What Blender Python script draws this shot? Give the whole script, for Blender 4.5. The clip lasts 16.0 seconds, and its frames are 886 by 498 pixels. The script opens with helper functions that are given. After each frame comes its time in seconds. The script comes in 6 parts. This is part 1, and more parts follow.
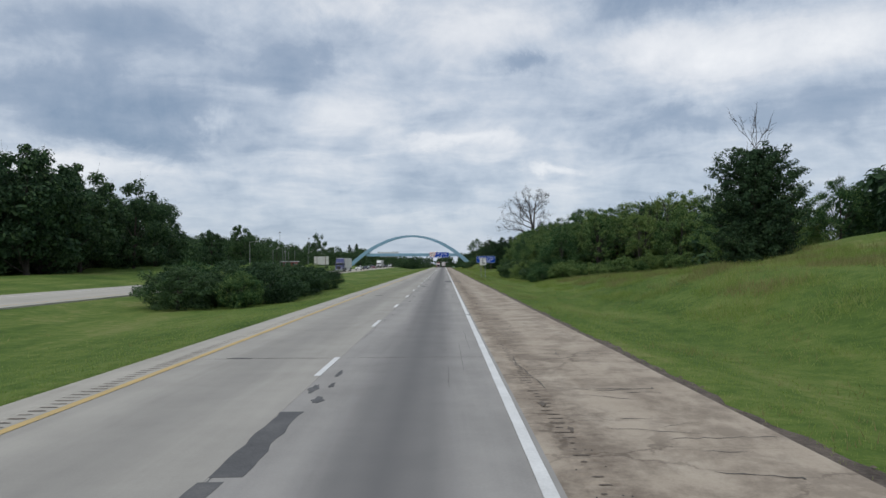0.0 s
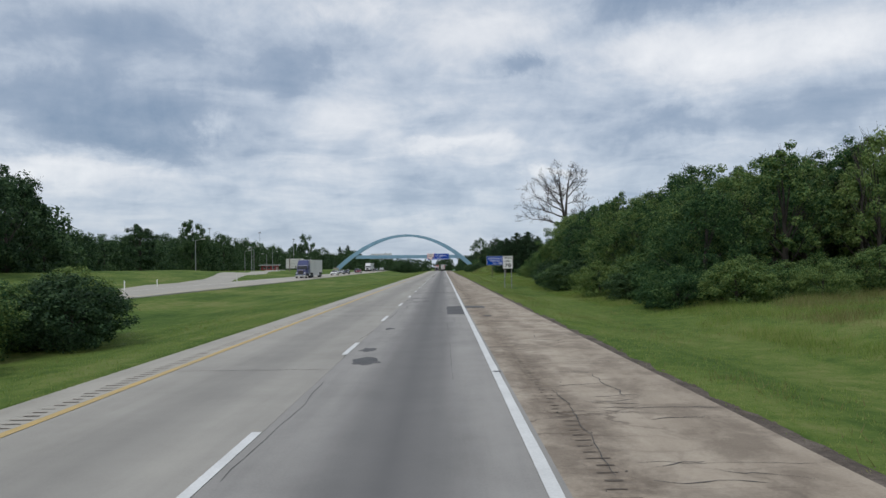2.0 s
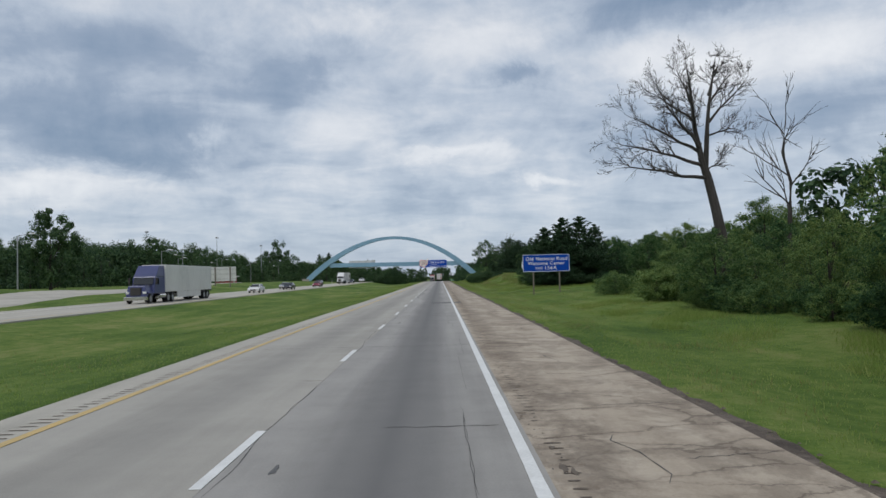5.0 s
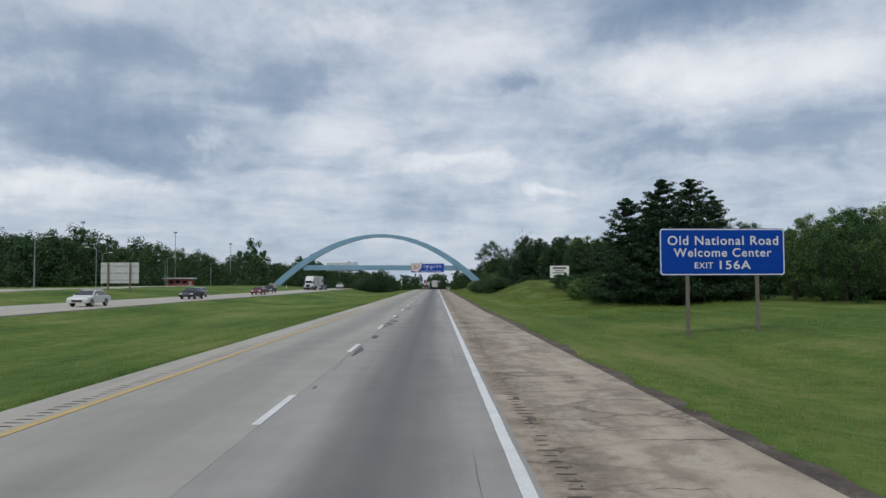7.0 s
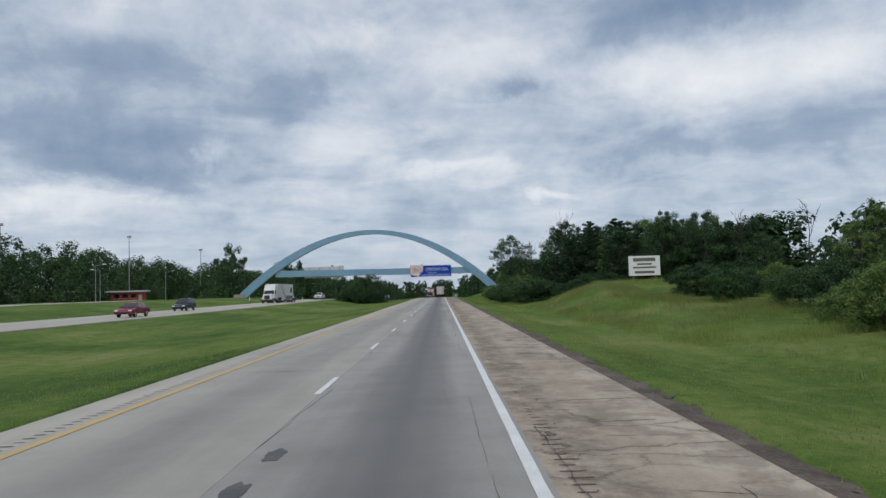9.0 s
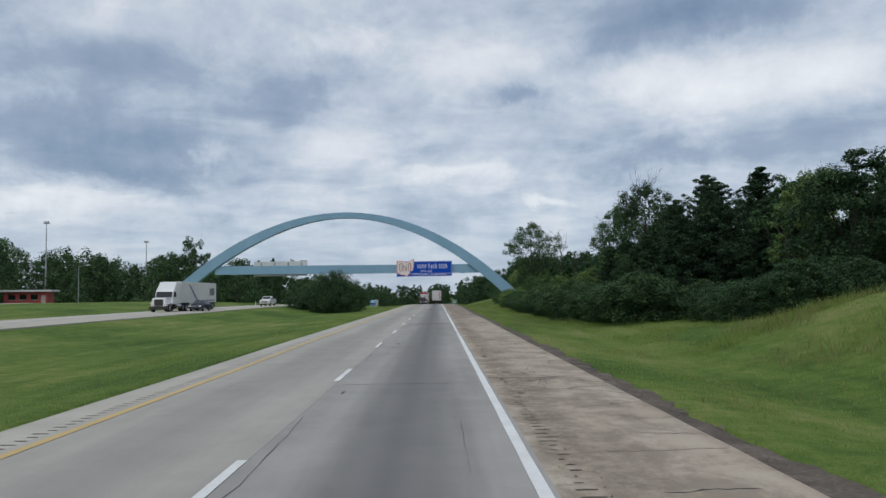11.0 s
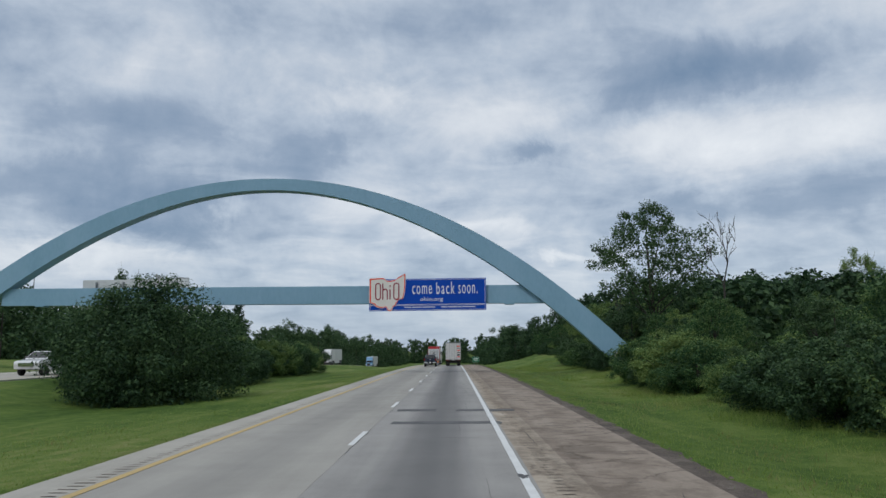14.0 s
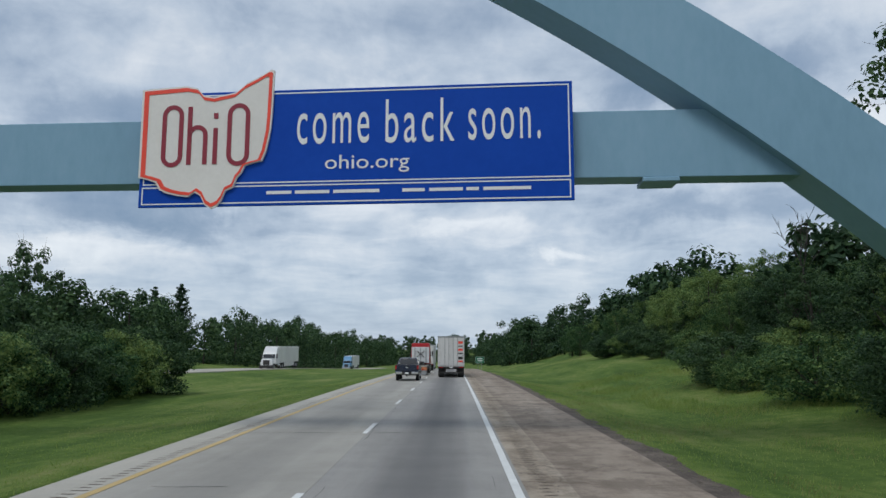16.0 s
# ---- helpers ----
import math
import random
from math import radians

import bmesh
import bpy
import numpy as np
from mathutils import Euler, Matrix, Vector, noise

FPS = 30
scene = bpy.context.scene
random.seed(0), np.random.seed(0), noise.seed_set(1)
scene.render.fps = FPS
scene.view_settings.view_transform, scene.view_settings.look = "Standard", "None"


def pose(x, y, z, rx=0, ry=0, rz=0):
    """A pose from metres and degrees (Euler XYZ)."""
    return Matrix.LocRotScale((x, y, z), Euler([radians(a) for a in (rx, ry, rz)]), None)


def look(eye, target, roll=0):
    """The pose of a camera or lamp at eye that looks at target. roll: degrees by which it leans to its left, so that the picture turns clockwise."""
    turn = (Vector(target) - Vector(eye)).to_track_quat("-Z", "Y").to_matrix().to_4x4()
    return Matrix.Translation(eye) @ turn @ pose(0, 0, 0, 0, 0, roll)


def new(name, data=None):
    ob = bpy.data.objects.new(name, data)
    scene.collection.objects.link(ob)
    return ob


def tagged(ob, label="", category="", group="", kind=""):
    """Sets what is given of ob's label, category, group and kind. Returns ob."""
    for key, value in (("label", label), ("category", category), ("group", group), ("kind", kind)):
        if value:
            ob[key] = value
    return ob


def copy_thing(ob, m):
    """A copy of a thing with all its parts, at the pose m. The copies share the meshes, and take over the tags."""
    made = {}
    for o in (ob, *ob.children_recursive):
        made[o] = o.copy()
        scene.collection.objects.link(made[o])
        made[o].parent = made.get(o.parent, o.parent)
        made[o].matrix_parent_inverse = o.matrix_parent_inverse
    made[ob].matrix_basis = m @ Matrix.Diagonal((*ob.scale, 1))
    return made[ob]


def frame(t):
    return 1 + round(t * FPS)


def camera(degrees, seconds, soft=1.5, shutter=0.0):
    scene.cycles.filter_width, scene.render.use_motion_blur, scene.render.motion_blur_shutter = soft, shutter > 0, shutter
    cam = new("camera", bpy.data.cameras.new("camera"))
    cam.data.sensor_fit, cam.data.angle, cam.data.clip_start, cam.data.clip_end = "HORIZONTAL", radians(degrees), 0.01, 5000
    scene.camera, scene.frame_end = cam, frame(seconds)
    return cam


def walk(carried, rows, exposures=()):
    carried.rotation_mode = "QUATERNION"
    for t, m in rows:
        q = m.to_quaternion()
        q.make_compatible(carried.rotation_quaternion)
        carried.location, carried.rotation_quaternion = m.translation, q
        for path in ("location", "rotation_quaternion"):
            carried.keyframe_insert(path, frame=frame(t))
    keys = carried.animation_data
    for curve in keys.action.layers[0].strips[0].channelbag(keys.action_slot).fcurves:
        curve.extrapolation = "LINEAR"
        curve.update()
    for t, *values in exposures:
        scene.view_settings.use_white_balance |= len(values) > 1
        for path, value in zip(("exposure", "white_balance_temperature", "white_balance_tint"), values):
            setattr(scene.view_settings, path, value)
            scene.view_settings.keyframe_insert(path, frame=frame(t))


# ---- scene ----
cam = camera(61.9, 16.0, soft=1.5)
PATH = [
    (0, (-1.049, -0.587, 2.33), (-1.051, 1.413, 2.37), -0.5),
    (0.5, (-1.058, 14.01, 2.331), (-1.061, 16.009, 2.373), -0.8),
    (1, (-1.083, 28.621, 2.31), (-1.089, 30.621, 2.363), -1.2),
    (1.5, (-1.132, 42.615, 2.256), (-1.135, 44.615, 2.307), -0.9),
    (2, (-1.087, 56.357, 2.286), (-1.087, 58.356, 2.334), -0.8),
    (2.5, (-1.13, 70.367, 2.271), (-1.128, 72.367, 2.323), -0.9),
    (3, (-1.11, 84.475, 2.29), (-1.112, 86.474, 2.343), -1.0),
    (3.5, (-1.12, 98.578, 2.276), (-1.116, 100.577, 2.33), -0.6),
    (4, (-1.144, 112.852, 2.23), (-1.134, 114.851, 2.289), -1.1),
    (4.5, (-1.055, 126.773, 2.256), (-1.046, 128.772, 2.322), -1.6),
    (7, (-0.949, 198.472, 2.164), (-0.929, 200.47, 2.258), -0.2),
    (7.5, (-0.978, 212.393, 2.114), (-0.956, 214.391, 2.204), -0.3),
    (8, (-0.972, 226.479, 2.163), (-0.957, 228.477, 2.261), -0.1),
    (8.5, (-0.986, 240.742, 2.127), (-0.971, 242.739, 2.235), -1.1),
    (9, (-1.007, 254.931, 2.147), (-0.999, 256.928, 2.259), -1.6),
    (11.5, (-1.132, 327.202, 2.142), (-1.114, 329.197, 2.28), -0.7),
    (12, (-1.097, 341.443, 2.133), (-1.083, 343.435, 2.312), -1.7),
    (12.5, (-1.139, 355.659, 2.149), (-1.137, 357.651, 2.329), -0.9),
    (13, (-1.115, 369.95, 2.188), (-1.124, 371.941, 2.375), -0.9),
    (13.5, (-1.107, 384.33, 2.227), (-1.122, 386.316, 2.466), -0.5),
    (14, (-1.222, 398.983, 2.232), (-1.249, 400.964, 2.506), -0.4),
    (14.5, (-1.125, 413.4, 2.252), (-1.161, 415.38, 2.535), -0.3),
    (15, (-1.094, 427.687, 2.311), (-1.119, 429.668, 2.58), -0.2),
    (15.5, (-1.072, 441.541, 2.397), (-1.092, 443.525, 2.646), -0.8),
    (16, (-1.108, 455.965, 2.455), (-1.136, 457.947, 2.723), -0.0),
]
walk(cam, [(t, look(e, g, r)) for t, e, g, r in PATH], exposures=[(0, 0.03, 6390, 9.3), (8, -0.05, 6340, 9.3), (12, -0.02, 6270, 8.3), (13.5, -0.07, 6245, 8.0), (15, -0.06, 6220, 7.6), (16, 0.02, 6200, 7.3)])

# ---- world and sun ----
SUN_EL, SUN_AZ = 55.0, 205.0
world = bpy.data.worlds.new("overcast_sky")
scene.world = world
world.use_nodes = True


class Nodes:
    """Short notation for a node tree."""

    def __init__(self, tree):
        self.t = tree

    def add(self, kind, ins=None, **attrs):
        n = self.t.nodes.new(kind)
        for k, v in attrs.items():
            setattr(n, k, v)
        for k, v in (ins or {}).items():
            if isinstance(v, bpy.types.NodeSocket):
                self.t.links.new(v, n.inputs[k])
            else:
                n.inputs[k].default_value = v
        return n

    def math(self, op, a, b=0.0, c=0.0):
        return self.add("ShaderNodeMath", {0: a, 1: b, 2: c}, operation=op).outputs[0]

    def noise(self, vec, scale, detail=4.0, rough=0.55, dist=0.0):
        return self.add("ShaderNodeTexNoise", {"Vector": vec, "Scale": scale, "Detail": detail, "Roughness": rough, "Distortion": dist}).outputs["Fac"]

    def ramp(self, fac, stops, interp="LINEAR"):
        n = self.add("ShaderNodeValToRGB", {"Fac": fac})
        el = n.color_ramp.elements
        n.color_ramp.interpolation = interp
        while len(el) < len(stops):
            el.new(0.5)
        for e, (p, c) in zip(el, stops):
            e.position = p
            e.color = (*c, 1.0) if isinstance(c, tuple) else (c, c, c, 1.0)
        return n.outputs["Color"]

    def mix(self, fac, a, b, blend="MIX"):
        n = self.add("ShaderNodeMix", data_type="RGBA", blend_type=blend)
        for k, v in ((0, fac), (6, a), (7, b)):
            if isinstance(v, bpy.types.NodeSocket):
                self.t.links.new(v, n.inputs[k])
            else:
                n.inputs[k].default_value = (*v, 1.0) if isinstance(v, tuple) else v
        return n.outputs[2]


# cloud masses: bearing and height in degrees, their half widths, and how light they are
CLOUDS = [(-25.9, 11.7, 7.5, 2.7, -0.28), (-22.6, 9.2, 5.0, 0.9, -0.14), (-24.0, 17.0, 9.0, 1.8, -0.14), (-11.8, 15.0, 3.0, 2.0, -0.15), (6.4, 14.9, 3.2, 0.75, -0.18), (19.6, 20.2, 10.0, 1.7, -0.24),
          (19.6, 10.4, 9.5, 1.3, -0.13), (23.4, 6.6, 8.0, 1.3, -0.05), (-7.6, 19.2, 3.5, 1.3, 0.16), (2.9, 17.6, 6.0, 1.4, 0.09), (15.6, 15.9, 7.0, 1.6, 0.13), (26.3, 14.4, 6.0, 1.8, 0.13),
          (-17.8, 10.3, 2.4, 0.8, 0.12), (-27.3, 6.8, 8.0, 1.1, 0.17), (1.1, 9.3, 5.0, 0.45, 0.12), (7.9, 7.3, 2.4, 0.4, 0.18), (-1.0, 3.4, 4.5, 0.6, 0.08), (0.0, 25.5, 25.0, 2.5, -0.04)]


def build_sky():
    w = Nodes(world.node_tree)
    world.node_tree.nodes.clear()
    sky = w.add("ShaderNodeTexSky", sky_type="NISHITA", sun_disc=False, sun_elevation=radians(SUN_EL), sun_rotation=radians(SUN_AZ))
    d = w.add("ShaderNodeTexCoord").outputs["Generated"]
    sep = w.add("ShaderNodeSeparateXYZ", {0: d})
    x, y, z = sep.outputs
    # the deck of cloud is a flat layer: it draws together towards the horizon
    lift = w.math("ADD", w.math("MAXIMUM", z, 0.0), 0.16)
    deck = w.add("ShaderNodeCombineXYZ", {0: w.math("DIVIDE", x, lift), 1: w.math("DIVIDE", y, lift), 2: 0.0}).outputs[0]
    broad = w.noise(deck, 1.5, 8.0, 0.56, 0.5)
    wisps = w.noise(deck, 3.6, 6.0, 0.55, 0.8)
    puff = w.noise(d, 9.0, 8.0, 0.60, 0.3)
    az = w.math("ARCTAN2", x, y)
    elev = w.math("ARCSINE", z)
    az = w.math("ADD", az, w.math("MULTIPLY", w.math("SUBTRACT", w.noise(d, 7.0, 7.0, 0.65, 0.4), 0.5), 0.22))
    elev = w.math("ADD", elev, w.math("MULTIPLY", w.math("SUBTRACT", w.noise(d, 8.0, 7.0, 0.65, 0.5), 0.5), 0.085))
    m = w.math("ADD", w.math("MULTIPLY", broad, 0.44), w.math("MULTIPLY", wisps, 0.20))
    m = w.math("ADD", m, w.math("ADD", w.math("MULTIPLY", puff, 0.34), 0.022))
    for a0, e0, wa, we, amp in CLOUDS:
        p = w.math("DIVIDE", w.math("SUBTRACT", az, radians(a0)), radians(wa))
        q = w.math("DIVIDE", w.math("SUBTRACT", elev, radians(e0)), radians(we))
        r2 = w.math("ADD", w.math("MULTIPLY", p, p), w.math("MULTIPLY", q, q))
        m = w.math("ADD", m, w.math("MULTIPLY", w.math("EXPONENT", w.math("MULTIPLY", r2, -1.0)), amp))
    cloud = w.ramp(m, [(0.20, (0.20, 0.28, 0.40)), (0.40, (0.35, 0.42, 0.53)), (0.50, (0.53, 0.59, 0.68)), (0.61, (0.76, 0.78, 0.82)), (0.74, (0.93, 0.93, 0.94))])
    low = w.ramp(z, [(0.0, 1.0), (0.14, 0.0)])
    cloud = w.mix(w.math("MULTIPLY", low, 0.62), cloud, (0.47, 0.555, 0.675))
    nish = w.mix(1.0, sky.outputs["Color"], (0.1, 0.1, 0.1), "MULTIPLY")
    col = w.mix(0.88, nish, cloud)
    bg = w.add("ShaderNodeBackground", {"Color": col, "Strength": 1.0})
    out = w.add("ShaderNodeOutputWorld", {"Surface": bg.outputs[0]})


build_sky()
sun = new("sun", bpy.data.lights.new("sun", "SUN"))
sun.data.energy, sun.data.angle, sun.data.color = 1.2, radians(18), (1.0, 0.96, 0.9)
az, el = radians(SUN_AZ), radians(SUN_EL)
sun.matrix_world = look((math.sin(az) * math.cos(el) * 50, math.cos(az) * math.cos(el) * 50, math.sin(el) * 50), (0, 0, 0))

# ---- materials ----


def mat(name, stops, rough=0.8, metal=0.0, scale=1.0, fine=12.0, bump=0.0, object_jitter=0.0, island=0.0, trans=0.0, stretch=(1, 1, 1), spec=0.5, bscale=None, lo=0.30, hi=0.70):
    """A surface whose colour wanders between the stops at two scales."""
    m = bpy.data.materials.new(name)
    m.use_nodes = True
    n = Nodes(m.node_tree)
    bsdf = m.node_tree.nodes["Principled BSDF"]
    pos = n.add("ShaderNodeTexCoord").outputs["Object"]
    pos = n.add("ShaderNodeVectorMath", {0: pos, 1: stretch}, operation="MULTIPLY").outputs[0]
    a = n.noise(pos, scale, 4.0, 0.6)
    b = n.noise(pos, scale * fine, 3.0, 0.6)
    f = n.math("ADD", n.math("MULTIPLY", a, 0.6), n.math("MULTIPLY", b, 0.4))
    if object_jitter:
        r = n.add("ShaderNodeObjectInfo").outputs["Random"]
        f = n.math("ADD", f, n.math("MULTIPLY", n.math("SUBTRACT", r, 0.5), object_jitter))
    if island:
        r = n.add("ShaderNodeNewGeometry").outputs["Random Per Island"]
        f = n.math("ADD", f, n.math("MULTIPLY", n.math("SUBTRACT", r, 0.5), island))
    k = len(stops) - 1
    col = n.ramp(f, [(lo + (hi - lo) * i / max(k, 1), c) for i, c in enumerate(stops)])
    m.node_tree.links.new(col, bsdf.inputs["Base Color"])
    bsdf.inputs["Roughness"].default_value = rough
    bsdf.inputs["Metallic"].default_value = metal
    bsdf.inputs["Specular IOR Level"].default_value = spec
    if bump:
        h = n.noise(pos, bscale or scale * fine, 4.0, 0.65)
        bn = n.add("ShaderNodeBump", {"Height": h, "Strength": 0.6, "Distance": bump})
        m.node_tree.links.new(bn.outputs[0], bsdf.inputs["Normal"])
    if trans:
        tr = n.add("ShaderNodeBsdfTranslucent", {"Color": col})
        mx = n.add("ShaderNodeMixShader", {0: trans, 1: bsdf.outputs[0], 2: tr.outputs[0]})
        m.node_tree.links.new(mx.outputs[0], m.node_tree.nodes["Material Output"].inputs["Surface"])
    return m


def grass_material():
    """Rough turf: broad fresh and dry areas, bands along the mowing, and a fine clumpy grain."""
    m = bpy.data.materials.new("grass")
    m.use_nodes = True
    n = Nodes(m.node_tree)
    bsdf = m.node_tree.nodes["Principled BSDF"]
    pos = n.add("ShaderNodeNewGeometry").outputs["Position"]
    along = n.add("ShaderNodeVectorMath", {0: pos, 1: (1.0, 0.14, 1.0)}, operation="MULTIPLY").outputs[0]
    broad = n.noise(pos, 0.07, 3.0, 0.5)
    bands = n.noise(along, 0.55, 4.0, 0.6)
    clump = n.noise(pos, 1.5, 6.0, 0.68, 0.3)
    grain = n.noise(pos, 14.0, 4.0, 0.7)
    f = n.math("ADD", n.math("MULTIPLY", broad, 0.30), n.math("MULTIPLY", bands, 0.25))
    f = n.math("ADD", f, n.math("ADD", n.math("MULTIPLY", clump, 0.28), n.math("MULTIPLY", grain, 0.17)))
    col = n.ramp(f, [(0.40, (0.045, 0.088, 0.018)), (0.475, (0.086, 0.141, 0.029)), (0.53, (0.132, 0.184, 0.043)), (0.61, (0.224, 0.226, 0.088))])
    m.node_tree.links.new(col, bsdf.inputs["Base Color"])
    bsdf.inputs["Roughness"].default_value = 0.95
    bsdf.inputs["Specular IOR Level"].default_value = 0.1
    h = n.math("ADD", n.noise(pos, 4.0, 5.0, 0.7), n.math("MULTIPLY", clump, 0.8))
    bn = n.add("ShaderNodeBump", {"Height": h, "Strength": 0.7, "Distance": 0.16})
    m.node_tree.links.new(bn.outputs[0], bsdf.inputs["Normal"])
    return m


GRASS = grass_material()
DRY = mat("dry_grass_stalks", [(0.17, 0.20, 0.06), (0.25, 0.24, 0.10), (0.33, 0.29, 0.14)], rough=0.9, scale=0.1, fine=10, island=0.4, spec=0.05, trans=0.5)
BLADES = mat("grass_blades", [(0.175, 0.260, 0.058), (0.25, 0.335, 0.085), (0.37, 0.385, 0.15)], rough=0.9, scale=0.1, fine=10, island=0.3, spec=0.05, trans=0.5)
GRAVEL = mat("gravel", [(0.050, 0.038, 0.029), (0.105, 0.082, 0.064), (0.19, 0.155, 0.125)], rough=0.95, scale=1.1, fine=14, bump=0.06, lo=0.36, hi=0.66)
PAINT_W = mat("white_line_paint", [(0.56, 0.56, 0.54), (0.80, 0.80, 0.78)], rough=0.7, scale=1.2, fine=20)
PAINT_Y = mat("yellow_line_paint", [(0.42, 0.32, 0.15), (0.60, 0.41, 0.14)], rough=0.7, scale=1.0, fine=20)
ASPHALT = mat("asphalt_patch", [(0.062, 0.062, 0.064), (0.100, 0.099, 0.100), (0.150, 0.146, 0.141)], rough=0.9, scale=1.2, fine=25, bump=0.012)
TAR = mat("tar_crack", [(0.03, 0.03, 0.03), (0.09, 0.085, 0.08)], rough=0.85, scale=3, fine=10)
GRIME = mat("groove_grime", [(0.085, 0.068, 0.054), (0.175, 0.145, 0.115)], rough=0.95, scale=1.5, fine=12)
SHEET = mat("bare_aluminium_sheet", [(0.50, 0.50, 0.48), (0.66, 0.66, 0.64)], rough=0.45, scale=0.8, fine=10)
STEEL_BLUE = mat("blue_painted_steel", [(0.185, 0.325, 0.430), (0.215, 0.365, 0.480), (0.25, 0.40, 0.52)], rough=0.5, scale=0.25, fine=14, spec=0.4, stretch=(1, 1, 0.4))
SIGN_BLUE = mat("blue_sign_sheet", [(0.003, 0.048, 0.34), (0.006, 0.068, 0.42)], rough=0.6, spec=0.15, scale=0.6, fine=10)
SIGN_NAVY = mat("navy_sign_sheet", [(0.006, 0.055, 0.37), (0.010, 0.070, 0.43)], rough=0.6, spec=0.12, scale=0.6, fine=10)
SIGN_WHITE = mat("white_sign_sheet", [(0.74, 0.74, 0.72), (0.84, 0.84, 0.82)], rough=0.45, scale=0.7, fine=12)
SIGN_BEIGE = mat("pale_sign_sheet", [(0.70, 0.66, 0.61), (0.80, 0.76, 0.71)], rough=0.5, scale=0.7, fine=12)
SIGN_RED = mat("red_sign_sheet", [(0.80, 0.055, 0.03), (0.88, 0.08, 0.04)], rough=0.5, scale=0.7)
SIGN_MAROON = mat("maroon_lettering", [(0.22, 0.012, 0.03), (0.30, 0.02, 0.04)], rough=0.5, scale=0.7)
SIGN_BLACK = mat("black_lettering", [(0.015, 0.015, 0.015), (0.03, 0.03, 0.03)], rough=0.5)
SIGN_GREEN = mat("green_sign_sheet", [(0.01, 0.12, 0.06), (0.02, 0.17, 0.08)], rough=0.5)
GALV = mat("galvanised_steel", [(0.25, 0.26, 0.26), (0.38, 0.39, 0.39)], rough=0.5, metal=0.6, scale=2, fine=8)
RUST = mat("weathered_post", [(0.12, 0.10, 0.08), (0.22, 0.19, 0.16)], rough=0.8, scale=2, fine=8)
BARK = mat("bark", [(0.028, 0.024, 0.020), (0.075, 0.064, 0.053)], rough=0.95, scale=1.2, fine=8, bump=0.03, stretch=(1, 1, 0.25))
DEADWOOD = mat("dead_wood", [(0.030, 0.026, 0.023), (0.070, 0.062, 0.055)], rough=0.95, scale=1.2, fine=8, bump=0.02, stretch=(1, 1, 0.25))
LEAF = mat("leaves", [(0.032, 0.080, 0.033), (0.080, 0.155, 0.054), (0.140, 0.222, 0.072), (0.200, 0.272, 0.082)], rough=0.75, scale=0.25, fine=6, island=0.50, object_jitter=0.42, trans=0.32, spec=0.2)
# LEAF colours at about 0.6: shade in the foliage is put into the colour
LEAF_SHADED = mat("shaded_leaves", [(0.020, 0.050, 0.022), (0.044, 0.090, 0.037), (0.084, 0.142, 0.053)], rough=0.65, scale=0.25, fine=6, island=0.45, object_jitter=0.20, trans=0.28, spec=0.25)
NEEDLE = mat("needles", [(0.018, 0.042, 0.022), (0.036, 0.072, 0.034), (0.066, 0.112, 0.050)], rough=0.8, scale=0.4, fine=6, island=0.4, object_jitter=0.15, trans=0.1, spec=0.2)
CONC = mat("pale_concrete", [(0.26, 0.24, 0.21), (0.38, 0.36, 0.32)], rough=0.9, scale=0.6, fine=15, bump=0.01)


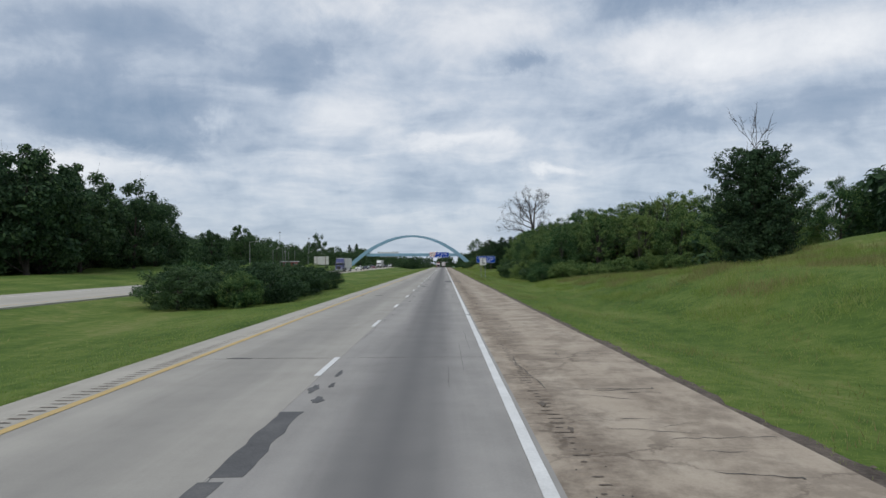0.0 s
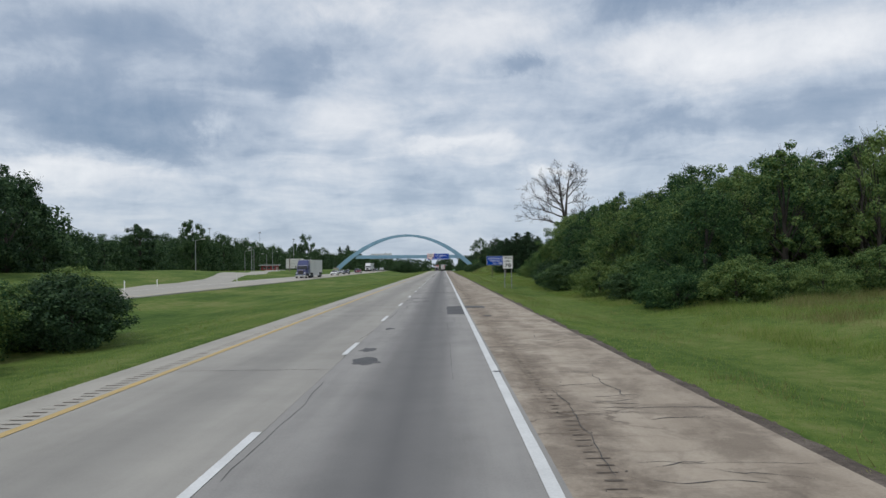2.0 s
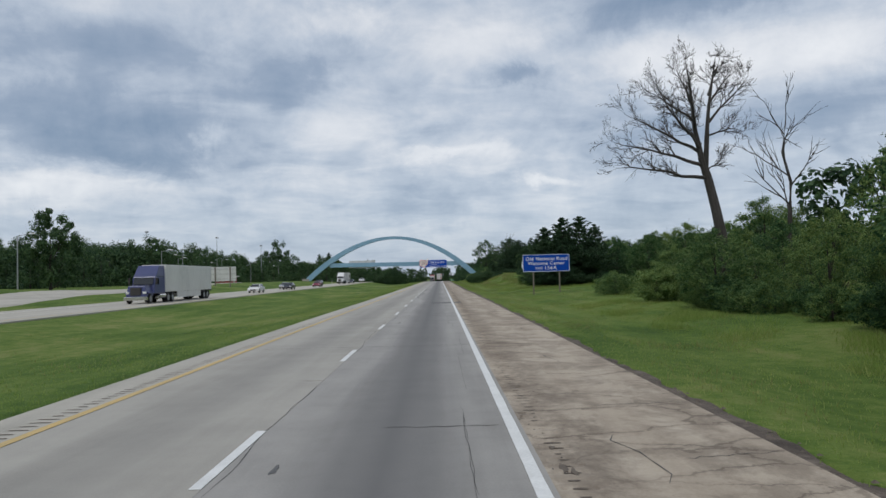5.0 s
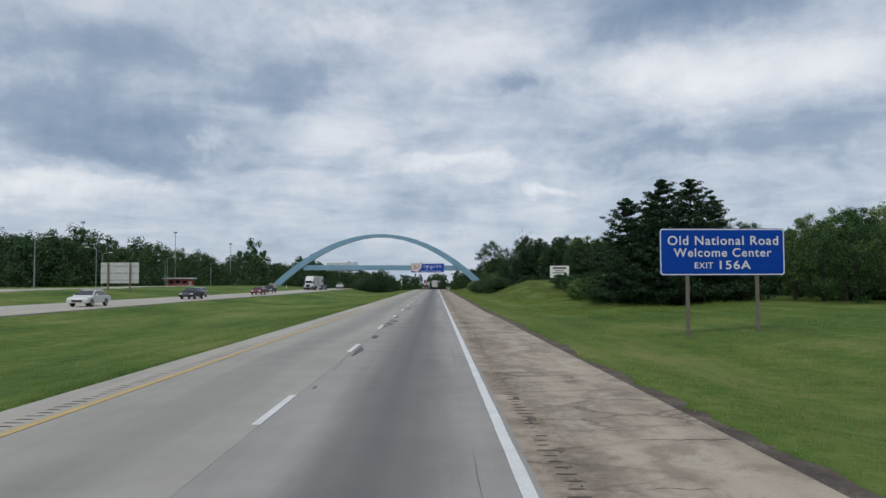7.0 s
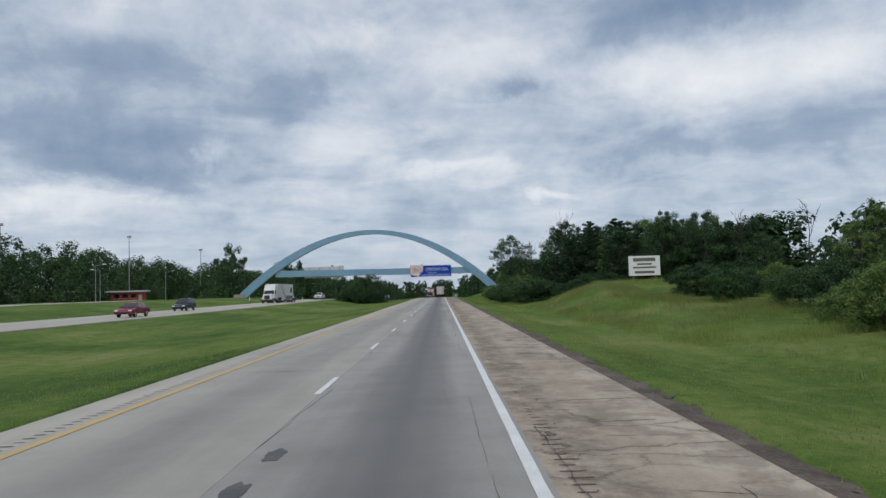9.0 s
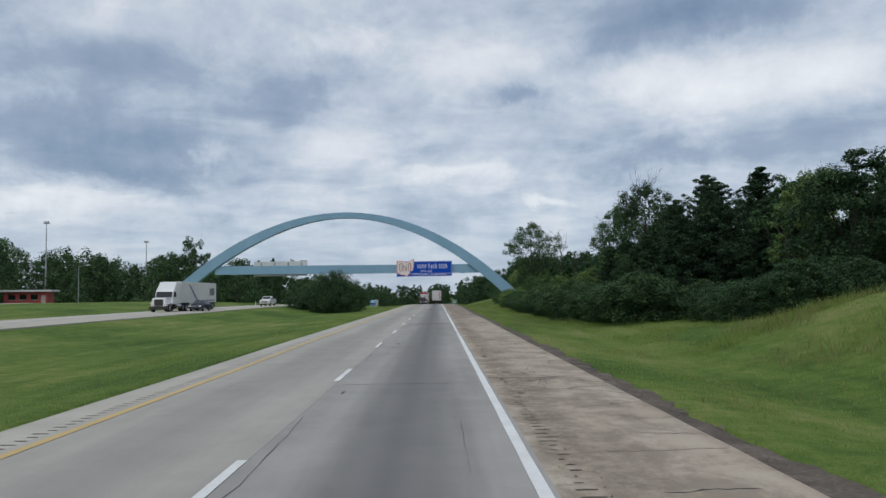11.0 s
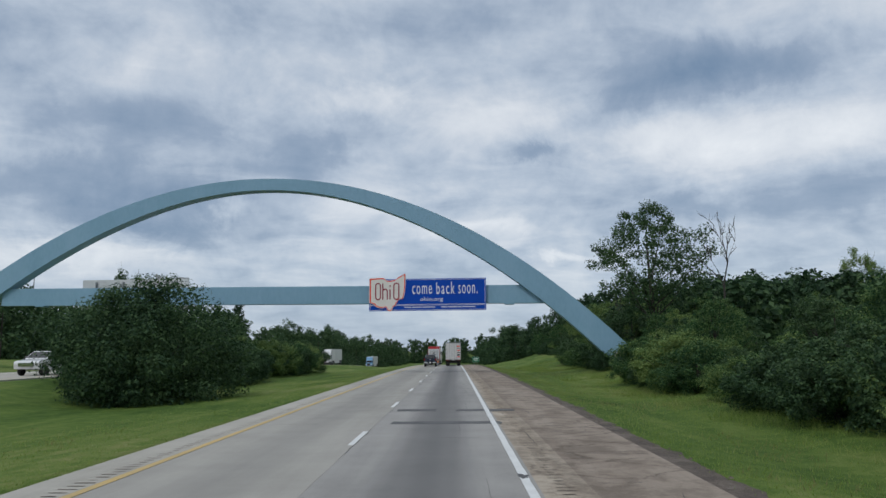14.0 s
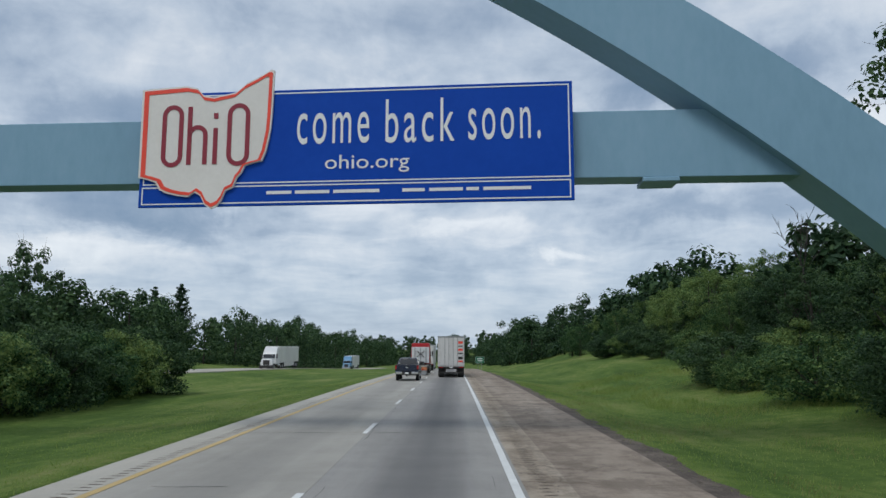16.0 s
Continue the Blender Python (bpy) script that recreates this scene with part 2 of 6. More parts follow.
def road_material(name, tones, band=None, stain=0.0, soiled=None):
    """Worn concrete: blotches along the traffic, fine grain, and a dark oil band along the lane."""
    m = bpy.data.materials.new(name)
    m.use_nodes = True
    n = Nodes(m.node_tree)
    bsdf = m.node_tree.nodes["Principled BSDF"]
    pos = n.add("ShaderNodeNewGeometry").outputs["Position"]
    lng = n.add("ShaderNodeVectorMath", {0: pos, 1: (1.0, 0.06, 1.0)}, operation="MULTIPLY").outputs[0]
    a = n.noise(lng, 0.9, 5.0, 0.6, 0.3)
    b = n.noise(pos, 30.0, 3.0, 0.7)
    c = n.noise(pos, 0.55, 7.0, 0.66, 0.15)
    f = n.math("ADD", n.math("MULTIPLY", a, 0.45), n.math("MULTIPLY", b, 0.20))
    f = n.math("ADD", f, n.math("MULTIPLY", c, 0.35))
    col = n.ramp(f, [(0.32 + 0.36 * i / (len(tones) - 1), t) for i, t in enumerate(tones)])
    if band:
        centre, half, depth = band
        x = n.add("ShaderNodeSeparateXYZ", {0: pos}).outputs[0]
        off = n.math("ABSOLUTE", n.math("SUBTRACT", x, centre))
        off = n.math("ADD", off, n.math("MULTIPLY", n.math("SUBTRACT", a, 0.5), 0.5))
        k = n.ramp(n.math("DIVIDE", off, half), [(0.0, 1.0), (0.35, 0.8), (1.0, 0.0)], "EASE")
        k = n.math("MULTIPLY", k, n.math("ADD", 0.55, n.math("MULTIPLY", a, 0.7)))
        col = n.mix(n.math("MULTIPLY", k, depth), col, (0.085, 0.085, 0.088))
    if stain:
        s1 = n.noise(n.add("ShaderNodeVectorMath", {0: pos, 1: (0.7, 0.5, 1.0)}, operation="MULTIPLY").outputs[0], 1.3, 8.0, 0.72, 0.25)
        k = n.ramp(s1, [(0.46, 0.0), (0.58, 1.0)])
        col = n.mix(n.math("MULTIPLY", k, stain), col, (0.105, 0.080, 0.060))
        # soil trodden in beside the grooves
        x = n.add("ShaderNodeSeparateXYZ", {0: pos}).outputs[0]
        off = n.math("ABSOLUTE", n.math("SUBTRACT", x, soiled[0]))
        off = n.math("ADD", off, n.math("MULTIPLY", n.math("SUBTRACT", n.noise(pos, 0.8, 6.0, 0.7, 0.3), 0.5), 2.2))
        k = n.ramp(n.math("DIVIDE", off, soiled[1]), [(0.1, 1.0), (1.0, 0.0)], "EASE")
        k = n.math("MULTIPLY", k, n.ramp(n.noise(pos, 4.5, 5.0, 0.7), [(0.36, 0.25), (0.62, 1.0)]))
        col = n.mix(n.math("MULTIPLY", k, soiled[2]), col, (0.125, 0.096, 0.072))
        # dirty map cracks, gathered in places
        bent = n.add("ShaderNodeVectorMath", {0: pos, 1: n.add("ShaderNodeVectorMath", {0: n.add("ShaderNodeTexNoise", {"Vector": pos, "Scale": 1.6, "Detail": 5.0, "Roughness": 0.65}).outputs["Color"], 1: (0.9, 0.9, 0.0)}, operation="MULTIPLY").outputs[0]}, operation="ADD").outputs[0]
        bent = n.add("ShaderNodeVectorMath", {0: bent, 1: (0.55, 1.0, 0.0)}, operation="MULTIPLY").outputs[0]
        gap = n.add("ShaderNodeTexVoronoi", {"Vector": bent, "Scale": 0.75}, feature="DISTANCE_TO_EDGE").outputs["Distance"]
        where = n.ramp(n.noise(pos, 0.16, 4.0, 0.6), [(0.46, 0.0), (0.58, 1.0)])
        vein = n.math("MULTIPLY", n.ramp(gap, [(0.0, 1.0), (0.010, 0.9), (0.022, 0.22), (0.10, 0.0)]), where)
        col = n.mix(n.math("MULTIPLY", vein, 0.6), col, (0.075, 0.056, 0.042))
    m.node_tree.links.new(col, bsdf.inputs["Base Color"])
    bsdf.inputs["Roughness"].default_value = 0.88
    bsdf.inputs["Specular IOR Level"].default_value = 0.25
    bn = n.add("ShaderNodeBump", {"Height": n.noise(pos, 22.0, 4.0, 0.7), "Strength": 0.5, "Distance": 0.012})
    m.node_tree.links.new(bn.outputs[0], bsdf.inputs["Normal"])
    return m


LANE_R = road_material("worn_concrete_slow_lane", [(0.225, 0.215, 0.200), (0.315, 0.301, 0.281), (0.39, 0.370, 0.344)], band=(-1.75, 1.25, 0.74))
LANE_L = road_material("worn_concrete_fast_lane", [(0.27, 0.256, 0.228), (0.355, 0.336, 0.300), (0.43, 0.407, 0.362)], band=(-5.4, 1.1, 0.26))
SHOULDER = road_material("brown_stained_concrete", [(0.265, 0.216, 0.165), (0.410, 0.345, 0.270), (0.525, 0.458, 0.370)], stain=0.42, soiled=(0.75, 0.75, 0.6))
SHOULDER_DIRTY = road_material("soiled_brown_concrete", [(0.190, 0.150, 0.115), (0.300, 0.245, 0.195), (0.41, 0.35, 0.285)], stain=0.5, soiled=(0.75, 0.8, 0.55))
SHOULDER_L = road_material("pale_concrete_edge", [(0.30, 0.28, 0.24), (0.41, 0.385, 0.335), (0.50, 0.47, 0.41)])

# ---- building helpers ----


def thing(name, at=(0, 0, 0), label="", category="", group="", kind="", rz=0.0):
    ob = new(name)
    ob.empty_display_size = 0.2
    ob.matrix_basis = pose(*at, 0, 0, rz)
    return tagged(ob, label, category, group, kind)


def mesh_of(bm, name):
    me = bpy.data.meshes.new(name)
    bm.to_mesh(me)
    bm.free()
    return me


def part(name, bm, material, parent=None, label=""):
    me = bm if isinstance(bm, bpy.types.Mesh) else mesh_of(bm, name)
    if not me.materials:
        me.materials.append(material)
    ob = new(name, me)
    ob.parent = parent
    return tagged(ob, label)


def data_mesh(name, verts, faces, material, smooth=False):
    me = bpy.data.meshes.new(name)
    me.from_pydata(verts, [], faces)
    me.materials.append(material)
    if smooth:
        me.shade_smooth()
    me.update()
    return me


def box_bm(x0, x1, y0, y1, z0, z1, bevel=0.0, seg=1):
    bm = bmesh.new()
    bmesh.ops.create_cube(bm, size=1.0)
    bmesh.ops.scale(bm, vec=(x1 - x0, y1 - y0, z1 - z0), verts=bm.verts)
    bmesh.ops.translate(bm, vec=((x0 + x1) / 2, (y0 + y1) / 2, (z0 + z1) / 2), verts=bm.verts)
    if bevel:
        bmesh.ops.bevel(bm, geom=bm.edges[:], offset=bevel, segments=seg, affect="EDGES", profile=0.5)
    return bm


def prism_bm(outline, axis, a, b, bevel=0.0):
    """The outline (two coordinates a point) drawn out along the axis from a to b."""
    bm = bmesh.new()

    def put(p, q):
        return {"x": (q, p[0], p[1]), "y": (p[0], q, p[1]), "z": (p[0], p[1], q)}[axis]
    lo = [bm.verts.new(put(p, a)) for p in outline]
    hi = [bm.verts.new(put(p, b)) for p in outline]
    bm.faces.new(lo)
    bm.faces.new(hi[::-1])
    k = len(outline)
    for i in range(k):
        bm.faces.new((lo[i], lo[(i + 1) % k], hi[(i + 1) % k], hi[i]))
    bmesh.ops.recalc_face_normals(bm, faces=bm.faces[:])
    if bevel:
        bmesh.ops.bevel(bm, geom=bm.edges[:], offset=bevel, segments=2, affect="EDGES", profile=0.5)
    return bm


def cyl_bm(p0, p1, r0, r1=None, seg=12):
    bm = bmesh.new()
    p0, p1 = Vector(p0), Vector(p1)
    bmesh.ops.create_cone(bm, cap_ends=True, segments=seg, radius1=r0, radius2=r0 if r1 is None else r1, depth=(p1 - p0).length)
    m = Matrix.Translation((p0 + p1) / 2) @ (p1 - p0).to_track_quat("Z", "Y").to_matrix().to_4x4()
    bmesh.ops.transform(bm, matrix=m, verts=bm.verts)
    return bm


def join_bm(*bms):
    out = bmesh.new()
    for b in bms:
        me = mesh_of(b, "tmp")
        out.from_mesh(me)
        bpy.data.meshes.remove(me)
    return out


def text_mesh(body, size, width=None, material=None, depth=0.006, spacing=1.0, bold=0.0):
    """Flat letters facing -y, centred on the origin, as a mesh."""
    cu = bpy.data.curves.new("letters", "FONT")
    cu.body, cu.size, cu.extrude, cu.align_x, cu.align_y = body, size, depth, "CENTER", "CENTER"
    cu.space_character, cu.offset, cu.resolution_u = spacing, bold, 6
    tmp = bpy.data.objects.new("letters", cu)
    scene.collection.objects.link(tmp)
    bpy.context.view_layer.update()
    me = bpy.data.meshes.new_from_object(tmp.evaluated_get(bpy.context.evaluated_depsgraph_get()))
    bpy.data.objects.remove(tmp)
    co = np.array([v.co[:] for v in me.vertices])
    cx, cz = (co[:, 0].min() + co[:, 0].max()) / 2, (co[:, 1].min() + co[:, 1].max()) / 2
    k = width / (co[:, 0].max() - co[:, 0].min()) if width else 1.0
    for v in me.vertices:
        x, y, z = v.co
        v.co = ((x - cx) * k, -z, y - cz)
    me.materials.clear()
    me.materials.append(material)
    me.update()
    return me


def letter_parts(me, name, material, parent, at):
    """Split a row of letters into one part a letter; a dot stays with its stem."""
    n = len(me.vertices)
    root = list(range(n))

    def find(i):
        while root[i] != i:
            root[i] = root[root[i]]
            i = root[i]
        return i
    for e in me.edges:
        a, b = find(e.vertices[0]), find(e.vertices[1])
        root[a] = b
    span = {}
    for i, v in enumerate(me.vertices):
        r = find(i)
        lo, hi = span.get(r, (1e9, -1e9))
        span[r] = (min(lo, v.co.x), max(hi, v.co.x))
    rows = []
    for r, (lo, hi) in sorted(span.items(), key=lambda q: q[1][0]):
        if rows and min(hi, rows[-1][1]) - max(lo, rows[-1][0]) > 0.4 * (hi - lo):
            rows[-1][1] = max(rows[-1][1], hi)
            rows[-1][2].add(r)
        else:
            rows.append([lo, hi, {r}])
    for lo, hi, keys in rows:
        idx = {}
        verts, faces = [], []
        for p in me.polygons:
            if find(p.vertices[0]) in keys:
                f = []
                for i in p.vertices:
                    if i not in idx:
                        idx[i] = len(verts)
                        verts.append(tuple(me.vertices[i].co))
                    f.append(idx[i])
                faces.append(f)
        ob = part(name, data_mesh(name, verts, faces, material), material, parent)
        ob.location = at
    bpy.data.meshes.remove(me)


def smooth(a, b, v):
    t = min(max((v - a) / (b - a), 0.0), 1.0)
    return t * t * (3 - 2 * t)


def knots(v, table):
    """Smooth interpolation through (place, value) pairs."""
    if v <= table[0][0]:
        return table[0][1]
    for (a, p), (b, q) in zip(table, table[1:]):
        if v <= b:
            return p + (q - p) * smooth(a, b, v)
    return table[-1][1]


# ---- lie of the land ----
Y0, Y1 = -60.0, 760.0


def crest(y):
    """The grade: level, then falling gently past the arch."""
    if y < 465:
        return 0.0
    if y < 660:
        return -((y - 465) ** 2) / 13000.0
    return -2.925 - (y - 660) * 0.03 * math.exp(-(y - 660) / 500.0)


FAR_NEAR_EDGE = [(-100, -25.5), (60, -26.0), (200, -27.5), (330, -29.0), (480, -31.5), (620, -30.0), (900, -30.0)]
FAR_RISE = [(0, 0.05), (150, 0.12), (300, 0.32), (480, 0.55), (560, 0.2), (700, 0.0)]
BANK_NEAR = [(-60, 2.0), (40, 2.1), (75, 0.9), (105, 0.15), (190, 0.15), (225, 0.12), (255, 0.12), (284, 0.3), (300, 0.7), (316, 1.3), (328, 2.2), (337, 2.6), (349, 1.0), (359, 0.3), (385, 0.2), (450, 0.2), (490, 0.5), (512, 1.2), (540, 1.7), (580, 1.3), (800, 1.0)]
BANK_FAR = [(-60, 4.2), (45, 4.5), (85, 1.6), (110, 0.8), (190, 0.8), (225, 1.2), (255, 0.6), (285, 0.6), (305, 1.1), (318, 1.5), (338, 2.9), (380, 1.2), (450, 1.2), (500, 2.6), (520, 4.9), (560, 5.2), (640, 4.5), (800, 4.0)]
SHOULDER_EDGE = [(0, 3.48), (60, 3.36), (110, 3.24), (200, 3.24), (242, 3.08), (258, 2.87), (330, 2.95), (400, 3.06), (450, 3.30), (560, 3.4)]


def far_edge(y):
    return knots(y, FAR_NEAR_EDGE)


def ground_z(x, y):
    z = crest(y)
    bumps = 0.12 * noise.noise((x * 0.11, y * 0.07, 0.0)) + 0.05 * noise.noise((x * 0.5, y * 0.4, 7.0))
    if -8.75 <= x <= 3.55:
        return z - 0.10
    if x > 3.55:
        d = x - 3.55
        edge = smooth(0.0, 1.2, d)
        z += -0.07 - 0.38 * smooth(0.3, 4.0, d) + bumps * edge
        z += (knots(y, BANK_NEAR) + 0.38) * smooth(4.0, 13.5, d)
        z += (knots(y, BANK_FAR) - knots(y, BANK_NEAR)) * smooth(13.0, 27.0, d)
        return z
    e = far_edge(y)
    rise = knots(y, FAR_RISE)
    if x > e:
        d, width = -8.75 - x, -8.75 - e
        z += -0.07 - 0.55 * math.sin(math.pi * min(d / width, 1.0)) * smooth(0, 2.5, d) + rise * smooth(0.45, 1.0, d / width) + bumps * smooth(0, 1.2, d) * smooth(0, 1.2, width - d)
        return z
    d = e - x
    if d < 11.6:
        return z + rise - 0.10
    d -= 11.6
    z += rise - 0.07 + bumps * smooth(0, 1.5, d) - 0.25 * math.sin(math.pi * min(d / 8.0, 1.0))
    z += 1.2 * smooth(4.0, 22.0, d) * smooth(30, 130, y) + 1.5 * smooth(60, 200, d)
    z += 1.0 * smooth(9.0, 22.0, d) * smooth(125, 165, y) * (1.0 - smooth(225, 275, y))
    return z


def build_ground():
    xs = [-1800, -1000, -600, -400, -300, -240, -200, -170, -145, -125, -110, -98, -88, -80, -74, -68, -63, -58, -54, -50, -47, -44, -42, -41, -40, -39, -38, -37.3, -36.6, -35, -33.5]
    xs += [-32.5 + 0.5 * i for i in range(17)] + [-23.5, -22, -20.5, -19, -17.5, -16, -14.5, -13, -11.7, -10.7, -9.9, -9.3, -8.76, -8.74, -5, -1, 3.54, 3.56, 4.1, 4.8, 5.6, 6.5, 7.5, 8.6, 9.8, 11, 12.3, 13.7, 15.2, 16.8, 18.5, 20.5, 22.5, 25, 28, 31.5, 36, 42, 50, 60, 75, 95, 120, 160, 220, 320, 500, 900, 1800]
    ys = [-900, -400, -200, -110] + [Y0 + 4.0 * i for i in range(0, 206)] + [800, 850, 920, 1000, 1150, 1400, 1900, 2800, 4200]
    verts = [(x, y, ground_z(x, y)) for y in ys for x in xs]
    k = len(xs)
    faces = [(j * k + i, j * k + i + 1, (j + 1) * k + i + 1, (j + 1) * k + i) for j in range(len(ys) - 1) for i in range(k - 1)]
    ob = new("ground", data_mesh("ground", verts, faces, GRASS, True))
    tagged(ob, "rough mown green grass verge, median and fields", "ground", kind="structure")


build_ground()


def strip_mesh(name, x0, x1, y0, y1, z, material, step=6.0, thick=0.12, cols=1):
    """A long slab that follows the grade; x0 and x1 may be functions of y."""
    n = max(1, int(math.ceil((y1 - y0) / step)))
    ys = [y0 + (y1 - y0) * i / n for i in range(n + 1)]
    fx0 = x0 if callable(x0) else (lambda y: x0)
    fx1 = x1 if callable(x1) else (lambda y: x1)
    fz = z if callable(z) else (lambda y: z)
    verts, faces = [], []
    for y in ys:
        for c in range(cols + 1):
            x = fx0(y) + (fx1(y) - fx0(y)) * c / cols
            verts.append((x, y, crest(y) + fz(y)))
        verts += [(fx1(y), y, crest(y) + fz(y) - thick), (fx0(y), y, crest(y) + fz(y) - thick)]
    k = cols + 3
    for j in range(n):
        for i in range(k):
            faces.append((j * k + i, j * k + (i + 1) % k, (j + 1) * k + (i + 1) % k, (j + 1) * k + i))
    faces += [tuple(range(k))[::-1], tuple(n * k + i for i in range(k))]
    return data_mesh(name, verts, faces, material)


# ---- the road ----
road = thing("road", label="worn pale concrete motorway carriageway with two lanes", category="road", kind="structure")
shoulder = thing("shoulder", label="brown-stained cracked concrete hard shoulder", category="shoulder", kind="structure")
JOINTS = [17.9 + 18.42 * i for i in range(-4, 41)]


INSET = [(0, 0.0), (170, 0.0), (232, 0.15), (332, 0.16), (352, 0.02), (560, 0.0)]


def inset(y):
    """How far the median edge of the concrete and its line stand nearer to the lanes."""
    return knots(y, INSET)


def slabs():
    g = 0.003
    for a, b in zip(JOINTS, JOINTS[1:]):
        part("slab", strip_mesh("slab", -3.66 + 0.0025, 0.16, a + g, b - g, 0.0, LANE_R), LANE_R, road)
        part("slab", strip_mesh("slab", -7.45, -3.66 - 0.0025, a + g, b - g, 0.0, LANE_L), LANE_L, road)
        m = (a + b) / 2
        for u, v in ((a, m), (m, b)):
            part("slab", strip_mesh("slab", 1.02, lambda y: knots(y, SHOULDER_EDGE) + 0.02 * noise.noise((y * 0.7, 3, 0)), u + g, v - g, -0.012, SHOULDER if v < 392 else SHOULDER_DIRTY, 1.6), SHOULDER if v < 392 else SHOULDER_DIRTY, shoulder)
        part("slab", strip_mesh("slab", lambda y: -8.55 + inset(y), lambda y: -8.24 + inset(y), a + g, b - g, -0.01, SHOULDER_L), SHOULDER_L, road)
    lo, hi = JOINTS[0], JOINTS[-1]
    part("bedding", strip_mesh("bedding", lambda y: -8.55 + inset(y), lambda y: knots(y, SHOULDER_EDGE) - 0.06, lo, hi, -0.035, TAR, thick=0.06), TAR, road, "dark dirt in the joints")


GROOVE_LINE = [(-60, 0.66), (30, 0.60), (75, 0.72), (112, 0.70), (136, 0.42), (215, 0.54), (262, 0.50), (335, 0.52), (420, 0.58), (560, 0.55)]


def rumble(name, x0, x1, middle, material, parent):
    """Milled grooves 0.41 m long and 0.18 m wide across a strip, one every 0.305 m, along a wandering middle line."""
    lo, hi, pitch = JOINTS[0], 560.0, 0.305
    prof = [(0.0, 0.0), (0.11, 0.0), (0.135, -0.007), (0.20, -0.013), (0.265, -0.007), (0.29, 0.0)]
    edge0 = x0 if callable(x0) else (lambda y: x0)
    edge1 = x1 if callable(x1) else (lambda y: x1)
    verts, faces, dirt, dirt_faces = [], [], [], []
    n = int((hi - lo) / pitch)
    x_side = edge0(0.0)
    rng = random.Random(17 + int(10 * x_side))
    for i in range(n):
        y0 = lo + pitch * i
        c = middle(y0)
        for dy, dz in prof:
            y = y0 + dy
            z = crest(y) - 0.010
            verts += [(edge0(y), y, z), (c - 0.23, y, z), (c - 0.19, y, z + dz), (c + 0.19, y, z + dz), (c + 0.23, y, z), (edge1(y), y, z)]
        # dirt half fills the groove
        k = 0.5 + 0.55 * noise.noise((y0 * 0.09, 6.0, edge0(0.0))) + 0.35 * noise.noise((y0 * 0.6, 1.0, edge0(0.0)))
        if x_side < 0:
            k = 0.6 + 0.4 * k
        if k < 0.22:
            continue
        cut = 0.24 * max(0.0, 0.75 - k)
        a, b = c - 0.20 + rng.uniform(0.0, 0.10) + cut, c + 0.20 - rng.uniform(0.0, 0.14) - cut
        thin = 1.0 if x_side < 0 else 0.72
        w0, w1 = thin * rng.uniform(0.014, 0.046), thin * rng.uniform(0.014, 0.046)
        z = crest(y0 + 0.2) - 0.0135
        q = len(dirt)
        dirt += [(a, y0 + 0.205 - w0 * 0.6, z), ((a + b) / 2, y0 + 0.205 - w1, z), (b, y0 + 0.205 - w0 * 0.8, z), (b, y0 + 0.205 + w1 * 0.7, z), ((a + b) / 2, y0 + 0.205 + w0, z), (a, y0 + 0.205 + w1 * 0.8, z)]
        dirt_faces.append(tuple(range(q, q + 6)))
    rows = len(verts) // 6
    for j in range(rows - 1):
        for c in range(5):
            faces.append((6 * j + c, 6 * j + c + 1, 6 * j + 7 + c, 6 * j + 6 + c))
    ob = part(name, data_mesh(name, verts, faces, material), material, parent, "milled rumble grooves in dirty concrete")
    ob["kind"] = "stuff"
    part("groove_dirt", data_mesh("groove_dirt", dirt, dirt_faces, GRIME), GRIME, parent, "dark dirt lying in the grooves")["kind"] = "stuff"
    part("slab", strip_mesh("slab", x0, x1, 560.0, JOINTS[-1], -0.012, material), material, parent)


slabs()
rumble("rumble_strip", 0.16, 1.02, lambda y: knots(y, GROOVE_LINE), SHOULDER, shoulder)
rumble("rumble_strip", lambda y: -8.24 + inset(y), -7.45, lambda y: -7.72 + inset(y), SHOULDER_L, road)


def lines():
    edge = thing("edge_line", label="solid white painted edge line on concrete", category="road marking", kind="structure")
    part("stripe", strip_mesh("stripe", lambda y: -0.075 - 0.012 * noise.noise((y * 0.9, 1, 0)), lambda y: 0.085 + 0.016 * noise.noise((y * 0.8, 5, 0)), JOINTS[0], 700, 0.009, PAINT_W, 1.0, 0.004), PAINT_W, edge)
    yel = thing("median_line", label="solid faded yellow painted line beside the median", category="road marking", kind="structure")
    part("stripe", strip_mesh("stripe", lambda y: -7.415 + inset(y) - 0.015 * noise.noise((y * 0.9, 9, 0)), lambda y: -7.24 + inset(y) + 0.012 * noise.noise((y * 0.7, 4, 0)), JOINTS[0], 700, 0.009, PAINT_Y, 2.0, 0.004), PAINT_Y, yel)
    for i in range(-5, 56):
        y = 14.95 + 12.19 * i
        ob = new("lane_dash", strip_mesh("lane_dash", -3.80, -3.66, y, y + 3.05, 0.009, PAINT_W, 1.0, 0.004))
        tagged(ob, "short white painted lane dash on concrete", "lane marking", "lane dashes", "structure")


lines()


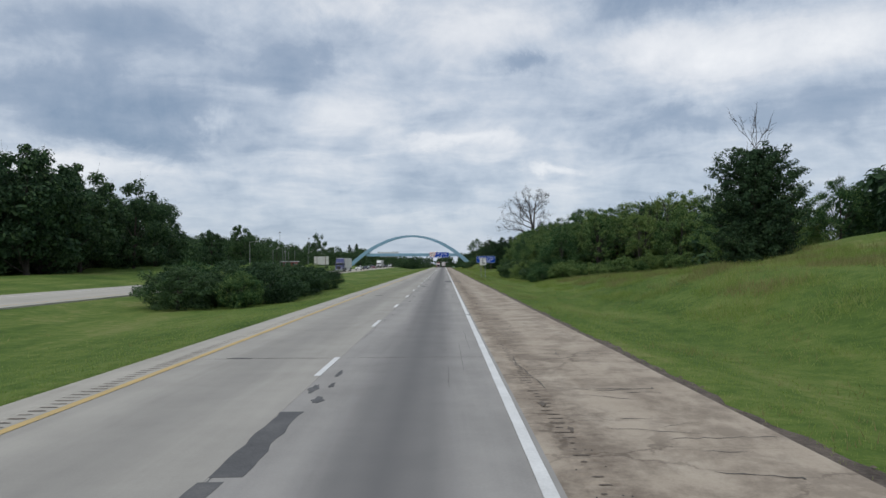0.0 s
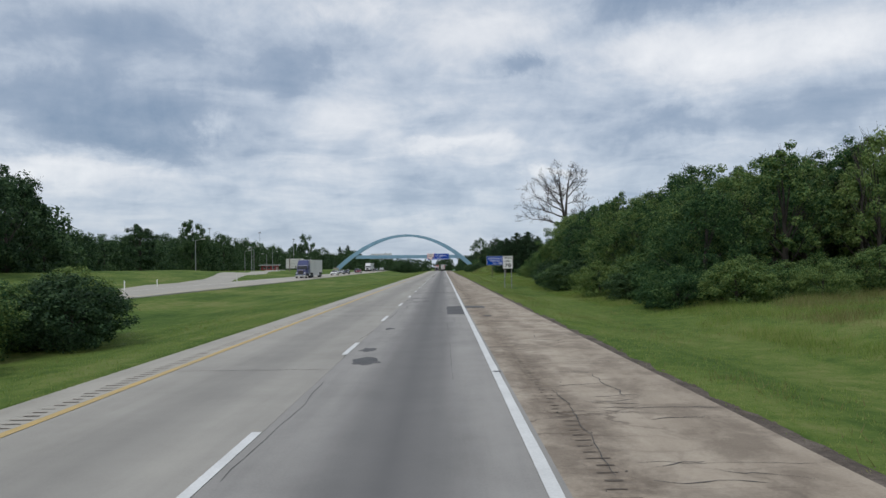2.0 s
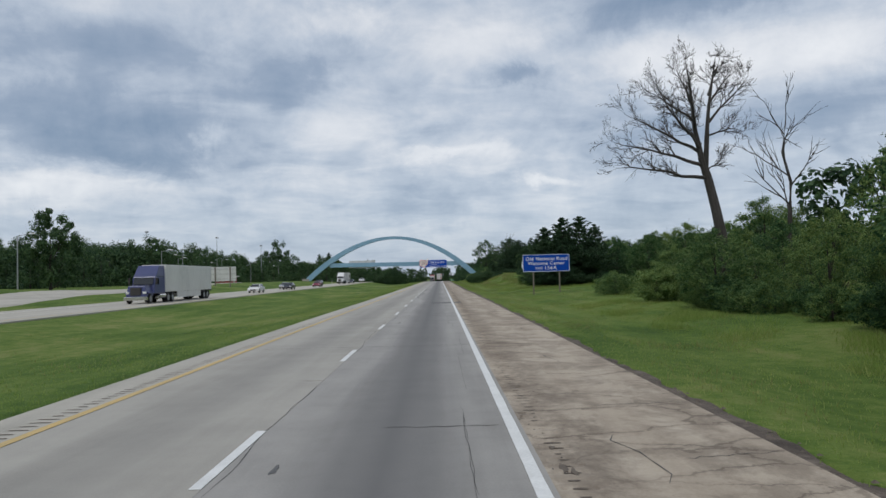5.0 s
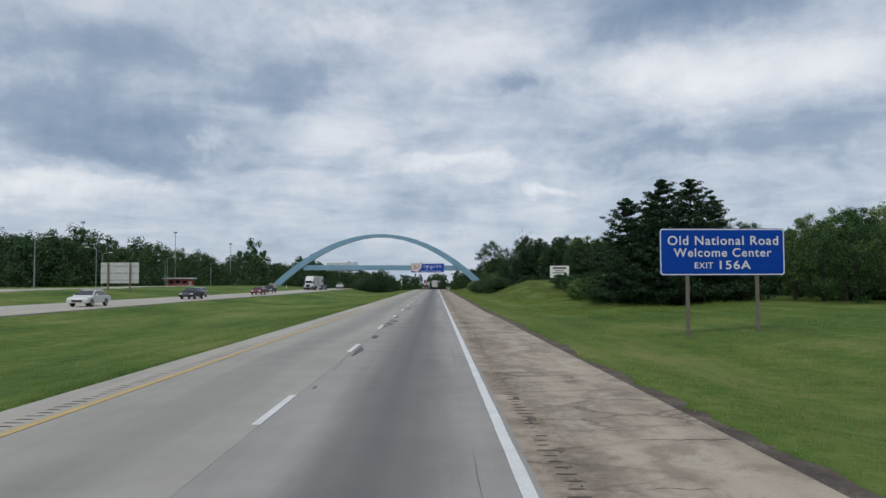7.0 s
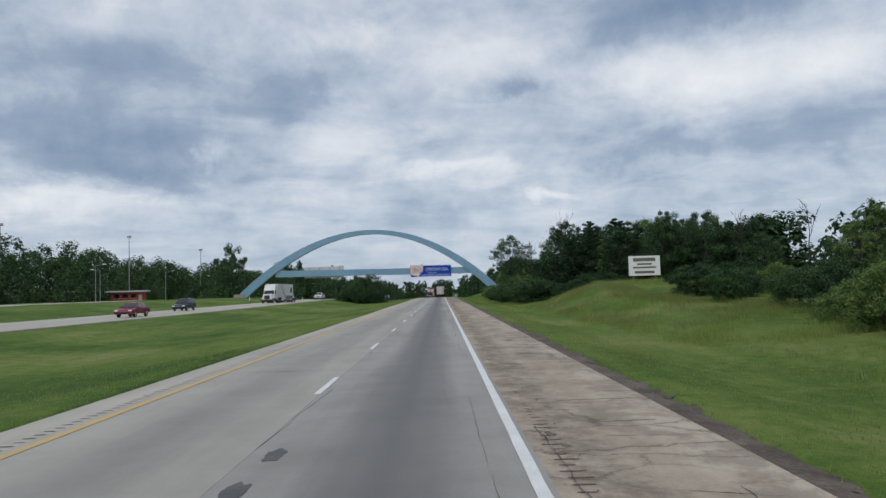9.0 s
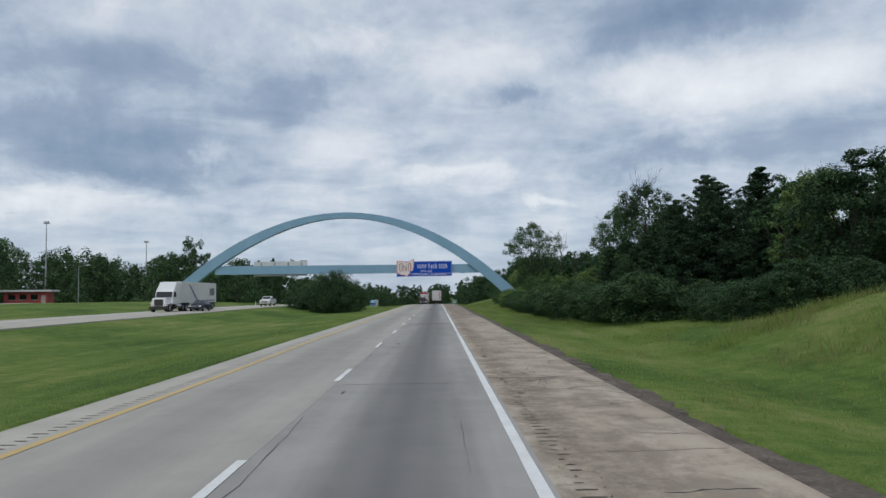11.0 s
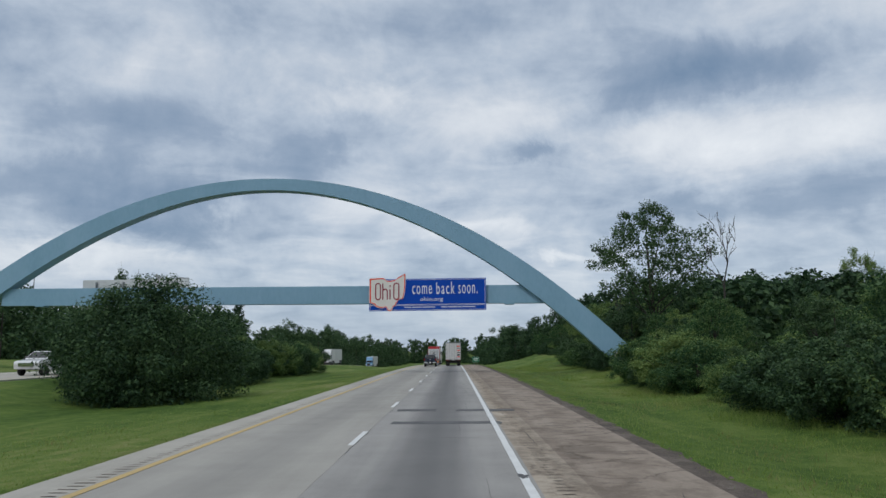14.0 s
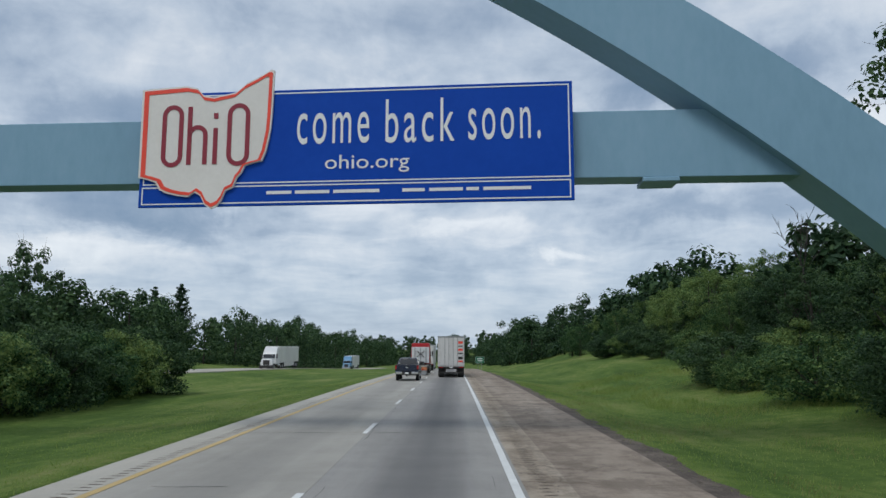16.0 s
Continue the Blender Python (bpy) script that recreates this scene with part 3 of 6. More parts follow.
def far_road():
    far = thing("far_carriageway", label="pale concrete carriageway for oncoming traffic across the median", category="road", kind="structure")
    rise = lambda y: knots(y, FAR_RISE)
    seg = [-60 + 36.8 * i for i in range(24)]
    for a, b in zip(seg, seg[1:]):
        part("slab", strip_mesh("slab", lambda y: far_edge(y) - 11.5, far_edge, a + 0.015, b - 0.015, rise, SHOULDER_L, 6.0), SHOULDER_L, far)
    part("edge_stripe", strip_mesh("edge_stripe", lambda y: far_edge(y) - 1.35, lambda y: far_edge(y) - 1.2, -60, 780, lambda y: rise(y) + 0.005, PAINT_Y, 6.0, 0.004), PAINT_Y, far)
    part("edge_stripe", strip_mesh("edge_stripe", lambda y: far_edge(y) - 8.7, lambda y: far_edge(y) - 8.55, -60, 780, lambda y: rise(y) + 0.005, PAINT_W, 6.0, 0.004), PAINT_W, far)
    ramp = thing("side_road", label="pale concrete side road beyond the far carriageway", category="road", kind="structure")
    cx = lambda y: knots(y, [(120, -38.5), (180, -44.0), (260, -55.0), (330, -66.0), (420, -84.0), (520, -100.0)])
    verts, faces, cols = [], [], 8
    ys = [128 + 4.0 * i for i in range(99)]
    for y in ys:
        for c in range(cols + 1):
            x = cx(y) - 3.2 + 6.4 * c / cols
            verts.append((x, y, ground_z(x, y) + (0.09 if 0 < c < cols else -0.12)))
    for j in range(len(ys) - 1):
        for c in range(cols):
            a = j * (cols + 1) + c
            faces.append((a, a + 1, a + cols + 2, a + cols + 1))
    part("slab", data_mesh("slab", verts, faces, SHOULDER_L), SHOULDER_L, ramp)


far_road()

# ---- the arch over the road ----
ARCH_Y, ARCH_X, ARCH_TURN = 478.3, -20.9, -4.5


def arch_z(u):
    return 21.0 - 0.0258 * u - 0.01136 * u * u - 1.59e-5 * u ** 3 - 2.49e-7 * u ** 4


def build_arch():
    arch = thing("arch", (ARCH_X, ARCH_Y, 0), "pale blue painted steel arch with a cross beam spanning the motorway", "arch", rz=ARCH_TURN)
    n, half = 72, 0.85
    verts, faces = [], []
    for i in range(n + 1):
        u = -41.6 + 79.6 * i / n
        du = 0.05
        slope = (arch_z(u + du) - arch_z(u - du)) / (2 * du)
        nx, nz = -slope / math.hypot(1, slope), 1 / math.hypot(1, slope)
        t = 1.27 + 1.05 * (1.0 - math.exp(-(u / 20.0) ** 2))
        zo = arch_z(u)
        for y in (-half, 0.70):
            verts += [(u, y, zo), (u - nx * t, y, zo - nz * t)]
    for i in range(n):
        a, b = 4 * i, 4 * i + 4
        faces += [(a, a + 1, b + 1, b), (a + 2, b + 2, b + 3, a + 3), (a, b, b + 2, a + 2), (a + 1, a + 3, b + 3, b + 1)]
    faces += [(0, 2, 3, 1), (4 * n, 4 * n + 1, 4 * n + 3, 4 * n + 2)]
    part("rib", data_mesh("rib", verts, faces, STEEL_BLUE), STEEL_BLUE, arch)
    beam = prism_bm([(-30.5, 7.53), (29.6, 7.10), (29.6, 9.00), (-30.5, 9.43)], "y", -0.45, 0.45, 0.02)
    part("beam", beam, STEEL_BLUE, arch)
    for u in (-26.0, 25.6):
        part("bracket", box_bm(u - 0.5, u + 0.5, -0.5, 0.5, 7.0 if u > 0 else 7.38, 7.125 if u > 0 else 7.495, 0.02), STEEL_BLUE, arch)
    for u, x0 in ((-38.0, -43.4), (37.7, 36.0)):
        part("footing", box_bm(x0, x0 + 3.2, -1.25, 1.25, -0.6, 2.0 if u > 0 else 2.6, 0.08), CONC, arch, "weathered concrete footing")
    return arch


build_arch()


# ---- the big sign on the beam ----
STATE = [(0.0, 1.0), (0.33, 1.02), (0.42, 1.0), (0.47, 0.94), (0.55, 0.925), (0.62, 0.94), (0.72, 0.96), (0.80, 1.03), (0.88, 1.07), (0.98, 1.13), (1.0, 1.12), (0.992, 0.80),
         (0.985, 0.67), (0.97, 0.58), (0.955, 0.50), (0.925, 0.42), (0.86, 0.405), (0.80, 0.385), (0.775, 0.33), (0.74, 0.29), (0.715, 0.22), (0.66, 0.195), (0.63, 0.12), (0.60, 0.08), (0.555, 0.06), (0.51, 0.09), (0.475, 0.16),
         (0.43, 0.19), (0.38, 0.155), (0.30, 0.165), (0.22, 0.185), (0.165, 0.21), (0.13, 0.27), (0.06, 0.295), (0.0, 0.31)]


def stroke_letter(body, wide, tall, pen):
    """A condensed letter drawn with one round-cornered stroke, standing on z = 0 and facing -y."""
    half, r = wide / 2, wide / 2

    def arc(cx, cz, a0, a1, n=10):
        return [(cx + r * math.cos(radians(a0 + (a1 - a0) * i / n)), cz + r * math.sin(radians(a0 + (a1 - a0) * i / n))) for i in range(n + 1)]
    if body == "O":
        lines = [arc(0, tall - r, 0, 180) + arc(0, r, 180, 360) + [(half, tall - r)]]
    elif body == "h":
        lines = [[(-half, 0.0), (-half, tall)], [(half, 0.0), (half, 0.64 * tall - r)] + arc(0, 0.64 * tall - r, 0, 180)]
    else:
        lines = [[(0.0, 0.0), (0.0, 0.62 * tall)], [(0.0, 0.78 * tall), (0.0, 0.88 * tall)]]
    verts, faces = [], []
    for line in lines:
        base = len(verts)
        for i, (x, z) in enumerate(line):
            a, b = line[max(i - 1, 0)], line[min(i + 1, len(line) - 1)]
            d = math.hypot(b[0] - a[0], b[1] - a[1])
            nx, nz = -(b[1] - a[1]) / d * pen / 2, (b[0] - a[0]) / d * pen / 2
            verts += [(x + nx, -0.012, z + nz), (x - nx, -0.012, z - nz), (x - nx, 0.0, z - nz), (x + nx, 0.0, z + nz)]
        for i in range(len(line) - 1):
            p, q = base + 4 * i, base + 4 * i + 4
            faces += [(p, p + 1, q + 1, q), (p + 1, p + 2, q + 2, q + 1), (p + 3, p, q, q + 3)]
    return data_mesh("letter", verts, faces, SIGN_MAROON)


def welcome_panel(name, at, turn, lettered, label):
    """A navy panel 12.4 m wide with a cut-out state shape at one end. It faces -y."""
    sg = thing(name, at, label, "sign", rz=turn)
    part("panel", box_bm(0.25, 12.53, -0.09, 0.0, -0.12, 3.22, 0.01), SIGN_NAVY if lettered else SHEET, sg)
    w, h = 3.90, 3.76
    k = [(0.25 + w * p, -0.43 + h * q) for p, q in STATE]
    cx, cz = sum(p for p, _ in k) / len(k), sum(q for _, q in k) / len(k)
    shrink = lambda f: [(cx + (p - cx) * f, cz + (q - cz) * f) for p, q in k]
    plate = part("state_plate", prism_bm(k, "y", -0.17, -0.10), SIGN_BEIGE if lettered else GALV, sg, "pale cut-out plate in the outline of a state")
    for i in range(4):
        x = 1.5 + 3.1 * i
        part("bracket", box_bm(x - 0.06, x + 0.06, 0.0, 0.36, 0.35, 2.95, 0.01), GALV, sg)
    if not lettered:
        return sg
    a, b = shrink(0.97), shrink(0.91)
    verts = [(p, -0.174, q) for p, q in a] + [(p, -0.174, q) for p, q in b] + [(p, -0.184, q) for p, q in a] + [(p, -0.184, q) for p, q in b]
    m = len(a)
    faces = []
    for i in range(m):
        j = (i + 1) % m
        faces += [(2 * m + i, 2 * m + j, 3 * m + j, 3 * m + i), (i, j, 2 * m + j, 2 * m + i), (m + i, 3 * m + i, 3 * m + j, m + j)]
    part("outline", data_mesh("outline", verts, faces, SIGN_RED), SIGN_RED, plate, "orange-red outline band")

    def word(name, body, x, z, width, tall, material, y, parent, bold=0.0, spacing=1.0):
        me = text_mesh(body, 1.0, None, material, 0.006, spacing, bold)
        co = np.array([v.co[:] for v in me.vertices])
        kx = width / (co[:, 0].max() - co[:, 0].min())
        kz = tall / (co[:, 2].max() - co[:, 2].min())
        for v in me.vertices:
            v.co.x, v.co.z = v.co.x * kx, v.co.z * kz
        letter_parts(me, "letter", material, parent, (x, y, z))
    for body, x, wide in (("O", 1.21, 0.50), ("h", 1.95, 0.47), ("i", 2.48, 0.0), ("O", 3.15, 0.53)):
        part("letter", stroke_letter(body, wide, 1.70, 0.13), SIGN_MAROON, plate).location = (x, -0.174, 1.08)
    word("word", "come", 5.86, 2.06, 2.06, 0.90, SIGN_WHITE, -0.10, sg, 0.0, 1.25)
    word("word", "back", 8.32, 2.22, 1.93, 1.26, SIGN_WHITE, -0.10, sg, 0.0, 1.25)
    word("word", "soon.", 10.66, 2.06, 1.98, 0.90, SIGN_WHITE, -0.10, sg, 0.0, 1.25)
    word("web_word", "ohio.org", 6.84, 1.02, 2.38, 0.52, SIGN_WHITE, -0.10, sg)
    for i, (x, wd) in enumerate([(4.35, 0.72), (5.30, 0.98), (6.55, 1.30), (8.15, 0.62), (9.05, 0.92), (9.78, 0.34), (10.72, 1.30)]):
        part("lettering_bar", box_bm(x - wd / 2, x + wd / 2, -0.10, -0.091, 0.20, 0.29, 0.0), SIGN_WHITE, sg, "small white line of lettering")
    for z0, z1, x0 in ((0.52, 3.14, 0.36), (-0.05, 0.46, 0.34)):
        t = 0.035
        rim = join_bm(box_bm(x0, 12.44, -0.10, -0.091, z0, z0 + t), box_bm(x0, 12.44, -0.10, -0.091, z1 - t, z1), box_bm(12.44 - t, 12.44, -0.10, -0.091, z0 + t, z1 - t), box_bm(x0, x0 + t, -0.10, -0.091, z0 + t, z1 - t))
        part("border", rim, SIGN_WHITE, sg, "thin white border line")
    return sg


def on_arch(u, v, z):
    a = radians(ARCH_TURN)
    return (ARCH_X + u * math.cos(a) - v * math.sin(a), ARCH_Y + u * math.sin(a) + v * math.cos(a), z)


welcome_panel("welcome_sign", on_arch(10.68, -0.85, 6.55), ARCH_TURN, True, "large navy border sign with a pale state shape and white words")
back = welcome_panel("far_facing_sign", on_arch(-9.4, 0.85, 7.15), ARCH_TURN + 180, False, "grey metal back of a border sign facing the other way")

# ---- roadside signs ----


def posts(parent, xs, z0, z1, material, w=0.05):
    for x in xs:
        bm = join_bm(box_bm(x - w, x + w, 0.0, 0.012, z0, z1), box_bm(x - w, x - w + 0.012, 0.012, 0.07, z0, z1), box_bm(x + w - 0.012, x + w, 0.012, 0.07, z0, z1))
        part("post", bm, material, parent, "")


def sign_face(parent, x0, x1, z0, z1, material, rim, rimmat, r=0.1, t=0.02, inset=0.03):
    def rounded(a, b, c, d, q):
        pts = []
        for cx, cz, s in ((b - q, c + q, -90), (b - q, d - q, 0), (a + q, d - q, 90), (a + q, c + q, 180)):
            for i in range(6):
                an = radians(s + 18 * i)
                pts.append((cx + q * math.cos(an), cz + q * math.sin(an)))
        return pts
    part("plate", prism_bm(rounded(x0, x1, z0, z1, r), "y", -0.012, 0.0), material, parent)
    o = rounded(x0 + inset, x1 - inset, z0 + inset, z1 - inset, r * 0.8)
    i = rounded(x0 + inset + rim, x1 - inset - rim, z0 + inset + rim, z1 - inset - rim, r * 0.65)
    m = len(o)
    verts = [(p, -0.017, q) for p, q in o + i]
    faces = [(k, (k + 1) % m, m + (k + 1) % m, m + k) for k in range(m)]
    part("border", data_mesh("border", verts, faces, rimmat), rimmat, parent)


def letters(parent, body, x, z, width, tall, material, bold=0.0, spacing=1.0):
    me = text_mesh(body, 1.0, None, material, 0.003, spacing, bold)
    co = np.array([v.co[:] for v in me.vertices])
    kx = width / (co[:, 0].max() - co[:, 0].min())
    kz = tall / (co[:, 2].max() - co[:, 2].min())
    for v in me.vertices:
        v.co.x, v.co.z = v.co.x * kx, v.co.z * kz
    letter_parts(me, "letter", material, parent, (x, -0.018, z))


def speed_sign():
    x, y = 6.68, 145.1
    g = ground_z(x, y)
    sg = thing("speed_limit_sign", (x, y, 0), "white speed limit sign with black lettering on two steel posts", "road sign", rz=2)
    posts(sg, (-0.40, 0.42), g - 0.3, 3.40, GALV, 0.045)
    sign_face(sg, -0.61, 0.61, 1.95, 3.48, SIGN_WHITE, 0.03, SIGN_BLACK, 0.07)
    letters(sg, "SPEED", 0, 3.22, 0.92, 0.23, SIGN_BLACK, 0.02, 1.1)
    letters(sg, "LIMIT", 0, 2.86, 0.76, 0.23, SIGN_BLACK, 0.02, 1.1)
    letters(sg, "70", 0, 2.34, 0.76, 0.46, SIGN_BLACK, 0.03, 1.1)


def guide_sign():
    x, y = 12.15, 232.1
    sg = thing("guide_sign", (x, y, 0), "blue guide sign with white lettering on two posts in grass", "road sign", rz=2.0)
    g = ground_z(x, y)
    posts(sg, (-1.62, 1.62), g - 1.2, 2.6, RUST, 0.08)
    sign_face(sg, -2.90, 2.92, 2.50, 4.65, SIGN_BLUE, 0.05, SIGN_WHITE, 0.16, inset=0.02)
    letters(sg, "Old National Road", 0.05, 4.10, 5.15, 0.42, SIGN_WHITE, 0.012, 1.12)
    letters(sg, "Welcome Center", 0.02, 3.55, 4.55, 0.40, SIGN_WHITE, 0.012, 1.12)
    letters(sg, "EXIT", -0.86, 2.96, 0.86, 0.28, SIGN_WHITE, 0.012, 1.12)
    letters(sg, "156A", 0.60, 2.98, 1.45, 0.40, SIGN_WHITE, 0.012, 1.12)


def white_board():
    x, y = 23.3, 343.0
    sg = thing("wooden_billboard", (x, y, 0), "small weathered white board with faded dark lettering above the bank", "billboard", rz=-4)
    g = ground_z(x, y)
    posts(sg, (-1.3, 1.3), g - 0.3, 5.4, RUST, 0.08)
    part("board", box_bm(-1.85, 1.85, -0.06, 0.0, 3.25, 5.6, 0.01), SIGN_WHITE, sg)
    for z, w, h in ((5.15, 2.6, 0.42), (4.62, 1.7, 0.22), (4.22, 2.7, 0.20), (3.66, 2.3, 0.30)):
        part("lettering_bar", box_bm(-w / 2, w / 2, -0.068, -0.061, z - h / 2, z + h / 2), RUST, sg)


def left_board():
    x, y = -55.2, 326.0
    g = ground_z(x, y)
    sg = thing("large_sign_back", (x, y, 0), "plain pale metal back of a large sign on steel posts", "road sign", rz=3)
    for px in (-1.9, 1.77):
        part("post", box_bm(px - 0.13, px + 0.13, -0.26, -0.092, g - 0.3, 5.9, 0.01), RUST, sg, "brown weathered post")
    for i in range(8):
        part("sheet", box_bm(-3.2 + 0.8 * i + 0.006, -2.4 + 0.8 * i - 0.006, -0.03, 0.0, 2.45, 6.0), SHEET, sg)
    for z in (3.0, 4.2, 5.4):
        part("stiffener", box_bm(-3.15, 3.15, -0.09, -0.031, z - 0.04, z + 0.04), GALV, sg)


speed_sign()
guide_sign()
white_board()
left_board()

# ---- trees ----


def leaf_mesh(name, centres, radii, per, size, material, rng, flat=0.0, lift=0.55, tall=1.0):
    """Clumps of small leaf sprays round the centres."""
    c = np.repeat(np.asarray(centres), per, axis=0)
    r = np.repeat(np.asarray(radii), per)
    n = len(c)
    d = rng.normal(size=(n, 3))
    d /= np.linalg.norm(d, axis=1)[:, None]
    far = 0.35 + 0.65 * rng.random(n) ** 0.6
    p = c + d * (r * far)[:, None] * np.array([1, 1, tall])
    nrm = d + rng.normal(size=(n, 3)) * 0.40 + np.array([0, 0, lift])
    nrm /= np.linalg.norm(nrm, axis=1)[:, None]
    t = np.cross(nrm, rng.normal(size=(n, 3)))
    t /= np.linalg.norm(t, axis=1)[:, None]
    b = np.cross(nrm, t)
    s = size * (0.55 + 0.8 * rng.random(n))
    t, b = t * s[:, None], b * (s * 0.62)[:, None]
    bend = nrm * (s * 0.18)[:, None]
    v = np.stack([p - t - bend, p + b * (1 - flat), p + t - bend, p - b], axis=1).reshape(-1, 3)
    f = np.arange(4 * n).reshape(-1, 4)
    return data_mesh(name, v.tolist(), f.tolist(), material)


def tube(verts, faces, pts, radii, seg=6):
    base = len(verts)
    for i, (p, r) in enumerate(zip(pts, radii)):
        a = Vector(pts[max(i - 1, 0)])
        b = Vector(pts[min(i + 1, len(pts) - 1)])
        q = (b - a).to_track_quat("Z", "Y")
        for k in range(seg):
            an = 2 * math.pi * k / seg
            verts.append(tuple(Vector(p) + q @ Vector((r * math.cos(an), r * math.sin(an), 0))))
    for i in range(len(pts) - 1):
        for k in range(seg):
            faces.append((base + i * seg + k, base + i * seg + (k + 1) % seg, base + (i + 1) * seg + (k + 1) % seg, base + (i + 1) * seg + k))
    faces.append(tuple(base + (len(pts) - 1) * seg + k for k in range(seg)))


def branch(verts, faces, rng, start, way, length, radius, depth, droop=0.0, split=3, spread=0.7):
    pts, radii = [Vector(start)], [radius]
    d = Vector(way).normalized()
    n = 4
    for i in range(n):
        d = (d + Vector(rng.normal(size=3)) * 0.13 + Vector((0, 0, -droop))).normalized()
        pts.append(pts[-1] + d * (length / n))
        radii.append(radius * (1 - 0.72 * (i + 1) / n))
    tube(verts, faces, [tuple(p) for p in pts], radii, 6 if radius > 0.08 else 4)
    if depth:
        for j in range(split):
            k = rng.integers(1, n + 1)
            side = Vector(rng.normal(size=3))
            w = (d + (side - d * side.dot(d)).normalized() * spread * (0.6 + 0.6 * rng.random())).normalized()
            branch(verts, faces, rng, pts[k], w, length * (0.45 + 0.25 * rng.random()), radii[k] * 0.75 + 0.012, depth - 1, droop, split, spread)


def broadleaf(seed, h, w, base, clumps=42, per=170, leaf=0.19, label="leafy green broadleaf tree in summer leaf", name="tree", open_crown=0.0, material=None):
    rng = np.random.default_rng(seed)
    ob = thing(name, label=label, category="tree" if name == "tree" else "bush", group="roadside trees" if name == "tree" else "roadside bushes")
    mid, half = (h + base) / 2, (h - base) / 2
    centres, radii = [], []
    while len(centres) < clumps:
        d = rng.normal(size=3)
        d /= np.linalg.norm(d)
        k = 0.42 + 0.66 * rng.random() ** 0.6
        c = np.array([d[0] * w / 2 * k, d[1] * w / 2 * k, mid + d[2] * half * k])
        up = (c[2] - mid) / half
        c[:2] *= (1.0 - 0.35 * max(0.0, up) ** 2) * (0.85 + 0.3 * rng.random())
        r = w * (0.070 + 0.070 * rng.random()) * (1.0 - open_crown) * (1.0 - 0.2 * max(0.0, up))
        centres.append(c)
        radii.append(r)
    verts, faces = [], []
    r0 = 0.018 * h + 0.05
    lean = rng.normal(size=2) * 0.02 * h
    top = Vector((lean[0], lean[1], h * 0.82))
    path = [Vector((0, 0, -0.4)), Vector((0, 0, 0.4)), Vector((lean[0] * 0.3, lean[1] * 0.3, h * 0.3)), Vector((lean[0] * 0.7, lean[1] * 0.7, h * 0.55)), top]
    tube(verts, faces, [tuple(p) for p in path], [r0 * 1.5, r0, r0 * 0.75, r0 * 0.45, r0 * 0.12], 8)
    for c in centres[: 16 if name == "tree" else 8]:
        z = max(base * 0.6, c[2] - 0.35 * abs(c[2] - base) - 0.18 * h)
        z = min(z, h * 0.7)
        k = z / (h * 0.82)
        a = Vector((lean[0] * k, lean[1] * k, z))
        b = Vector(c)
        m = (a + b) / 2 + Vector((0, 0, -0.06 * (b - a).length))
        rr = r0 * (0.24 - 0.14 * k) + 0.015
        tube(verts, faces, [tuple(a), tuple(m), tuple(b)], [rr, rr * 0.7, 0.015], 5)
    # bare twig ends stand out of the crown
    for c, r in list(zip(centres, radii))[: 26 if name == "tree" else 0]:
        d = Vector((c[0], c[1], 0.8 * (c[2] - mid) + 0.5 * half)).normalized()
        for q in range(2):
            e = (d + Vector(rng.normal(size=3)) * 0.35).normalized()
            a, b = Vector(c), Vector(c) + e * r * (1.25 + 0.9 * rng.random())
            tube(verts, faces, [tuple(a), tuple((a + b) / 2 + Vector(rng.normal(size=3)) * 0.05 * r), tuple(b)], [0.016, 0.012, 0.006], 3)
    part("trunk", data_mesh("trunk", verts, faces, BARK), BARK, ob)
    part("crown", leaf_mesh("crown", centres, radii, per, leaf, material or LEAF, rng, tall=0.85), material or LEAF, ob)
    return ob


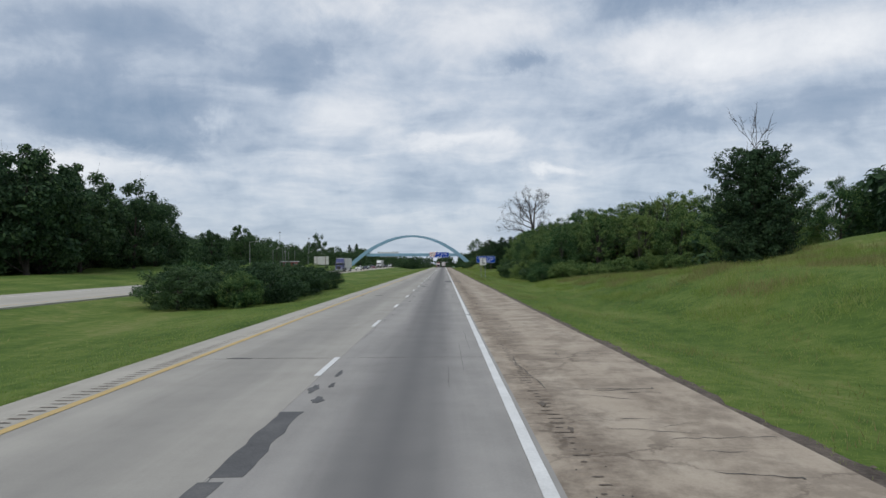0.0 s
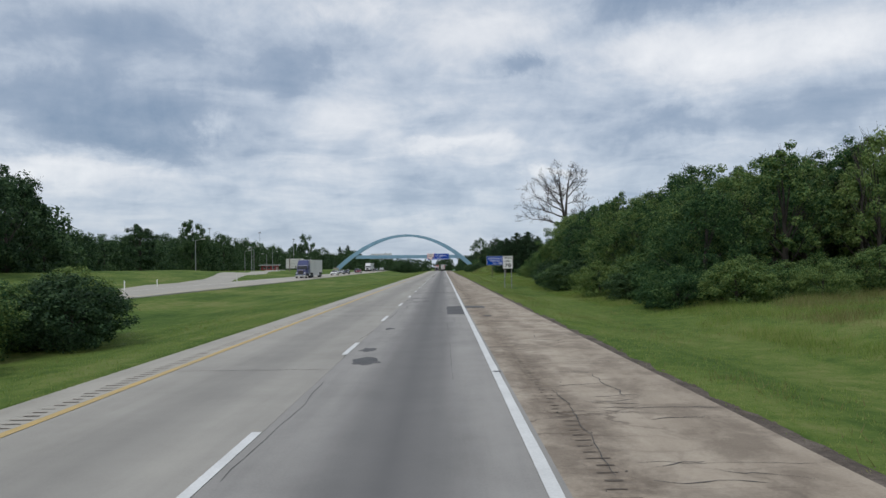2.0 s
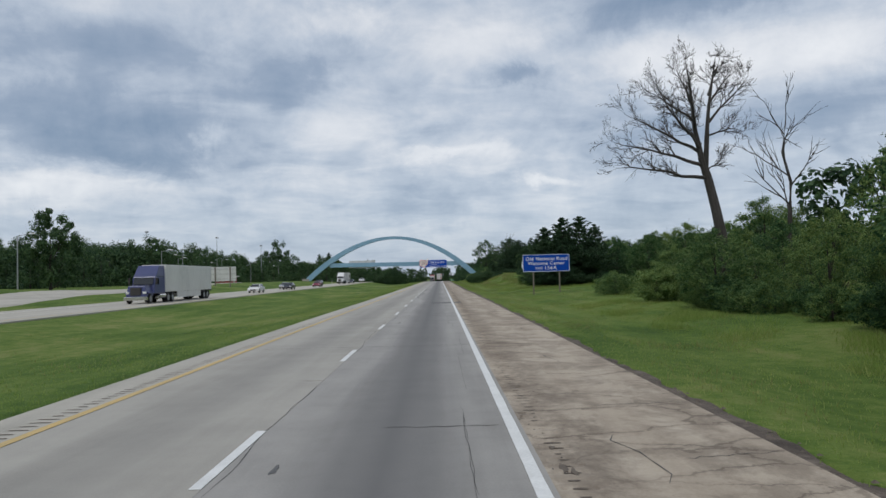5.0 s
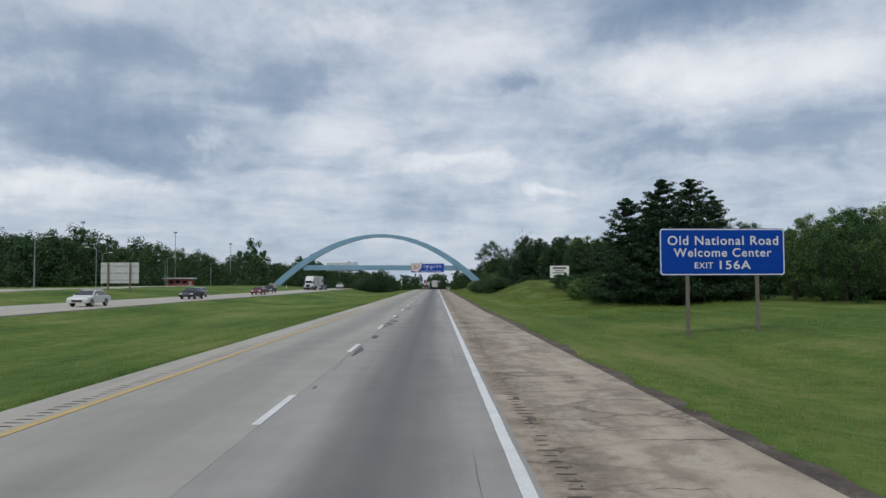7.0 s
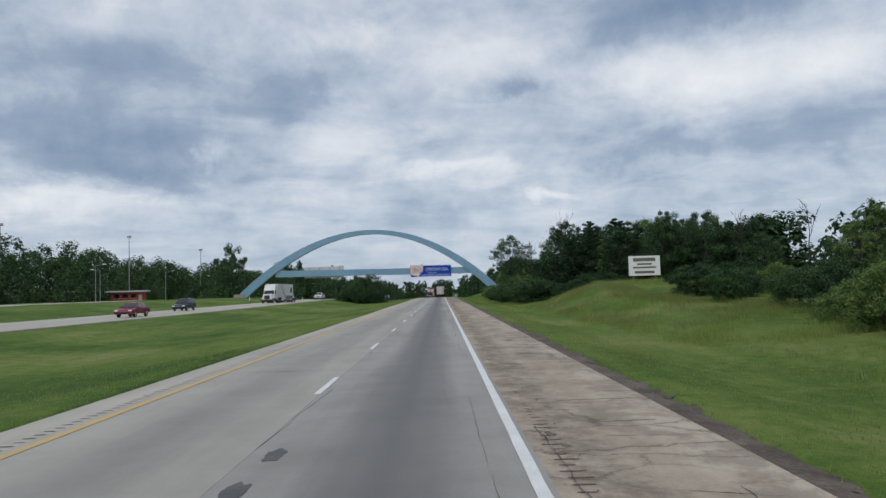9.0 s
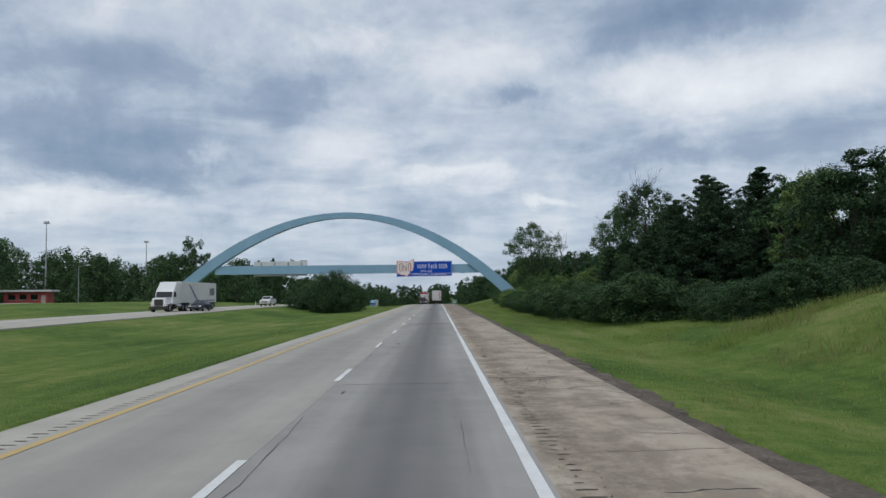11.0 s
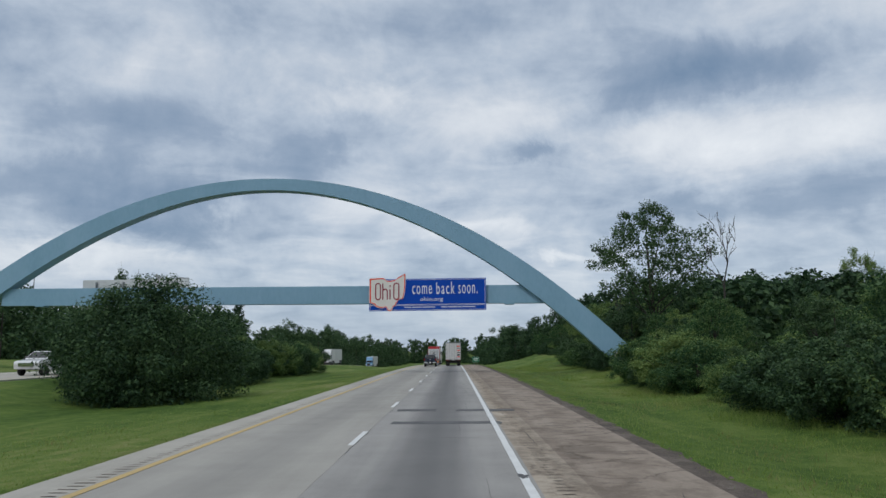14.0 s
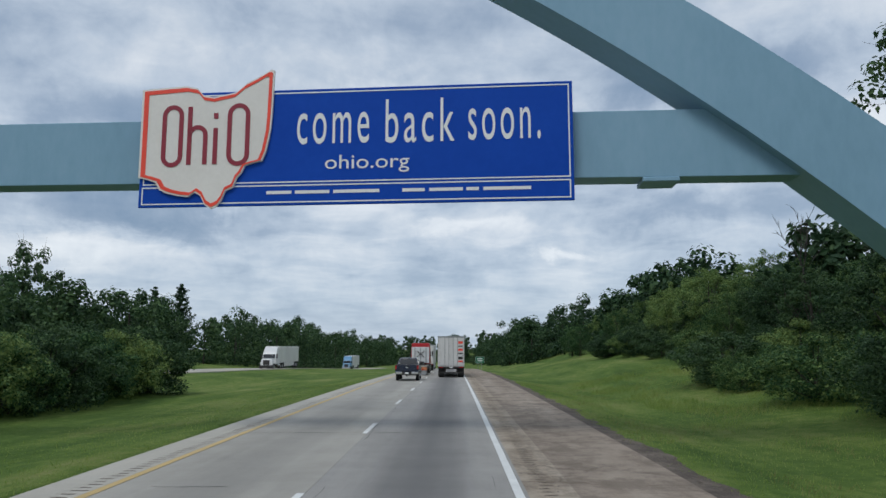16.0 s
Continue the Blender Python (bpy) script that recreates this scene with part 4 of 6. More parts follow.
def pine(seed, h, w, base, tiers=11, label="dark green pine with layered boughs", dense=1.0, sprigs=150, name="pine_tree", oval=False):
    """Boughs in uneven whorls that rise towards their tips, each carrying flat tufts of needles."""
    rng = np.random.default_rng(seed)
    ob = thing(name, label=label, category="conifer", group="roadside conifers")
    verts, faces = [], []
    tube(verts, faces, [(0, 0, -0.4), (0.02 * h * rng.normal(), 0.01 * h, h * 0.5), (0, 0, h * 0.98)], [0.017 * h, 0.011 * h, 0.01], 7)
    centres, radii = [], []
    for i in range(tiers):
        t = i / (tiers - 1)
        reach = (w / 2) * (math.sqrt(max(0.0, 1 - abs(1.5 * t - 0.5) ** 2.4)) if oval else (1 - t) ** 0.72) + 0.16
        k = max(3, int(round((7.0 - 3.2 * t) * dense)))
        for j in range(k):
            an = 2 * math.pi * (j + rng.random() * 0.9) / k + i * 1.3
            r = reach * (0.45 + 0.70 * rng.random())
            z = base + (h - base) * min(1.0, t + 0.5 * (rng.random() - 0.5) / tiers)
            rise = 0.12 + 0.38 * t + 0.10 * rng.normal()
            root = Vector((0, 0, z - 0.10 * r))
            tip = Vector((r * math.cos(an), r * math.sin(an), z + rise * r))
            mid = (root + tip) / 2 + Vector((0, 0, -0.09 * r))
            tube(verts, faces, [tuple(root), tuple(mid), tuple(tip)], [0.03 + 0.008 * r, 0.022, 0.008], 4)
            side = np.array([-math.sin(an), math.cos(an), 0.0])
            for f in np.linspace(0.25, 1.0, 4 + int(1.3 * r)):
                p = np.array(root.lerp(mid, 2 * f) if f < 0.5 else mid.lerp(tip, 2 * f - 1))
                centres.append(p + side * rng.normal() * 0.16 * r + np.array([0, 0, 0.08 * rng.random()]))
                radii.append(0.06 * reach + 0.14 + 0.20 * rng.random())
    part("trunk", data_mesh("trunk", verts, faces, BARK), BARK, ob)
    per = max(6, int(sprigs * 130 / len(centres)))
    part("crown", leaf_mesh("crown", centres, radii, per, 0.115, NEEDLE, rng, flat=0.55, lift=0.7, tall=0.6), NEEDLE, ob)
    return ob


def dead_tree(seed, h, limbs=8, depth=3, spread=0.75, at=0.35, r0=0.3, label="bare grey dead tree without leaves", up=0.55, split=3, reach=1.0):
    rng = np.random.default_rng(seed)
    ob = thing("dead_tree", label=label, category="dead tree", group="dead trees")
    verts, faces = [], []
    pts = [Vector((0, 0, -0.4))]
    for i in range(6):
        pts.append(pts[-1] + Vector((rng.normal() * 0.03 * h * 0.4, rng.normal() * 0.012 * h, h * 0.86 / 6)))
    tube(verts, faces, [tuple(p) for p in pts], [r0 * (1.15 - 0.92 * i / 6) for i in range(7)], 8)
    for i in range(limbs):
        k = at + (1 - at) * (i + rng.random() * 0.6) / limbs
        f = min(k * 6, 5.99)
        p = pts[int(f)].lerp(pts[int(f) + 1], f - int(f))
        an = i * 2.4 + rng.random()
        w = Vector((math.cos(an), math.sin(an), up + 0.5 * k))
        limb, limb_faces = [], []
        branch(limb, limb_faces, rng, p, w, reach * h * (0.40 - 0.24 * k) * (0.8 + 0.5 * rng.random()), r0 * (0.5 - 0.3 * k), depth, -0.03, split, spread)
        part("limb", data_mesh("limb", limb, limb_faces, DEADWOOD), DEADWOOD, ob)
    branch(verts, faces, rng, pts[-1], (0, 0, 1), h * 0.16, r0 * 0.2, 2, 0, split, spread)
    part("trunk", data_mesh("trunk", verts, faces, DEADWOOD), DEADWOOD, ob)
    return ob


# height, bearing (0 right, 180 left, 270 towards the traffic), first and last rise in degrees, length
GREAT_LIMBS = [(12.0, 184, 6, 4, 10.6), (13.4, 172, 18, 10, 9.8), (14.6, 190, 34, 20, 8.8), (15.0, 215, 40, 35, 6.5), (16.2, 176, 48, 62, 7.4), (18.0, 168, 38, 28, 6.4), (19.6, 186, 66, 58, 4.6),
               (16.4, 5, 24, -4, 4.4), (17.8, -8, 48, 42, 6.4), (19.4, 10, 55, 40, 5.2), (20.6, 30, 62, 66, 4.0), (15.6, 95, 42, 38, 6.0), (17.0, 262, 48, 45, 5.2), (12.8, 350, 30, 40, 2.4)]


def great_dead_tree(seed):
    """A leaning bare tree: a forked trunk, long low limbs on one side, and a haze of fine twigs."""
    rng = np.random.default_rng(seed)
    ob = thing("dead_tree", label="tall bare dead tree with long low limbs and fine twigs", category="dead tree", group="dead trees")
    stem = [(0.35, 0, -0.4), (-0.5, 0.1, 4.0), (-1.35, 0.0, 8.6), (-2.0, 0.1, 11.8), (-2.7, 0.0, 14.2)]
    left = [stem[-1], (-3.15, 0.2, 17.0), (-3.35, 0.3, 19.8), (-3.6, 0.2, 22.4), (-3.9, 0.3, 24.6)]
    right = [(-2.3, 0.0, 12.9), (-2.15, -0.3, 16.2), (-1.9, -0.4, 19.2), (-1.4, -0.4, 22.2), (-0.9, -0.3, 24.8)]
    verts, faces = [], []
    tube(verts, faces, stem, [0.74, 0.60, 0.50, 0.46, 0.36], 9)
    tube(verts, faces, left, [0.33, 0.24, 0.17, 0.10, 0.02], 7)
    tube(verts, faces, right, [0.30, 0.25, 0.18, 0.11, 0.02], 7)

    def twig(p, d, length, r, depth, verts, faces):
        d = Vector(d).normalized()
        q = Vector(p)
        line, wide = [tuple(q)], [r]
        for i in range(3):
            d = (d + Vector(rng.normal(size=3)) * 0.14 + Vector((0, 0, 0.05))).normalized()
            q = q + d * (length / 3)
            line.append(tuple(q))
            wide.append(max(r * (1 - 0.3 * (i + 1)), 0.012))
        tube(verts, faces, line, wide, 4)
        if depth:
            for k in range(5):
                side = Vector(rng.normal(size=3))
                w = d + (side - d * side.dot(d)).normalized() * (0.5 + 0.4 * rng.random())
                twig(line[1 + k % 3], w, length * (0.40 + 0.25 * rng.random()), r * 0.55, depth - 1, verts, faces)

    for h, bearing, e0, e1, length in GREAT_LIMBS:
        axis = stem + left if bearing > 90 and bearing < 290 else stem + right
        near = min(range(len(axis)), key=lambda i: abs(axis[i][2] - h))
        p = Vector((axis[near][0], axis[near][1], h))
        n = 7
        limb, limb_faces = [], []
        r = 0.055 + 0.016 * length
        line, wide = [tuple(p)], [r]
        a = math.radians(bearing)
        for i in range(n):
            e = math.radians(e0 + (e1 - e0) * i / (n - 1) + rng.normal() * 7)
            a += rng.normal() * 0.10
            p = p + Vector((math.cos(a) * math.cos(e), math.sin(a) * math.cos(e), math.sin(e))) * (length / n)
            line.append(tuple(p))
            wide.append(max(r * (1 - 0.13 * (i + 1)), 0.02))
        tube(limb, limb_faces, line, wide, 6)
        for i in range(2, n + 1):
            d = Vector(line[i]) - Vector(line[i - 1])
            for k in range(2):
                side = Vector(rng.normal(size=3)) + Vector((0, 0, 0.5))
                d0 = d.normalized()
                w = d0 + (side - d0 * side.dot(d0)).normalized() * (0.55 + 0.4 * rng.random())
                twig(line[i], w, (0.9 + 0.12 * length) * (0.6 + 0.6 * rng.random()), wide[i] * 0.6, 2, limb, limb_faces)
        part("limb", data_mesh("limb", limb, limb_faces, DEADWOOD), DEADWOOD, ob)
    for top in (left, right):
        for i in range(2, 5):
            for k in range(3):
                w = Vector(rng.normal(size=3)) * 0.5 + Vector((0, 0, 1.0))
                twig(top[i], w, 1.6 * (0.6 + 0.6 * rng.random()), 0.05, 2, verts, faces)
    part("trunk", data_mesh("trunk", verts, faces, DEADWOOD), DEADWOOD, ob)
    return ob


PLACED = {}
GROWTH = {}


def plant(proto, x, y, scale=1.0, turn=None, sink=0.0, wide=1.0, z=None):
    """Stand a tree of that kind at (x, y); the first use moves the pattern itself."""
    rng = random.Random(int(x * 131 + y * 17))
    turn = rng.random() * 360 if turn is None else turn
    g = ground_z(x, y) if z is None else z
    gx, gz = GROWTH.get(proto.name, (1.0, 1.0))
    m = pose(x, y, g - sink, 0, 0, turn) @ Matrix.Diagonal((scale * wide * gx, scale * wide * gx, scale * gz, 1))
    if proto.name in PLACED:
        sx, sy, sz = PLACED[proto.name]
        return copy_thing(proto, m @ Matrix.Diagonal((1 / sx, 1 / sy, 1 / sz, 1)))
    proto.matrix_basis = m
    PLACED[proto.name] = tuple(proto.scale)
    return proto


KIND = {}


def kind(key, maker):
    if key not in KIND:
        KIND[key] = maker()
    return KIND[key]


OAK = [kind("oak%d" % i, lambda i=i: broadleaf(10 + i, 10.0, 7.0 + 0.5 * i, 0.5, 124, 132, 0.098)) for i in range(4)]
SLIM = [kind("slim%d" % i, lambda i=i: broadleaf(30 + i, 10.0, 4.6 + 0.5 * i, 2.0, 72, 84, 0.105, open_crown=0.1, label="slender green tree with a thin leafy crown")) for i in range(3)]
BUSH = [kind("bush%d" % i, lambda i=i: broadleaf(50 + i, 4.0, 5.0 + 0.4 * i, -0.2, 130, 105, 0.080, name="bush", label="dense dark green roadside bush")) for i in range(3)]
# the dark kinds and far trees carry their shade in the darkened leaf colour
DARK_OAK = [kind("darkoak%d" % i, lambda i=i: broadleaf(40 + i, 10.0, 6.4 + 0.6 * i, 0.4, 104, 140, 0.10, label="broadleaf tree with leaf colour darkened like deep shade", material=LEAF_SHADED)) for i in range(3)]
DARK_BUSH = [kind("darkbush%d" % i, lambda i=i: broadleaf(60 + i, 4.0, 5.2 + 0.5 * i, -0.2, 130, 105, 0.08, name="bush", label="deep green bush at the foot of the pines", material=LEAF_SHADED)) for i in range(2)]
FARTREE = [kind("far%d" % i, lambda i=i: broadleaf(70 + i, 14.0, 10.5 + i, 0.2, 96, 110, 0.24, label="distant dark green broadleaf tree", material=LEAF_SHADED)) for i in range(4)]
PINES = [kind("pine%d" % i, lambda i=i: pine(90 + i, 12.0, 8.4, 0.6, 20, dense=1.2, sprigs=210)) for i in range(2)]

# how wide and how tall each kind has grown
for kinds, grown in ((OAK, (0.85, 0.84)), (SLIM, (0.82, 0.82)), (BUSH, (0.80, 0.72)), (DARK_OAK, (0.85, 0.82)), (DARK_BUSH, (0.92, 0.76)), (FARTREE, (1.15, 1.15)), (PINES, (1.0, 0.86))):
    for proto in kinds:
        GROWTH[proto.name] = grown


def scatter(kinds, y0, y1, x0, x1, n, hs, seed, base_h=10.0, gap=2.2, wide=(0.9, 1.2)):
    rng = random.Random(seed)
    spots = []
    tries = 0
    while len(spots) < n and tries < n * 60:
        tries += 1
        x, y = rng.uniform(x0, x1), rng.uniform(y0, y1)
        if all((x - a) ** 2 + (y - b) ** 2 > gap * gap for a, b in spots):
            spots.append((x, y))
            plant(rng.choice(kinds), x, y, rng.uniform(*hs) / base_h, wide=rng.uniform(*wide))


def woods(name, y0, y1, x0, x1, h0, h1, n, seed, label, leaf=0.40, per=52, crown=20, girth=1.0):
    """A closed stand of far trees in one mesh: trunks and leaf clumps down to the ground."""
    rng = np.random.default_rng(seed)
    centres, radii, verts, faces = [], [], [], []
    for i in range(n):
        x, y = x0 + (x1 - x0) * rng.random(), y0 + (y1 - y0) * rng.random()
        h, wd = h0 + (h1 - h0) * rng.random(), (3.2 + 2.2 * rng.random()) * girth
        g = ground_z(x, y)
        tube(verts, faces, [(x, y, g - 0.3), (x, y, g + h * 0.7)], [0.22, 0.06], 5)
        for j in range(crown):
            t = (j + rng.random()) / crown
            reach = wd * math.sqrt(max(0.06, 1.0 - (max(0.0, t - 0.45) / 0.60) ** 2)) * (0.35 + 0.65 * rng.random())
            an = rng.random() * 6.283
            centres.append((x + reach * math.cos(an), y + reach * math.sin(an), g + h * (0.04 + 0.93 * t)))
            radii.append((1.0 + 1.0 * rng.random() + (0.5 if t < 0.4 else 0.0)) * (0.6 + 0.4 * girth))
        for j in range(5):
            an, reach = rng.random() * 6.283, wd * (0.3 + 0.9 * rng.random())
            centres.append((x + reach * math.cos(an), y + reach * math.sin(an), g + 0.3 + 0.16 * h * rng.random()))
            radii.append(1.5 + 1.0 * rng.random())
    ob = thing(name, label=label, category="woods", kind="stuff")
    part("trunks", data_mesh("trunks", verts, faces, BARK), BARK, ob)["kind"] = "stuff"
    part("foliage", leaf_mesh("foliage", centres, radii, per, leaf, LEAF_SHADED, rng, tall=0.85), LEAF_SHADED, ob)["kind"] = "stuff"


# right-hand woods before the speed sign
scatter(BUSH + DARK_BUSH[:1], 97, 160, 11.3, 14.6, 46, (1.5, 4.2), 1, 4.0, 1.45, (0.8, 1.3))
scatter(BUSH, 160, 197, 14.6, 17.2, 13, (2.0, 3.2), 55, 4.0, 2.2)
scatter(OAK + SLIM, 102, 126, 15.0, 19.5, 13, (8.0, 9.8), 2, gap=2.5)
scatter(OAK + SLIM + DARK_OAK[:1], 126, 152, 14.8, 19.5, 17, (8.6, 10.7), 62, gap=2.4)
scatter(OAK + SLIM, 152, 163, 14.8, 19.5, 7, (9.8, 11.6), 63, gap=2.4)
scatter(OAK + SLIM, 165, 196, 15.0, 20.5, 12, (4.0, 5.4), 52, gap=2.9)
scatter(BUSH, 95, 100, 14.0, 36.0, 13, (2.2, 3.6), 41, 4.0, 2.4)
scatter(OAK + SLIM, 101, 110, 20.0, 38.0, 10, (9.8, 12.4), 42, gap=3.2)
scatter(OAK + SLIM, 110, 140, 21.0, 31.0, 12, (11.0, 13.4), 3, gap=3.8)
scatter(OAK + SLIM, 140, 163, 20.0, 31.0, 9, (9.6, 12.0), 33, gap=3.8)
scatter(OAK + SLIM, 166, 202, 21.0, 33.0, 13, (5.0, 7.2), 53, gap=3.6)
scatter(OAK + SLIM, 103, 128, 30.0, 46.0, 11, (12.0, 14.4), 54, gap=3.8)
scatter(OAK, 60, 100, 30.0, 46.0, 10, (6.5, 8.5), 4, gap=4.5)
woods("far_woods", 20, 210, 34.0, 60.0, 7.0, 11.0, 46, 5, "green woods behind the roadside trees")
for x, y, h in ((17.5, 164.0, 11.6), (20.5, 170.0, 11.2), (24.0, 178.0, 10.8), (27.0, 187.0, 10.6), (24.5, 166.0, 13.8), (28.5, 174.0, 12.6), (21.0, 160.0, 13.4), (32.0, 182.0, 11.5)):
    plant((OAK + SLIM)[int(x + y) % 7], x, y, h / 10.0)
# behind the guide sign
scatter(OAK, 205, 290, 30.0, 40.0, 13, (8.0, 10.5), 6, gap=4.5)
woods("far_woods", 205, 345, 40.0, 66.0, 5.5, 8.5, 50, 7, "green woods beyond the grassy bank")
scatter(BUSH, 192, 222, 15.0, 26.0, 10, (2.5, 4.0), 8, 4.0, 3.0)
for x, y, h in ((17.2, 268.5, 11.6), (19.9, 266.0, 13.2), (23.2, 268.0, 13.4), (26.4, 271.0, 11.8), (20.5, 272.0, 11.4)):
    plant(PINES[int(x) % 2], x, y, h / 12.0, wide=1.2)
scatter(BUSH, 264, 290, 15.0, 24.0, 10, (2.0, 3.6), 9, 4.0, 2.8)
scatter(DARK_OAK, 286, 320, 26.0, 36.0, 10, (4.2, 6.0), 10, gap=4.0)
scatter(DARK_BUSH + BUSH[:1], 279, 320, 18.8, 27.0, 20, (2.2, 3.8), 46, 4.0, 2.6)
scatter(DARK_OAK + SLIM[:1], 352, 376, 24.0, 40.0, 16, (10.0, 13.4), 11, gap=4.0)
scatter(DARK_BUSH, 350, 374, 14.5, 24.0, 14, (2.6, 4.2), 43, 4.0, 2.8)
for x, y, h in ((24.5, 300.0, 6.2), (27.5, 303.0, 7.6), (31.0, 299.0, 6.8)):
    plant(SLIM[int(x) % 3], x, y, h / 10.0)
for x, y, h in ((34.5, 262.0, 9.6), (38.0, 258.0, 10.6), (33.0, 268.0, 8.6), (41.0, 265.0, 10.0)):
    plant((OAK + SLIM)[int(x) % 7], x, y, h / 10.0)
for x, y, h in ((19.5, 282.0, 6.2), (22.5, 285.0, 7.6), (26.0, 283.0, 8.2), (24.2, 289.0, 7.4), (29.0, 287.0, 8.8)):
    plant((OAK + [PINES[0]] + SLIM)[int(x + y) % 8], x, y, h / 10.5)
# woods up to the arch
scatter(DARK_BUSH, 364, 388, 11.4, 15.5, 11, (3.0, 4.8), 45, 4.0, 2.3)
scatter(BUSH + DARK_BUSH, 388, 456, 10.9, 14.2, 40, (1.8, 4.6), 12, 4.0, 1.7, (0.85, 1.25))
scatter(BUSH + DARK_BUSH, 456, 475, 13.6, 16.6, 10, (1.8, 2.8), 47, 4.0, 1.7)
for x, y, h in ((19.0, 394.0, 7.4), (17.2, 401.0, 6.0), (19.5, 407.0, 6.6), (23.0, 409.0, 8.8)):
    plant((OAK + SLIM)[int(y) % 7], x, y, h / 10.0)
for x, y, h in ((16.2, 377.0, 7.0), (18.8, 382.0, 8.4), (16.6, 388.5, 7.4), (21.5, 399.0, 8.8), (21.8, 390.0, 9.4)):
    plant(PINES[int(x) % 2], x, y, h / 12.0, wide=1.35)
for x, y, h in ((25.3, 384.5, 14.6), (28.8, 380.0, 14.2), (23.6, 377.5, 12.8), (31.5, 387.0, 14.4), (27.0, 375.0, 10.4), (23.0, 387.0, 12.0), (28.0, 391.0, 13.5), (20.6, 379.0, 11.6)):
    plant(PINES[int(x) % 2], x, y, h / 12.0, wide=1.1)
airy = broadleaf(155, 14.0, 9.5, 3.0, 200, 76, 0.125, open_crown=0.20, label="tall thin-leaved tree with bare twigs showing", material=LEAF_SHADED)
plant(airy, 26.6, 421.0, 1.0, 40)
plant(airy, 23.8, 401.0, 1.02, 160)
d4 = dead_tree(143, 14.6, 9, 2, 0.4, 0.55, 0.14, "slender bare dead tree with upright twigs", 1.6)
plant(d4, 24.2, 398.5, 1.0, 10)
d5 = dead_tree(147, 8.4, 4, 2, 0.4, 0.6, 0.09, "thin bare dead sapling", 1.5)
plant(d5, 21.1, 431.0, 1.0, 10)
plant(d5, 25.4, 471.7, 1.7, 80)
for x, y, h in ((34.0, 380.0, 14.5), (37.5, 386.0, 15.0), (32.5, 393.0, 13.0), (40.5, 378.0, 14.0), (44.0, 384.0, 13.0)):
    plant((OAK + SLIM)[int(y) % 7], x, y, h / 10.0)
for x, y, k in ((30.0, 103.0, 1.24), (27.5, 106.5, 1.16), (33.5, 108.0, 1.28)):
    plant(d5, x, y, k)
plant(d5, 24.0, 316.0, 0.8, 30)
plant(d5, 28.0, 313.0, 0.85, 130)
plant(d5, 22.5, 506.0, 1.2, 200)
plant(OAK[1], 58.5, 508.0, 1.6, 10, wide=0.62)
plant(airy, 44.5, 459.0, 1.25, 200)
plant(OAK[2], 76.0, 580.0, 1.3, 10)
scatter(DARK_OAK + OAK[:2], 400, 470, 15.0, 26.0, 22, (5.0, 7.0), 14, gap=3.6)
woods("far_woods", 350, 500, 28.0, 56.0, 6.0, 9.0, 50, 15, "green woods behind the roadside bushes")
# beyond the arch on the right
scatter(BUSH + DARK_BUSH, 478, 502, 14.0, 19.0, 13, (2.4, 4.4), 28, 4.0, 2.3)
scatter(DARK_BUSH + BUSH, 502, 560, 18.5, 25.0, 20, (2.6, 4.4), 29, 4.0, 2.6)
scatter(DARK_OAK + OAK[:1], 484, 530, 19.5, 28.0, 12, (6.0, 8.5), 30, gap=3.4)
scatter(OAK, 492, 600, 21.0, 30.0, 26, (6.0, 8.6), 16, gap=3.6)
woods("far_woods", 490, 700, 27.0, 60.0, 7.5, 10.5, 100, 17, "green woods on the rise beyond the arch")
woods("far_woods", 640, 1100, 14.0, 60.0, 10.0, 15.0, 110, 18, "distant woods beside the road", 0.34, 84, 24, 1.3)
# median bushes
scatter(DARK_BUSH + BUSH[:1], 48, 88, -20.5, -14.0, 32, (3.2, 4.4), 19, 4.0, 2.0)
great_bush = broadleaf(161, 6.9, 10.2, -0.8, 260, 230, 0.092, name="bush", label="very large rounded dark green bush in the median", material=LEAF_SHADED)
plant(great_bush, -19.4, 443.0, 1.0, 20)
scatter(DARK_BUSH, 449, 474, -26.0, -21.2, 13, (4.4, 5.6), 20, 4.0, 2.4)
scatter(BUSH + DARK_BUSH, 474, 511, -26.5, -22.2, 24, (4.6, 5.8), 44, 4.0, 2.3, (0.8, 1.0))
# left of the far carriageway
scatter(FARTREE, 108, 138, -84.0, -62.0, 8, (15.5, 17.5), 21, 14.0, 6.0, (0.9, 1.1))
scatter(FARTREE, 141, 168, -84.0, -64.0, 7, (13.0, 16.0), 61, 14.0, 6.0, (0.8, 1.0))
plant(FARTREE[3], -82.0, 193.0, 15.0 / 14, wide=0.85)
woods("far_woods", 40, 205, -110.0, -68.0, 9.0, 13.0, 100, 22, "tall dark green grove beyond the far carriageway")
plant(FARTREE[0], -77.4, 242.6, 10.6 / 14, wide=0.95)
plant(FARTREE[1], -83.0, 297.0, 14.6 / 14, wide=0.85)
plant(FARTREE[2], -112.0, 645.0, 25.5 / 14, wide=0.75)
plant(PINES[1], -134.0, 640.0, 20.5 / 12, wide=0.8)
woods("far_woods", 215, 430, -165.0, -112.0, 10.5, 14.0, 95, 51, "far treeline beyond the rest area", crown=28, girth=1.6)
woods("far_woods", 430, 680, -178.0, -112.0, 15.0, 19.5, 125, 23, "continuous far treeline behind the rest area", crown=30, girth=1.8)
woods("far_woods", 520, 700, -110.0, -58.0, 10.0, 14.5, 60, 24, "far woods beyond the arch", crown=24, girth=1.4)
woods("far_woods", 640, 1100, -80.0, -44.0, 12.0, 17.0, 110, 25, "distant woods across the far carriageway", 0.34, 84, 24, 1.5)
